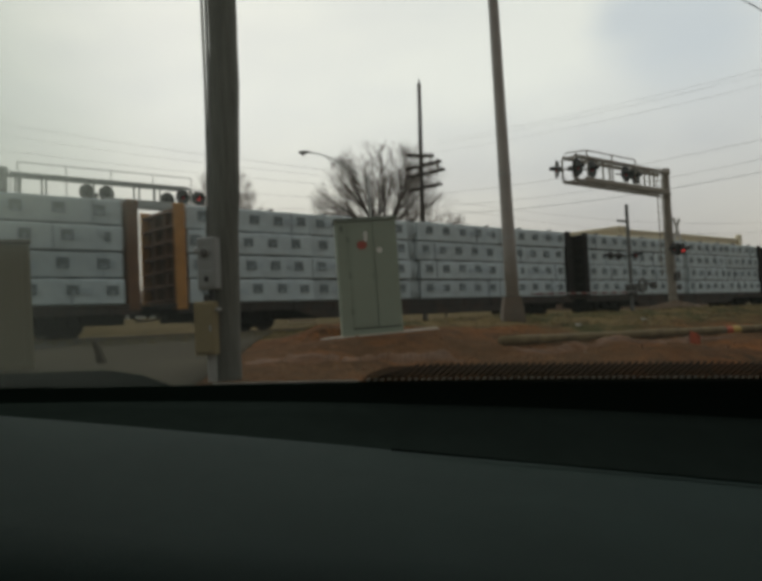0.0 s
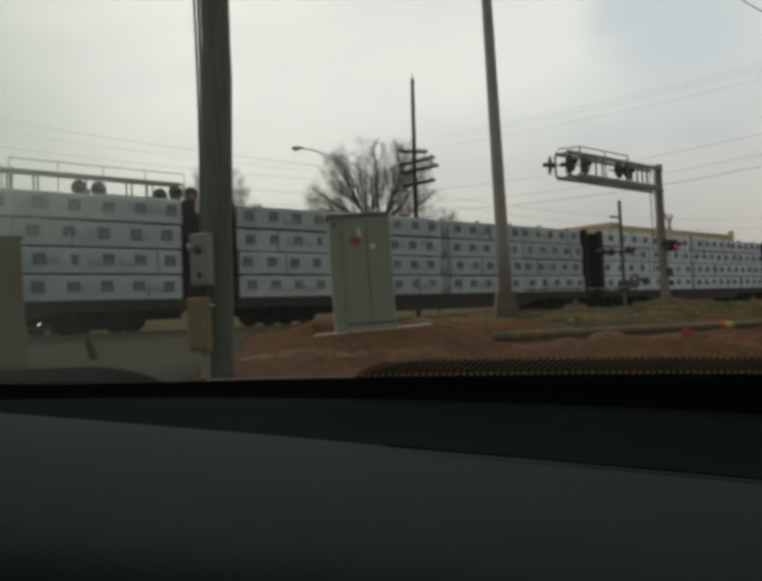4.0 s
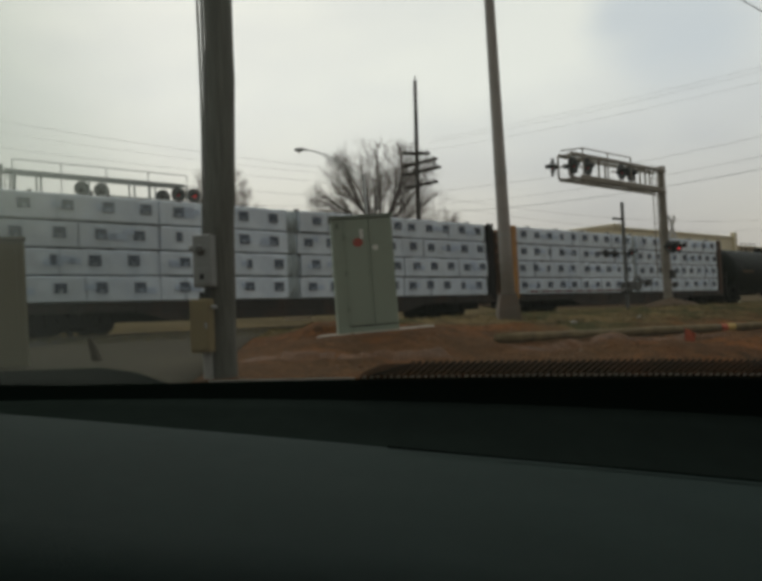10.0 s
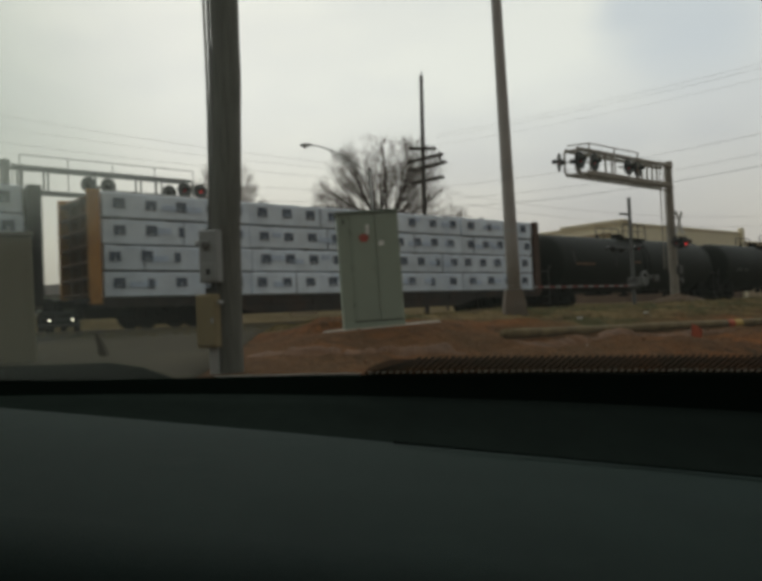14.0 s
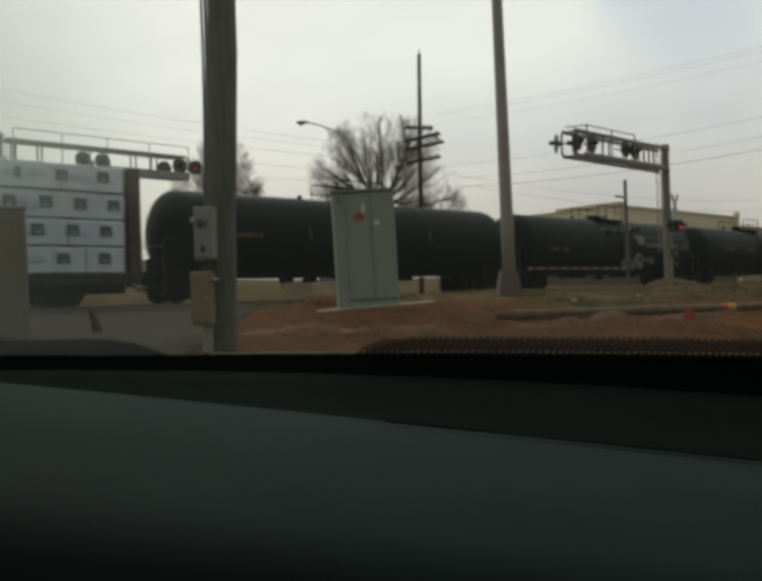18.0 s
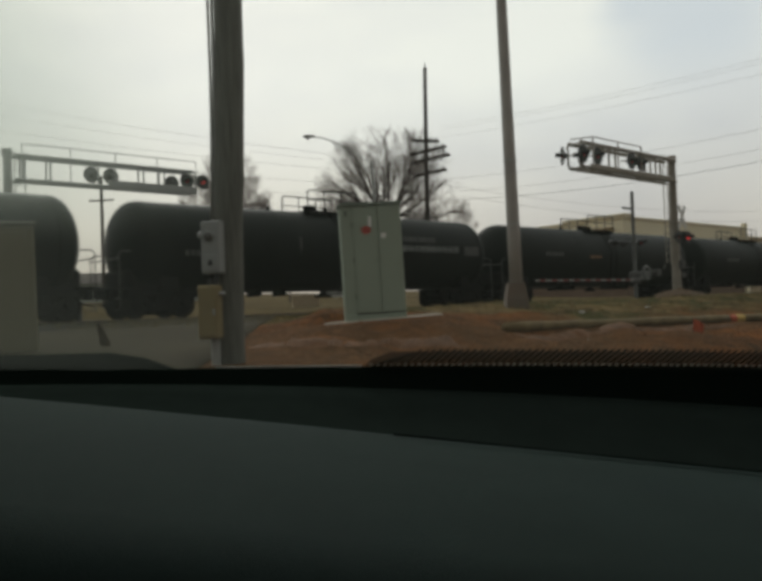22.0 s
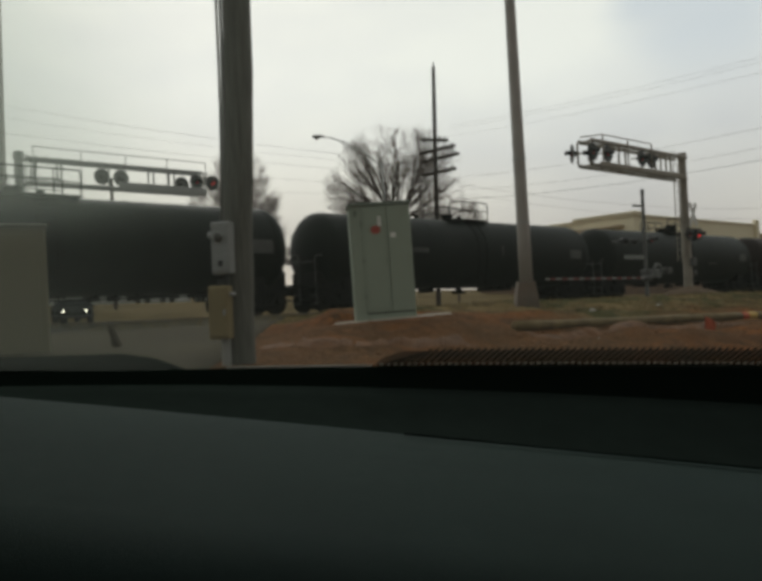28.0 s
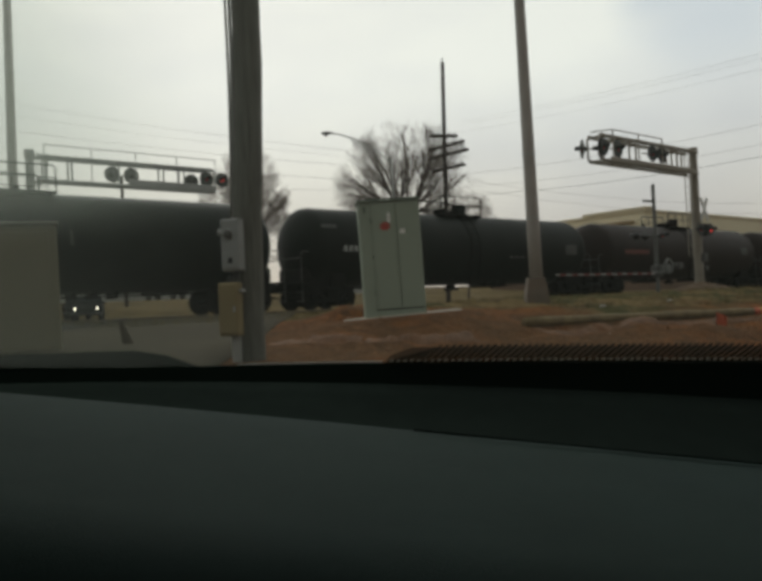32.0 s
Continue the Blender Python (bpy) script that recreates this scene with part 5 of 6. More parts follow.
def green_cabinet():
    """The tall green equipment cabinet on its concrete pad, leaning a little."""
    m = pose(-0.235, 12.95, 1.06, 0.6, -1.6, 0) @ pose(0, 0, 0, 0, 0, 6)
    ob = thing("equipment_cabinet", "tall green steel equipment cabinet with two doors on a concrete pad", "cabinet", m)
    w, d, h = 0.505, 0.29, 1.96
    part("body", Geo().box(-w, w, -d, d, 0.0, h - 0.04, 0.012), M_GREEN, ob)
    lid = Geo()
    vs = [(-w - 0.03, -d - 0.04, h - 0.04), (w + 0.03, -d - 0.04, h - 0.04), (w + 0.03, d + 0.04, h - 0.04), (-w - 0.03, d + 0.04, h - 0.04),
          (-w - 0.02, -d - 0.03, h), (w + 0.02, -d - 0.03, h), (w + 0.02, d + 0.03, h + 0.025), (-w - 0.02, d + 0.03, h + 0.025)]
    part("lid", lid.add(vs, [(0, 3, 2, 1), (4, 5, 6, 7), (0, 1, 5, 4), (1, 2, 6, 5), (2, 3, 7, 6), (3, 0, 4, 7)]), M_GREENTOP, ob, "faded darker lid")
    part("base_plinth", Geo().box(-w + 0.0, w, -d - 0.012, -d, 0.0, 0.11, 0.004), M_GREEN, ob)
    x_l, x_m = -w + 0.20, 0.11
    # shade of the recess above the plinth, drawn as a black strip
    part("base_gap_strip", Geo().box(-w + 0.19, w - 0.01, -d - 0.014, -d - 0.002, 0.112, 0.132), M_BLACKDISC, ob, "black strip for the shaded gap above the plinth")
    left = part("door", Geo().box(x_l, x_m - 0.006, -d - 0.022, -d, 0.13, h - 0.07, 0.008), M_GREEN, ob)
    right = part("door", Geo().box(x_m + 0.006, w - 0.02, -d - 0.022, -d, 0.13, h - 0.07, 0.008), M_GREEN, ob)
    part("door_panel", Geo().box(x_l + 0.04, x_m - 0.05, -d - 0.028, -d - 0.022, 0.2, h - 0.14, 0.004), M_GREEN, left)
    for i, z in enumerate((0.35, 0.95, 1.55)):
        part("hinge", Geo().tube((x_l - 0.006, -d - 0.018, z), (x_l - 0.006, -d - 0.018, z + 0.1), 0.012, n=8), M_GREENTOP, left)
    part("handle", Geo().box(x_m - 0.045, x_m - 0.028, -d - 0.04, -d - 0.022, 0.94, 1.03, 0.005), M_GREENTOP, left)
    part("warning_print", Geo().add([(0.10 * math.cos(a) * (1 if i % 2 else 0.72) - 0.085, -d - 0.0305, 1.50 + 0.085 * math.sin(a) * (1 if i % 2 else 0.72)) for i, a in enumerate([math.pi * 2 * k / 16 for k in range(16)])]
         + [(0.10 * math.cos(a) * (1 if i % 2 else 0.72) - 0.085, -d - 0.027, 1.50 + 0.085 * math.sin(a) * (1 if i % 2 else 0.72)) for i, a in enumerate([math.pi * 2 * k / 16 for k in range(16)])],
         [tuple(range(16))] + [(k, 16 + k, 16 + (k + 1) % 16, (k + 1) % 16) for k in range(16)]), M_STICKER_RED, left, "red warning print")
    part("notice", Geo().box(-0.045, 0.012, -d - 0.0325, -d - 0.028, 1.56, 1.72), M_STICKER, left, "pale notice sticker")
    part("plate", Geo().box(x_m + 0.045, x_m + 0.135, -d - 0.026, -d - 0.022, 1.36, 1.44), M_STICKER, right, "white sticker")
    part("vent_corner", Geo().box(-w + 0.07, -w + 0.12, -d - 0.006, -d - 0.001, 1.74, 1.84), M_GREENTOP, ob)
    pad = Geo().box(-0.98, 0.98, -0.42, 0.55, -0.45, 0.0, 0.02)
    solid("concrete_pad", pad, M_CONCRETE, "pale concrete pad under the green cabinet", "concrete pad", pose(-0.10, 12.95, PAD_Z, 0, -math.degrees(math.atan(PAD_SLOPE)), 0))


def beige_cabinet():
    ob = thing("utility_cabinet", "beige steel utility cabinet with a darker lid", "cabinet", pose(-5.43, 10.3, 0.6, 0, -0.8, 28))
    part("body", Geo().box(-0.6, 0.6, -0.3, 0.3, 0.0, 1.94, 0.015), M_BEIGE, ob)
    part("lid", Geo().box(-0.63, 0.63, -0.34, 0.34, 1.94, 2.0, 0.015), M_BEIGETOP, ob, "darker lid")
    part("door", Geo().box(-0.55, 0.50, -0.315, -0.3, 0.12, 1.86, 0.008), M_BEIGE, ob)
    part("side_flange", Geo().box(0.6, 0.612, -0.26, 0.26, 0.1, 1.88, 0.004), M_BEIGE, ob)
    part("handle", Geo().box(-0.45, -0.41, -0.35, -0.315, 0.95, 1.1, 0.006), M_ALU_DARK, ob)


def distribution_pole():
    """The far pole with four crossarms, insulators and braces."""
    base = (2.72, 52.0, 1.2)
    ob = thing("utility_pole", "tall dark wooden utility pole with four crossarms beyond the railway", "utility pole", pose(*base))
    part("timber", Geo().path([(0.0, 0, 0), (0.12, 0, 5), (0.24, 0, 11), (0.36, 0, 16.4)], [0.17, 0.16, 0.145, 0.12], 14), M_FARWOOD, ob)
    part("pin", Geo().tube((0.36, 0, 16.3), (0.37, 0, 16.75), 0.04, n=8), M_ALU_DARK, ob)
    for z, cx, half, turn in ((11.35, 0.22, 0.85, 14), (10.68, 0.36, 1.45, -47), (10.1, 0.50, 1.55, -47), (9.15, 0.42, 1.35, -47)):
        arm = part("crossarm", Geo().box(-half * 1.12, half * 1.12, -0.13, 0.13, -0.085, 0.085, 0.01), M_FARWOOD, ob, m=pose(cx, -0.1, z, 0, 0, turn))
        for x in (-half + 0.12, -half * 0.45, half * 0.45, half - 0.12):
            part("insulator", Geo().lathe([(0.07, 0.03), (0.13, 0.03), (0.14, 0.065), (0.18, 0.07), (0.2, 0.045), (0.24, 0.05), (0.27, 0.0)], "z", 10, pose(x, 0, 0)), M_ALU_DARK, arm)
        g = Geo()
        for k in (-1, 1):
            g.box(-0.02, 0.02, -0.09, -0.075, 0, 0.55, 0.0, pose(k * half * 0.55, 0, 0, 0, -k * 50, 0) @ pose(0, 0, -0.5))
        part("brace", g, M_FARWOOD, arm)
    link = Geo().tube((1.30, -1.2, 10.15), (1.30, -1.2, 10.75), 0.05, n=6)
    for z in (10.3, 10.45, 10.6):
        link.lathe([(z - 0.04, 0.05), (z - 0.02, 0.10), (z + 0.02, 0.10), (z + 0.04, 0.05)], "z", 8, pose(1.30, -1.2, 0))
    part("cutout_fuse", link, M_FARWOOD, ob, "dark upright fuse between two crossarms")
    part("ground_line", Geo().path([(0.12, -0.15, 0.2), (0.25, -0.15, 6), (0.36, -0.14, 15)], 0.02, 5), M_WIRE, ob)
    loop = Geo().path([(0.25 + 0.75 * math.cos(a), -0.2, 5.4 + 0.75 * math.sin(a)) for a in [math.pi * 2 * i / 20 for i in range(21)]], 0.035, 6)
    part("coiled_cable", loop, M_WIRE, ob, "black coiled cable hanging on the pole")
    ob2 = thing("utility_pole", "far dark wooden utility pole with two crossarms", "utility pole", pose(-24.6, 66, on_ground(-24.6, 66)))
    part("timber", Geo().tube((0, 0, 0), (0, 0, 11.5), 0.17, 0.13, n=10), M_FARWOOD, ob2)
    for z in (10.6, 9.4):
        part("crossarm", Geo().box(-1.1, 1.1, -0.06, 0.06, z - 0.07, z + 0.07, 0.01), M_FARWOOD, ob2)


def street_lamp():
    ob = thing("street_lamp", "grey street lamp with long tapered arm and cobra head", "street lamp", pose(-0.4, 50.0, 1.5))
    part("pole", Geo().tube((0, 0, 0), (-0.35, 0, 9.4), 0.13, 0.09, n=12), M_ALU, ob)
    part("arm", Geo().path([(-0.33, 0, 9.1), (-1.3, 0, 9.95), (-2.6, 0, 10.75), (-3.6, 0, 11.12), (-4.15, 0, 11.2)], [0.05, 0.05, 0.045, 0.04, 0.04], 8), M_ALU, ob)
    part("brace_arm", Geo().path([(-0.33, 0, 8.6), (-1.5, 0, 9.75), (-2.9, 0, 10.75)], 0.035, 8), M_ALU, ob)
    head = Geo().lathe([(-0.42, 0.0), (-0.38, 0.12), (-0.15, 0.19), (0.15, 0.15), (0.38, 0.07), (0.42, 0.0)], "x", 14, pose(-4.4, 0, 11.24) @ Matrix.Diagonal((1, 1, 0.62, 1)))
    part("lamp_head", head, M_ALU_DARK, ob, smooth=True)
    part("globe", Geo().lathe([(-0.14, 0.0), (-0.12, 0.1), (-0.02, 0.15), (0.0, 0.15)], "z", 14, pose(-4.5, 0, 11.17)), M_CONDUIT, ob)


wood_pole()
meter_boxes()
light_pole()
green_cabinet()
beige_cabinet()
distribution_pole()
street_lamp()


def wire(p0, p1, sag, r, mat, label="thin overhead power wire", n=28):
    p0, p1 = Vector(p0), Vector(p1)
    pts = [p0.lerp(p1, i / n) - Vector((0, 0, sag * 4 * (i / n) * (1 - i / n))) for i in range(n + 1)]
    solid("overhead_wire", Geo().path(pts, r, 5), mat, label, "wire", group="overhead wires")


def project(x, y, depth):
    """Place in the world for a bearing x (metres across at unit depth) and slope y."""
    return Vector((x * depth, depth, 1.25 + y * depth))


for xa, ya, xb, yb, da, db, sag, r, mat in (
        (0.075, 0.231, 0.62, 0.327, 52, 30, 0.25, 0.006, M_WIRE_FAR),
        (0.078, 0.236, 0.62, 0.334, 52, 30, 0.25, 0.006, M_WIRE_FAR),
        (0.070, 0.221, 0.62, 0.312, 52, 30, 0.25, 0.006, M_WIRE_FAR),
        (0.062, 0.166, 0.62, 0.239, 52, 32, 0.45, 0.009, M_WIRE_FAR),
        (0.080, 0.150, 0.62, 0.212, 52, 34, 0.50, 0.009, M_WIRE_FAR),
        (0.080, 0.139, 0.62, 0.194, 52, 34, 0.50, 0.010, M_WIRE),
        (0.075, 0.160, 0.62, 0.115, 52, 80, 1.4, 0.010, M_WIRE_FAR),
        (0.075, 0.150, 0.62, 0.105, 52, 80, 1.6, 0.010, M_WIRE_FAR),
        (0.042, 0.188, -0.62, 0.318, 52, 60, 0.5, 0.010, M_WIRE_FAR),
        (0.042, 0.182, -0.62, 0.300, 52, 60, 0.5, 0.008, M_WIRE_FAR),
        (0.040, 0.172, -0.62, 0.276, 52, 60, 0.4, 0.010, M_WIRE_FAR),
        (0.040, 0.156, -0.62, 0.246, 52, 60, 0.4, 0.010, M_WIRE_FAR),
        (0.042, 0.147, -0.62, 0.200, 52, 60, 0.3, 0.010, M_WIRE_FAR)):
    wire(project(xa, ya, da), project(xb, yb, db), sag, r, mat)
wire(project(0.40, 0.472, 16), project(0.58, 0.352, 16), 0.05, 0.012, M_WIRE, "black overhead telephone cable span")


# ---------------------------------------------------------------- trees
def tree(name, label, place, fork, dome, seed, trunk=0.3, limbs_n=9, twig_r=0.011, spread=80, side=7):
    """A bare deciduous tree: trunk to the fork, limbs that fan out of it and forked twigs up to the edge of a dome (radius, height)."""
    rnd = random.Random(seed)
    z0 = on_ground(*place)
    fork -= z0
    ob = thing(name, label, "tree", pose(*place, z0))
    limbs, boughs, twigs = Geo(), Geo(), Geo()
    heart = Vector((0, 0, fork))

    def inside(p, slack):
        q = Vector((p.x / dome[0], p.y / dome[0], (p.z - fork) / (dome[1] if p.z > fork else dome[1] * 0.4)))
        return q.length < slack + 0.06 * noise.noise(q.normalized() * 2.6 + Vector((seed, 3, 1)))

    def grow(p, d, length, r, level):
        n = (9, 6, 4, 3)[level]
        pts, rs, ways = [p], [r], [d]
        for i in range(n):
            jig = Vector((rnd.uniform(-1, 1), rnd.uniform(-1, 1), rnd.uniform(-1, 1))) * (0.16, 0.20, 0.20, 0.18)[level]
            d = (d + jig + Vector((0, 0, 0.05)) + (p - heart).normalized() * 0.05).normalized()
            p = p + d * (length / n)
            if not inside(p, (0.90, 0.96, 1.03, 1.10)[level]):
                break
            pts.append(p)
            rs.append(max(r * (1 - 0.86 * (i + 1) / n), twig_r * (0.55 if level > 1 else 1.0)))
            ways.append(d)
        if len(pts) < 2:
            return
        (limbs, boughs, twigs, twigs)[level].path(pts, rs, (8, 5, 3, 3)[level])
        if level == 3:
            return
        for i in range((side + 4, side + 1, side)[level]):
            k = rnd.uniform(0.22 if level == 0 else 0.12, 1.0) * (len(pts) - 1)
            j = min(int(k), len(pts) - 2)
            start = pts[j].lerp(pts[j + 1], k - j)
            w = ways[j + 1]
            turn = w.orthogonal().normalized()
            turn.rotate(Matrix.Rotation(rnd.uniform(0, 6.283), 3, w))
            lean = math.radians(rnd.uniform(24, 46))
            nd = (w * math.cos(lean) + turn * math.sin(lean)).normalized()
            grow(start, nd, length * rnd.uniform(0.40, 0.62) * (1.05 - 0.35 * k / (len(pts) - 1)), max(rs[j + 1] * rnd.uniform(0.36, 0.58), twig_r), level + 1)

    limbs.path([(0, 0, -0.5), (0, 0, 0.3), (0.02 * fork, 0, fork * 0.55), (0, 0, fork)], [trunk * 1.3, trunk, trunk * 0.85, trunk * 0.8], 12)
    for i in range(limbs_n):
        a = 2.4 * i + rnd.uniform(-0.3, 0.3)
        tilt = math.radians(15 + (spread - 15) * ((i + 0.4) / limbs_n) ** 0.85)
        d = Vector((math.cos(a) * math.sin(tilt), math.sin(a) * math.sin(tilt), math.cos(tilt)))
        reach = 1.04 / math.sqrt((math.sin(tilt) / dome[0]) ** 2 + (math.cos(tilt) / dome[1]) ** 2)
        grow(heart - Vector((0, 0, fork * 0.10 * rnd.random())), d, reach, trunk * rnd.uniform(0.26, 0.38), 0)
    trunk_part = part("trunk", limbs, M_BARK, ob)
    part("boughs", boughs, M_BARK, trunk_part)
    part("crown", twigs, M_TWIG, ob, "crown of fine bare twigs")
    return ob


tree("bare_tree", "large bare deciduous tree with a round dense crown", (0.25, 62), 8.8, (6.3, 7.2), 14, 0.42, 24, 0.0065, 96, 7)
tree("bare_tree", "slim bare tree behind the railway", (-15.6, 75), 8.6, (5.0, 8.6), 5, 0.22, 18, 0.0095, 80, 7)
tree("bare_tree", "slim bare tree with upswept twigs behind the railway", (-10.6, 82), 6.0, (2.6, 5.0), 8, 0.11, 8, 0.009, 70, 6)
tree("bare_tree", "low bare tree far beyond the railway", (-5.6, 100), 7.0, (4.6, 5.8), 21, 0.15, 10, 0.011, 80, 6)
tree("bare_tree", "small bare tree beside the utility pole", (5.4, 68), 7.2, (3.3, 4.4), 31, 0.10, 9, 0.0060, 90, 5)


# ---------------------------------------------------------------- far buildings and waiting cars
def warehouse():
    """The warehouse stands square to the railway, its near corner towards the crossing."""
    ob = thing("warehouse", "long cream stucco warehouse with flat roof beyond the railway", "building", pose(29.6, 95, 0, 0, 0, TURN))
    part("wall", Geo().box(0, 33.5, 0, 26, 0, 11.3, 0.1), M_STUCCO, ob)
    # brown band added to hide the pale wall foot below the train
    part("added_base_band", Geo().box(-0.06, 33.56, -0.06, 26, 0, 6.6, 0.03), M_BASEBAND, ob, "brown band added along the foot of the wall")
    part("coping", Geo().box(-0.15, 33.6, -0.15, 26.1, 11.3, 11.62, 0.05), M_STUCCO, ob)
    part("corner_parapet", Geo().box(-0.3, 1.6, -0.3, 9.0, 11.62, 11.95, 0.05), M_STUCCO, ob)
    part("eave", Geo().box(-0.7, 0.0, 1.5, 26, 10.1, 10.4, 0.05), M_STUCCO2, ob)
    part("canopy", Geo().box(-1.2, 0.0, 4.0, 26, 8.9, 9.3, 0.05), M_STUCCO, ob)
    part("pilaster", Geo().box(32.9, 33.9, -0.4, 0.2, 0, 12.2, 0.05), M_STUCCO, ob)
    part("roof", Geo().box(0.1, 33.4, 0.1, 25.9, 11.3, 11.4), M_STUCCO2, ob)
    for i in range(6):
        part("door", Geo().box(4 + i * 4.6, 6.6 + i * 4.6, -0.1, 0.05, 4.0, 7.4, 0.02), M_STUCCO2, ob)
    ob2 = thing("warehouse_annex", "lower tan annex at the end of the warehouse", "building", pose(29.6, 95, 0, 0, 0, TURN) @ pose(34.0, 0.6, 0))
    part("wall", Geo().box(0, 16, 0, 20, 0, 10.2, 0.1), M_STUCCO2, ob2)
    part("coping", Geo().box(-0.1, 16.1, -0.1, 20.1, 10.2, 10.4, 0.03), M_STUCCO, ob2)


def far_house(x, y, w, h, turn):
    ob = thing("far_house", "small pale house far beyond the railway", "house", pose(x, y, on_ground(x, y), 0, 0, turn), group="far houses")
    part("wall", Geo().box(-w, w, -3, 3, -1, h, 0.05), M_FARHOUSE, ob)
    g = Geo()
    g.add([(-w - 0.3, -3.4, h), (w + 0.3, -3.4, h), (w + 0.3, 3.4, h), (-w - 0.3, 3.4, h), (-w - 0.3, 0, h + 1.5), (w + 0.3, 0, h + 1.5)],
          [(0, 1, 5, 4), (2, 3, 4, 5), (0, 4, 3), (1, 2, 5), (0, 3, 2, 1)])
    part("roof", g, M_FARROOF, ob)
    for i in range(3):
        u = -w + (i + 0.7) * 2 * w / 3.4
        part("window", Geo().box(u - 0.5, u + 0.5, -3.05, -2.98, 0.9, 2.0, 0.02), M_CARGLASS, ob)


warehouse()
far_house(-40.5, 100, 5, 2.5, 10)
far_house(-31.0, 98, 3.4, 2.2, 0)
far_house(-23.6, 104, 3.2, 2.5, -6)
far_house(-3.5, 120, 6, 2.4, 0)
low = thing("low_wall", "low tan block wall beyond the tracks", "wall", pose(-6.6, 62, on_ground(-6.6, 62) + 0.3, 0, 0, 12))
part("blocks", Geo().box(-1.2, 1.0, -0.2, 0.2, -0.6, 0.55, 0.03), M_STUCCO2, low)
part("cap", Geo().box(-1.3, 1.1, -0.25, 0.25, 0.55, 0.63, 0.02), M_STUCCO2, low)


def pickup(m, lit, label):
    """A waiting pickup seen from the front."""
    ob = thing("pickup", label, "car", m)
    body = Geo()
    prof = [(-2.6, 0.55), (-2.65, 0.95), (-2.55, 1.08), (-1.35, 1.16), (-0.75, 1.72), (0.75, 1.74), (0.95, 1.15), (2.6, 1.12), (2.65, 0.55)]
    n = len(prof)
    vs = []
    for x in (-0.95, -0.9, 0.9, 0.95):
        for y, z in prof:
            k = 0.0 if abs(x) < 0.93 else 0.03
            vs.append((x * (0.86 if z > 1.3 else 1), y * (1 - k * 0.2), z - k))
    fs = [(a * n + i, (a + 1) * n + i, (a + 1) * n + i + 1, a * n + i + 1) for a in range(3) for i in range(n - 1)]
    fs += [tuple(range(n)), tuple(range(3 * n, 4 * n))[::-1], tuple(a * n for a in (3, 2, 1, 0)), tuple(a * n + n - 1 for a in range(4))]
    part("body", body.add(vs, fs), M_CARPAINT, ob)
    part("windscreen", Geo().add([(-0.72, -1.30, 1.20), (0.72, -1.30, 1.20), (0.66, -0.80, 1.69), (-0.66, -0.80, 1.69), (-0.72, -1.28, 1.19), (0.72, -1.28, 1.19), (0.66, -0.78, 1.68), (-0.66, -0.78, 1.68)],
         [(0, 1, 2, 3), (7, 6, 5, 4), (0, 4, 5, 1), (2, 6, 7, 3), (1, 5, 6, 2), (3, 7, 4, 0)]), M_CARGLASS, ob)
    part("grille", Geo().box(-0.45, 0.45, -2.70, -2.62, 0.72, 0.98, 0.02), M_BLACKDISC, ob)
    part("bumper", Geo().box(-0.95, 0.95, -2.78, -2.6, 0.42, 0.64, 0.04), M_CHROME, ob)
    for x in (-0.68, 0.68):
        part("headlamp", Geo().lathe([(-2.74, 0.0), (-2.73, 0.035), (-2.70, 0.05), (-2.6, 0.06)], "y", 14, pose(x, 0, 0.86)), M_HEADLAMP if lit else M_CHROME, ob, "lit headlamp" if lit else "")
        for y in (-1.75, 1.65):
            wheel = part("wheel", Geo().lathe([(-0.11, 0.0), (-0.11, 0.2), (0.11, 0.2), (0.11, 0.0)], "x", 16), M_ALU_DARK, ob, m=pose(x * 1.22, y, 0.36))
            part("tyre", Geo().lathe([(-0.12, 0.2), (-0.12, 0.33), (-0.08, 0.36), (0.08, 0.36), (0.12, 0.33), (0.12, 0.2)], "x", 20), M_TYRE, wheel)
    for x in (-1.02, 1.02):
        part("mirror", Geo().box(x - 0.1, x + 0.1, -1.0, -0.9, 1.15, 1.32, 0.03), M_CARPAINT, ob)
    return ob


pickup(pose(-21.65, 51.0, 1.05, 0, 0, 20), True, "dark pickup waiting beyond the crossing with headlamps lit")
pickup(pose(-27.6, 86.0, on_ground(-27.6, 86), 0, 0, 70), False, "dark pickup parked before the far houses")
pickup(pose(-20.4, 84.0, on_ground(-20.4, 84), 0, 0, 84), False, "dark pickup parked on the far street")
pickup(pose(-27.2, 62.0, on_ground(-27.2, 62), 0, 0, 20), False, "dark pickup waiting in the queue beyond the crossing")


# ---------------------------------------------------------------- loose things on the near ground
def lying_pole(a, b, r, label, painted):
    za, zb = on_ground(*a) + r * 1.0, on_ground(*b) + r * 1.0
    p0, p1 = Vector((*a, za)), Vector((*b, zb))
    ob = thing("timber_pole", label, "timber", Matrix.Translation(p0))
    pts = [(p1 - p0) * (i / 14) + Vector((0, 0, 0.002 * math.sin(i * 0.9))) for i in range(15)]
    part("log", Geo().path(pts, [r * (1 + 0.05 * math.sin(i * 1.7)) for i in range(15)], 12), M_TIMBER, ob, smooth=True)
    if painted:
        e = (p1 - p0).normalized()
        part("painted_end", Geo().tube(Vector((0, 0, 0)) - e * 0.01, e * 0.28, r * 1.07, n=12), M_YELLOWEND, ob, "yellow painted end")
        part("painted_ring", Geo().tube(e * -0.22, e * -0.012, r * 1.05, n=12), M_ORANGEFLAG, ob, "faded orange painted ring")


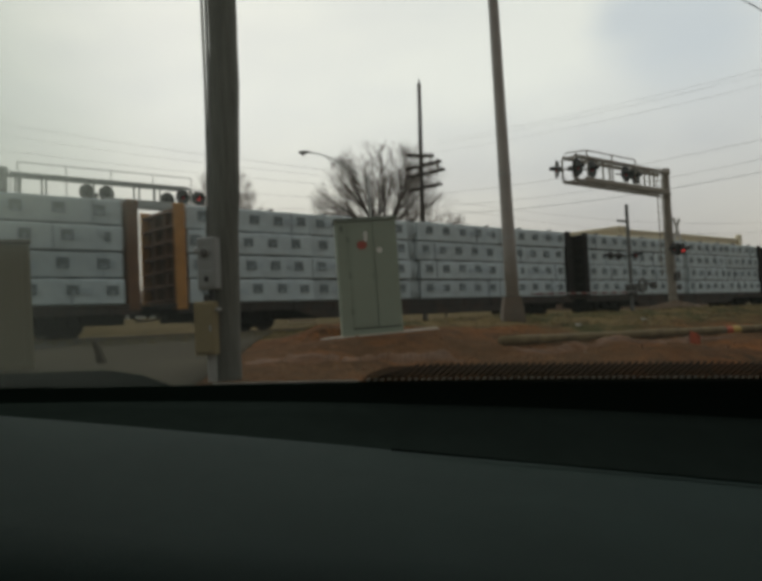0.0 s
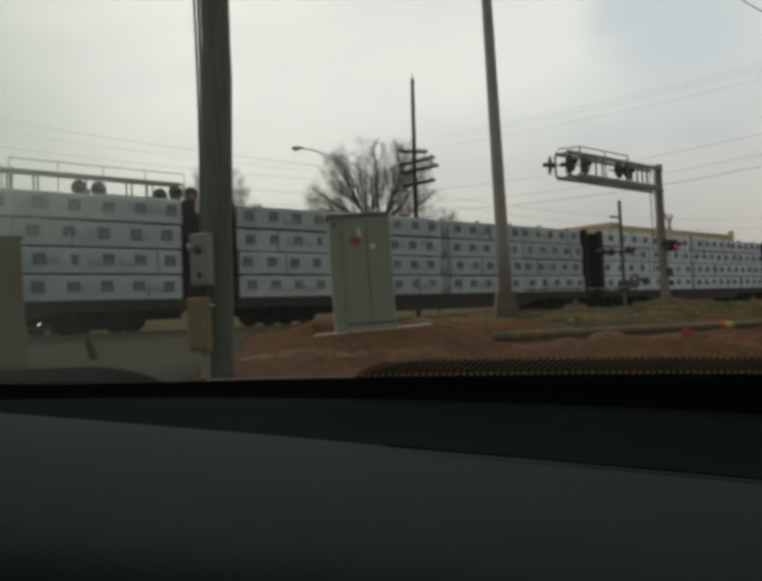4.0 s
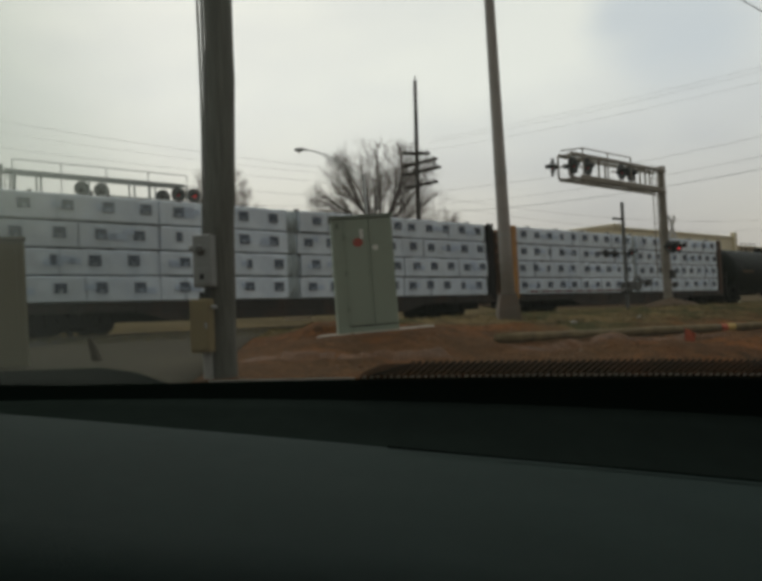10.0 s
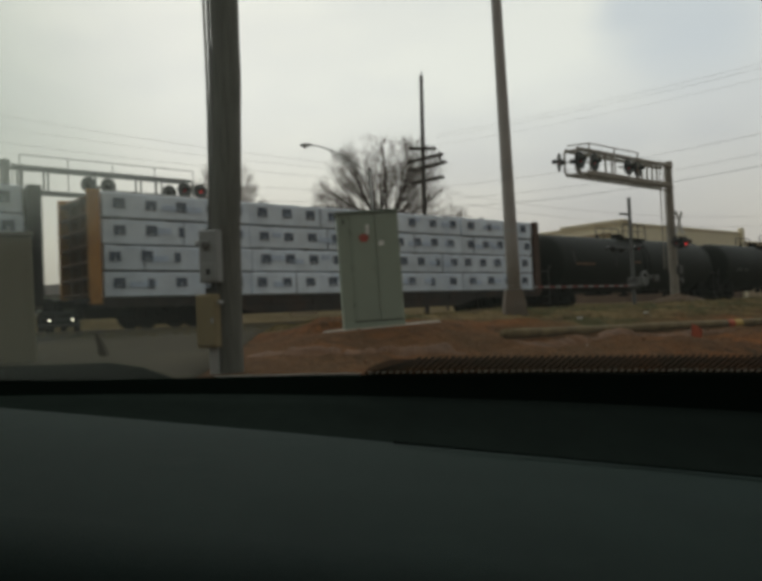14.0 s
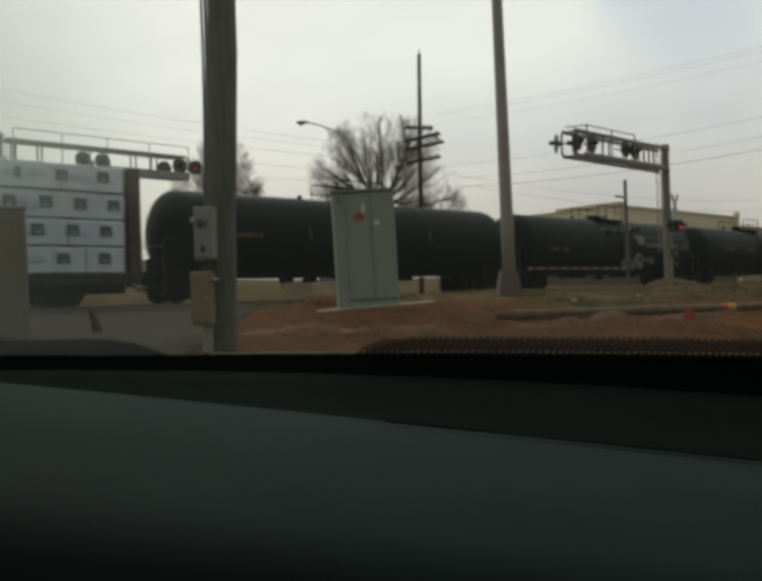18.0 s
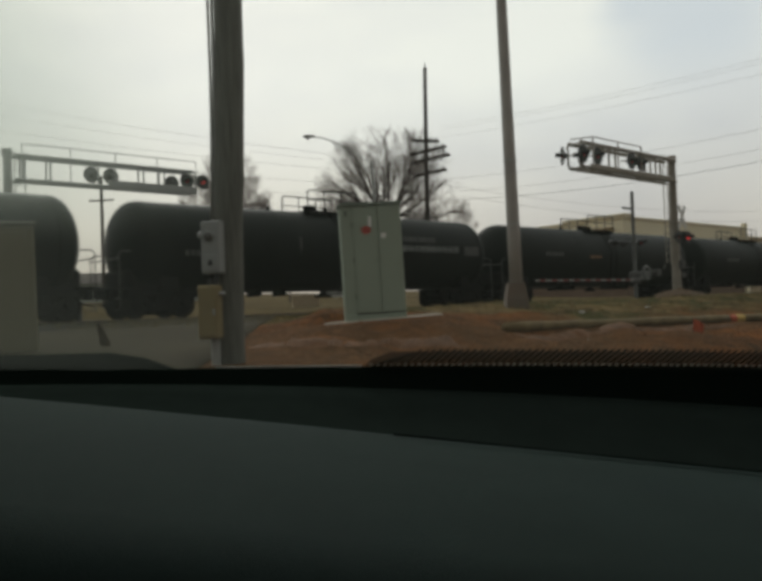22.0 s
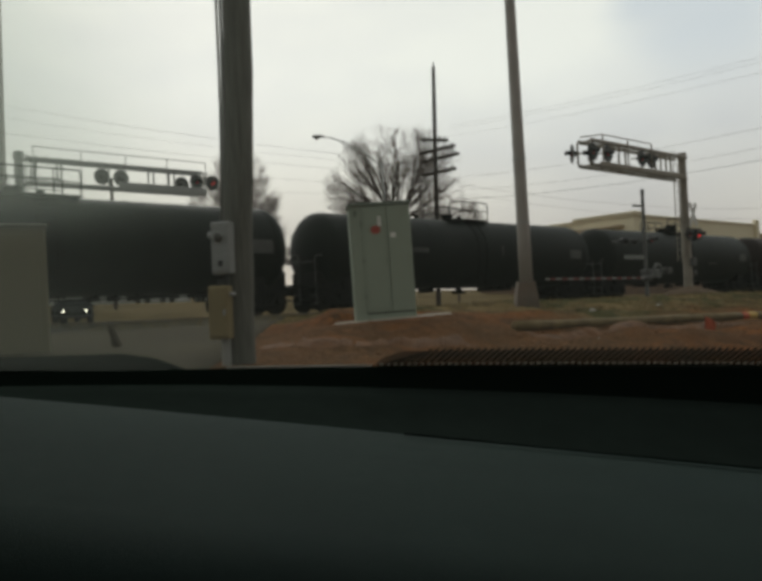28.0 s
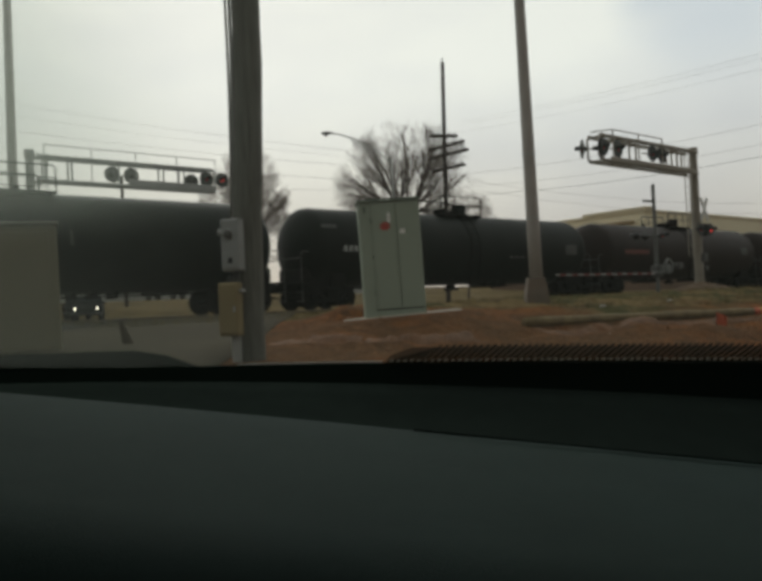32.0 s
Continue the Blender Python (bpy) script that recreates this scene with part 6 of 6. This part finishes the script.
lying_pole((1.73, 11.5), (6.98, 15.68), 0.080, "long weathered grey timber pole lying on the clay", False)
lying_pole((7.06, 15.72), (11.0, 18.6), 0.08, "timber pole with a yellow painted end lying on the clay", True)


def soil_ridge(a, b, offset, height, width, seed):
    """A ragged low ridge of loose clay pushed up in front of the lying pole."""
    a, b = Vector(a), Vector(b)
    e = (b - a).normalized()
    front = Vector((e.y, -e.x))
    n, cross = 150, (-1.0, -0.62, -0.3, 0.0, 0.35, 0.7, 1.0)
    vs = []
    for i in range(n + 1):
        k = i / n
        tall = height * min(1, k * 9, (1 - k) * 9) * (0.75 + 0.9 * noise.noise((k * 26, seed, 0)) + 0.45 * noise.noise((k * 80, seed, 5)))
        for c in cross:
            q = a.lerp(b, k) + front * (offset + 0.05 * noise.noise((k * 30, 2, seed)) + c * width)
            rough = 0.22 * tall * noise.noise((q.x * 13, q.y * 13, seed))
            vs.append((q.x, q.y, on_ground(q.x, q.y) - 0.03 + (max(tall, 0.0) + 0.03 + rough) * (1 - c * c)))
    m = len(cross)
    fs = [(i * m + j, i * m + j + 1, i * m + m + j + 1, i * m + m + j) for i in range(n) for j in range(m - 1)]
    solid("soil_ridge", Geo().add(vs, fs), M_RIDGE, "ragged low ridge of red clay beside the timber pole", "soil", smooth=True)


soil_ridge((1.75, 11.35), (6.6, 15.2), 0.26, 0.042, 0.20, 4)
soil_ridge((-1.9, 10.2), (1.0, 10.1), 0.0, 0.045, 0.32, 9)
flag = thing("marker_flag", "small orange utility marker flag stuck in the clay", "marker flag", pose(4.68, 11.86, on_ground(4.68, 11.86)))
part("wire_stem", Geo().tube((0, 0, -0.1), (0.01, 0, 0.25), 0.004, n=5), M_WIRE, flag)
part("flag", Geo().add([(0, 0, 0.05), (0.16, 0.01, 0.02), (0.17, -0.01, 0.14), (0.12, 0.02, 0.2), (0.01, 0, 0.24), (0, 0.006, 0.05), (0.16, 0.016, 0.02), (0.17, -0.004, 0.14), (0.12, 0.026, 0.2), (0.01, 0.006, 0.24)],
     [(0, 1, 2, 3, 4), (9, 8, 7, 6, 5), (0, 5, 6, 1), (1, 6, 7, 2), (2, 7, 8, 3), (3, 8, 9, 4), (4, 9, 5, 0)]), M_ORANGEFLAG, flag, "creased orange plastic flag")
stake = thing("leaning_stake", "leaning weathered wooden stake beside the road", "stake", pose(-4.02, 11.0, 0.55, 0, -14, 0))
part("post", Geo().path([(0, 0, 0), (0.0, 0, 0.3), (-0.01, 0, 0.56), (-0.02, 0, 0.66)], [0.09, 0.08, 0.05, 0.03], 8), M_STAKE, stake)
part("strip", Geo().box(-0.05, 0.05, -0.075, -0.06, 0.12, 0.42, 0.005), M_STAKE, stake)

for i, (x, y, sx, sz) in enumerate(((3.9, 15.5, 0.06, 0.03), (6.6, 19.5, 0.13, 0.035), (2.95, 11.4, 0.03, 0.015), (8.9, 16.0, 0.09, 0.05))):
    g = Geo().lathe([(-sx, 0.0), (-sx * 0.8, sz * 0.8), (0, sz), (sx * 0.7, sz * 0.7), (sx, 0.0)], "x", 7)
    g.v = [(a + 0.2 * sx * noise.noise((a * 9, b * 9, i)), b + 0.3 * sz * noise.noise((b * 30, a * 9, i)), c) for a, b, c in g.v]
    solid("litter_scrap", g, M_LITTER, "pale crumpled scrap lying on the ground", "litter", pose(x, y, on_ground(x, y) + sz * 0.5, 0, 0, i * 40), group="scraps on the ground")


def clods_and_grass():
    rnd = random.Random(17)
    clods = Geo()
    for i in range(2200):
        s, p = rnd.uniform(-19, 4), rnd.uniform(14.2, 22.5)
        if s < -16.2 + 0.0 * p:
            continue
        r = 0.008 + 0.030 * rnd.random() ** 3
        m = pose(s, -p, ground_z(s, p) + r * 0.15, rnd.uniform(0, 360), rnd.uniform(0, 360), rnd.uniform(0, 360))
        q = [(r, 0, 0), (-r * 0.9, 0, 0), (0, r * 0.8, 0), (0, -r, 0), (0, 0, r * 0.8), (0, 0, -r * 0.7)]
        clods.add([m @ Vector(v) for v in q], [(0, 2, 4), (2, 1, 4), (1, 3, 4), (3, 0, 4), (2, 0, 5), (1, 2, 5), (3, 1, 5), (0, 3, 5)])
    solid("clay_clods", clods, M_CLOD, "red clay clods scattered on the bank", "soil", TRACK, kind="stuff")
    straw = Geo()
    for i in range(9000):
        s, p = rnd.uniform(-9, 10), rnd.uniform(14.5, 21)
        if noise.noise((s * 0.45, p * 0.7, 60)) < 0.12:
            continue
        z, a, h = ground_z(s, p), rnd.uniform(0, 6.28), rnd.uniform(0.01, 0.05)
        dx, dy = math.cos(a) * 0.09, math.sin(a) * 0.09
        straw.add([(s, -p, z - 0.01), (s + 0.008, -p + 0.008, z - 0.01), (s + dx, -p + dy, z + h), (s - 0.008, -p + 0.008, z - 0.01)], [(0, 1, 2), (1, 3, 2), (3, 0, 2)])
    solid("loose_straw", straw, M_DRYGRASS, "loose dry straw strewn over the clay", "straw", TRACK, kind="stuff")
    for name, mat, count, keep, hi in (("dry_grass", M_DRYGRASS, 15000, -0.2, 0.09), ("green_grass", M_GREENGRASS, 14000, 0.0, 0.08)):
        g = Geo()
        for i in range(count):
            s, p = rnd.uniform(-16, 30), rnd.uniform(3.8, 17.8)
            if p > 10.5 + 7 * min(max((s + 13) / 4, 0), 1):
                continue
            if noise.noise((s * 0.35, p * 0.6, 20 if mat is M_GREENGRASS else 40)) < keep:
                continue
            z = ground_z(s, p)
            a, h = rnd.uniform(0, 6.28), hi * rnd.uniform(0.5, 1.3)
            dx, dy = math.cos(a) * 0.012, math.sin(a) * 0.012
            lx, ly = rnd.uniform(-0.08, 0.08), rnd.uniform(-0.08, 0.08)
            g.add([(s - dx, -p - dy, z - 0.02), (s + dx, -p + dy, z - 0.02), (s + lx, -p + ly, z + h), (s + dy, -p + dx, z - 0.02)], [(0, 1, 2), (1, 3, 2), (3, 0, 2)])
        solid(name, g, mat, "tufts of dry grass on the verge" if mat is M_DRYGRASS else "patches of green grass on the verge", "grass", TRACK, kind="stuff")


clods_and_grass()


# ---------------------------------------------------------------- the parked car round the camera
def sheet(rows, thick=0.012):
    """A curved panel through rows of points, with an underside."""
    n, w = len(rows), len(rows[0])
    top = [p for r in rows for p in r]
    low = [(x, y, z - thick) for x, y, z in top]
    fs = [(j * w + i, j * w + i + 1, j * w + w + i + 1, j * w + w + i) for j in range(n - 1) for i in range(w - 1)]
    k = n * w
    fs += [(a + k, d + k, c + k, b + k) for a, b, c, d in fs]
    for i in range(w - 1):
        fs += [(i, i + k, i + 1 + k, i + 1), ((n - 1) * w + i, (n - 1) * w + i + 1, (n - 1) * w + i + 1 + k, (n - 1) * w + i + k)]
    for j in range(n - 1):
        fs += [(j * w, j * w + w, j * w + w + k, j * w + k), (j * w + w - 1, j * w + w - 1 + k, j * w + 2 * w - 1 + k, j * w + 2 * w - 1)]
    return Geo().add(top + low, fs)


def own_car():
    car = thing("parked_car", "dark grey car interior with dashboard below the windscreen", "car", pose(0, 0, 0))
    xs = [-0.95 + 1.9 * i / 38 for i in range(39)]

    def lip(x):
        """Front edge of the dash pad, lower towards the passenger's side."""
        return 1.076 - 0.134 * x

    def shelf(x):
        return 1.118 - 0.065 * x - 0.035 * x * x

    def base(x):
        return 1.151 - 0.030 * x - 0.015 * x * x

    pad = []
    for y, drop in ((0.42, -0.012), (0.55, 0.004), (0.75, 0.010), (0.92, 0.009), (1.0, 0.006), (1.035, 0.003), (1.05, -0.002), (1.056, -0.010)):
        pad.append([(x, y, lip(x) + drop + 0.004 * noise.noise((x * 3, y * 3, 2))) for x in xs])
    part("dash_pad", sheet(pad), M_DASH, car, "dark grey grained dashboard pad", smooth=True)
    seam = [[(x, 0.990 - 0.03 * x + 0.010 * k * min(max((x - 0.02) / 0.3, 0.1), 1), lip(x) + 0.0125 - 0.001 * k) for x in xs if x > 0.0] for k in (0, 1.0)]
    part("dash_seam", sheet(seam, 0.002), M_FRIT, car, "dark seam along the pad's edge")
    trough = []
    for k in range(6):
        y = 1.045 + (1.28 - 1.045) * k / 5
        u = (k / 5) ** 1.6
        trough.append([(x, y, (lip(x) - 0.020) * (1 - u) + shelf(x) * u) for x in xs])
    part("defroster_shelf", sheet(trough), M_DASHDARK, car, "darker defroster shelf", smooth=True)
    band = [[(x, y, shelf(x) * (1 - u) + base(x) * u) for x in xs] for y, u in ((1.275, -0.05), (1.29, 0.4), (1.31, 1.0))]
    part("windscreen_band", sheet(band, 0.006), M_FRIT, car, "black painted band along the foot of the windscreen")
    # the bright glass edge is modelled as a pale strip, then pale dots
    part("lit_edge_strip", Geo().path([(x, 1.312, base(x) + 0.001) for x in xs if -0.33 < x < -0.04], 0.0011, 6), M_LITEDGE, car)
    for i in range(98):
        x = -0.040 + i * 0.0116
        z, hgt = base(x) + 0.001, min(1.0, 0.35 + 0.13 * i)
        g = Geo().add([(x - 0.0026, 1.316, z - 0.004), (x + 0.0026, 1.316, z - 0.004), (x + 0.0372, 1.300, z + 0.026 * hgt), (x + 0.0328, 1.300, z + 0.027 * hgt),
                       (x - 0.0026, 1.318, z - 0.004), (x + 0.0026, 1.318, z - 0.004), (x + 0.0372, 1.302, z + 0.026 * hgt), (x + 0.0328, 1.302, z + 0.027 * hgt)],
                      [(0, 1, 2, 3), (7, 6, 5, 4), (0, 4, 5, 1), (1, 5, 6, 2), (2, 6, 7, 3), (3, 7, 4, 0)])
        part("ceramic_stripe", g, M_FRIT, car)
        part("lit_edge_dot", Geo().path([(x + 0.0040, 1.3105, z + 0.0004), (x + 0.0098, 1.3105, z + 0.0020)], 0.0014, 6), M_LITEDGE, car)
    shade = bpy.data.materials.new("shaded_glass_edge")
    shade.use_nodes = True
    sn, sl = shade.node_tree.nodes, shade.node_tree.links
    sn.clear()
    s_out, s_tr = sn.new("ShaderNodeOutputMaterial"), sn.new("ShaderNodeBsdfTransparent")
    s_tr.inputs["Color"].default_value = (0.54, 0.51, 0.46, 1)
    sl.new(s_tr.outputs[0], s_out.inputs["Surface"])
    part("shaded_edge", sheet([[(x, y, base(x) + (z * math.sqrt(min(max((x + 0.045) / 0.05, 0.0), 1)) if z > 0 else z)) for x in [-0.045 + 0.01 * i for i in range(100)]] for y, z in ((1.32, -0.006), (1.304, 0.025))], 0.001), shade, car, "dotted grey edge of the glass")

    def cowl(x):
        u = min(max((x + 0.50) / 0.21, 0), 1)
        return 1.190 - 0.012 * (x + 0.58) - 0.060 * u * u * (3 - 2 * u)

    hump = [[(x, y, cowl(x) + z) for x in xs if x < -0.24] for y, z in ((1.33, -0.05), (1.345, -0.015), (1.36, 0.0), (1.40, -0.004), (1.44, -0.03))]
    part("wiper_cowl", sheet(hump), M_FRIT, car, "dark wiper cowl outside the glass", smooth=True)
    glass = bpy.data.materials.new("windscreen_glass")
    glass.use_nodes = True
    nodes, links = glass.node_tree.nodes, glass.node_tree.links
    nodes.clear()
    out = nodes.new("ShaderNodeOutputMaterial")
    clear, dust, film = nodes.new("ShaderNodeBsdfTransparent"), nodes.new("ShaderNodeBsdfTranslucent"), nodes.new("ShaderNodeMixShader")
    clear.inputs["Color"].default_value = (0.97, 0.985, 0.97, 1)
    # pale veil, strongest at the upper left, painted as a thin dusty film
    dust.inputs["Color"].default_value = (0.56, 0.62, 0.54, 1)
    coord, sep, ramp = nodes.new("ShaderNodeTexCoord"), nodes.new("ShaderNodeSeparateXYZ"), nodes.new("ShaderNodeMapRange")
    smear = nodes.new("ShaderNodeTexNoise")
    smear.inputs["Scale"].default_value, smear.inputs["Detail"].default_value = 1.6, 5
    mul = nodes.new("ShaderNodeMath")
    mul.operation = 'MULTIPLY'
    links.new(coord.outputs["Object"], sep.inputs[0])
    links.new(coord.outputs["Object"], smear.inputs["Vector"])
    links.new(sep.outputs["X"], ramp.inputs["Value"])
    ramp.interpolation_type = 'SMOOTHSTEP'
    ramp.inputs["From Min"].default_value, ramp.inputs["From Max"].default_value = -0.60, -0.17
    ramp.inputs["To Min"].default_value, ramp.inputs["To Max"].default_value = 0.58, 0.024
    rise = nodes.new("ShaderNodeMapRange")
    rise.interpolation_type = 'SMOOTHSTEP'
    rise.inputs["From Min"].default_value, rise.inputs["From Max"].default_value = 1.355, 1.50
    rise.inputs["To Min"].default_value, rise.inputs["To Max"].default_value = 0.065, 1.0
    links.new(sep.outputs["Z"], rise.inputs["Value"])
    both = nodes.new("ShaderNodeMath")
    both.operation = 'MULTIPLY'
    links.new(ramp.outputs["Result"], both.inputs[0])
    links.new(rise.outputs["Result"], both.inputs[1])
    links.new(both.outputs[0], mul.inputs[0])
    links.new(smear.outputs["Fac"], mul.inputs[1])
    # dimmer view through the left side, put into the glass tint
    left_dim = nodes.new("ShaderNodeMapRange")
    left_dim.interpolation_type = 'SMOOTHSTEP'
    left_dim.inputs["From Min"].default_value, left_dim.inputs["From Max"].default_value = -0.58, -0.20
    links.new(sep.outputs["X"], left_dim.inputs["Value"])
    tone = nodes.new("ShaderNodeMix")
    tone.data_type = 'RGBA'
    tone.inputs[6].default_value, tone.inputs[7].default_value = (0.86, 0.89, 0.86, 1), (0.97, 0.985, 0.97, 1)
    links.new(left_dim.outputs["Result"], tone.inputs["Factor"])
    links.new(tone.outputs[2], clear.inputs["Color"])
    # even faint haze over the whole pane, painted in to lift the blacks
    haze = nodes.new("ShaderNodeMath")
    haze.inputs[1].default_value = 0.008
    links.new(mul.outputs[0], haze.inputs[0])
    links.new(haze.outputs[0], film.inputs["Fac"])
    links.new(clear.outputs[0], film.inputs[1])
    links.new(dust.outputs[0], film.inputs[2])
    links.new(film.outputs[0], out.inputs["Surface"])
    pane = part("windscreen", sheet([[(x, y, z - 0.044 * x * (1 if y > 1 else 0)) for x in xs] for y, z in ((1.312, 1.144), (1.1, 1.33), (0.85, 1.53), (0.6, 1.70))], 0.004), glass, car, "windscreen with a dusty film and painted-in haze")
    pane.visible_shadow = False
    # shell that closes the cabin
    roof = sheet([[(x, y, z) for x in xs] for y, z in ((0.62, 1.71), (0.3, 1.76), (-0.6, 1.77), (-1.6, 1.70))], 0.03)
    part("roof", roof, M_ROOFCLOTH, car)
    for side in (-1, 1):
        d = Geo()
        d.box(side * 0.93, side * 0.98, -1.6, 1.35, 0.25, 1.05, 0.02)
        part("door", d, M_CARPAINT, car)
        p = Geo()
        p.path([(side * 0.955, 1.33, 1.08), (side * 0.955, 1.0, 1.36), (side * 0.955, 0.6, 1.71)], 0.035, 8)
        p.path([(side * 0.955, -0.35, 1.0), (side * 0.955, -0.4, 1.72)], 0.05, 8)
        p.path([(side * 0.955, -1.6, 1.0), (side * 0.955, -1.5, 1.68)], 0.08, 8)
        part("pillar", p, M_CARPAINT, car)
        for y in (1.75, -1.35):
            w = part("wheel", Geo().lathe([(-0.1, 0.0), (-0.1, 0.2), (0.1, 0.2), (0.1, 0.0)], "x", 18), M_ALU_DARK, car, m=pose(side * 0.88, y, 0.33))
            part("tyre", Geo().lathe([(-0.11, 0.2), (-0.11, 0.3), (-0.08, 0.33), (0.08, 0.33), (0.11, 0.3), (0.11, 0.2)], "x", 20), M_TYRE, w)
    part("floor_pan", Geo().box(-0.93, 0.93, -1.7, 1.3, 0.22, 0.28, 0.01), M_TYRE, car)
    part("tail_panel", Geo().box(-0.95, 0.95, -1.72, -1.6, 0.3, 1.05, 0.03).box(-0.95, 0.95, -1.72, -1.58, 1.62, 1.72, 0.03), M_ROOFCLOTH, car)
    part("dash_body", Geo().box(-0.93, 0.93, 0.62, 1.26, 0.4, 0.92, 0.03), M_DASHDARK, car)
    hood = sheet([[(x, y, z - 0.02 * x * x) for x in [-0.9 + 1.8 * i / 12 for i in range(13)]] for y, z in ((1.42, 1.02), (1.8, 0.98), (2.3, 0.90), (2.55, 0.78))], 0.02)
    part("bonnet", hood, M_CARPAINT, car, smooth=True)
    part("front_end", Geo().box(-0.9, 0.9, 2.3, 2.6, 0.3, 0.76, 0.05), M_CARPAINT, car)


own_car()


# ---------------------------------------------------------------- what moves
def motions():
    times = [0, 0.1] + [float(i) for i in range(1, 32)] + [31.9, 32.0]
    for car, s0 in CARS:
        walk(car, [(t, TRACK @ pose(s0 - travelled(t), 0, 0)) for t in times])
    spin = [i * 0.1 for i in range(321)]
    turns = [-math.degrees(travelled(t) / WHEEL_R) for t in spin]
    for w, k in WHEELSETS:
        walk(w, [(t, pose(k, 0, 0, 0, a, 0)) for t, a in zip(spin, turns)])


motions()
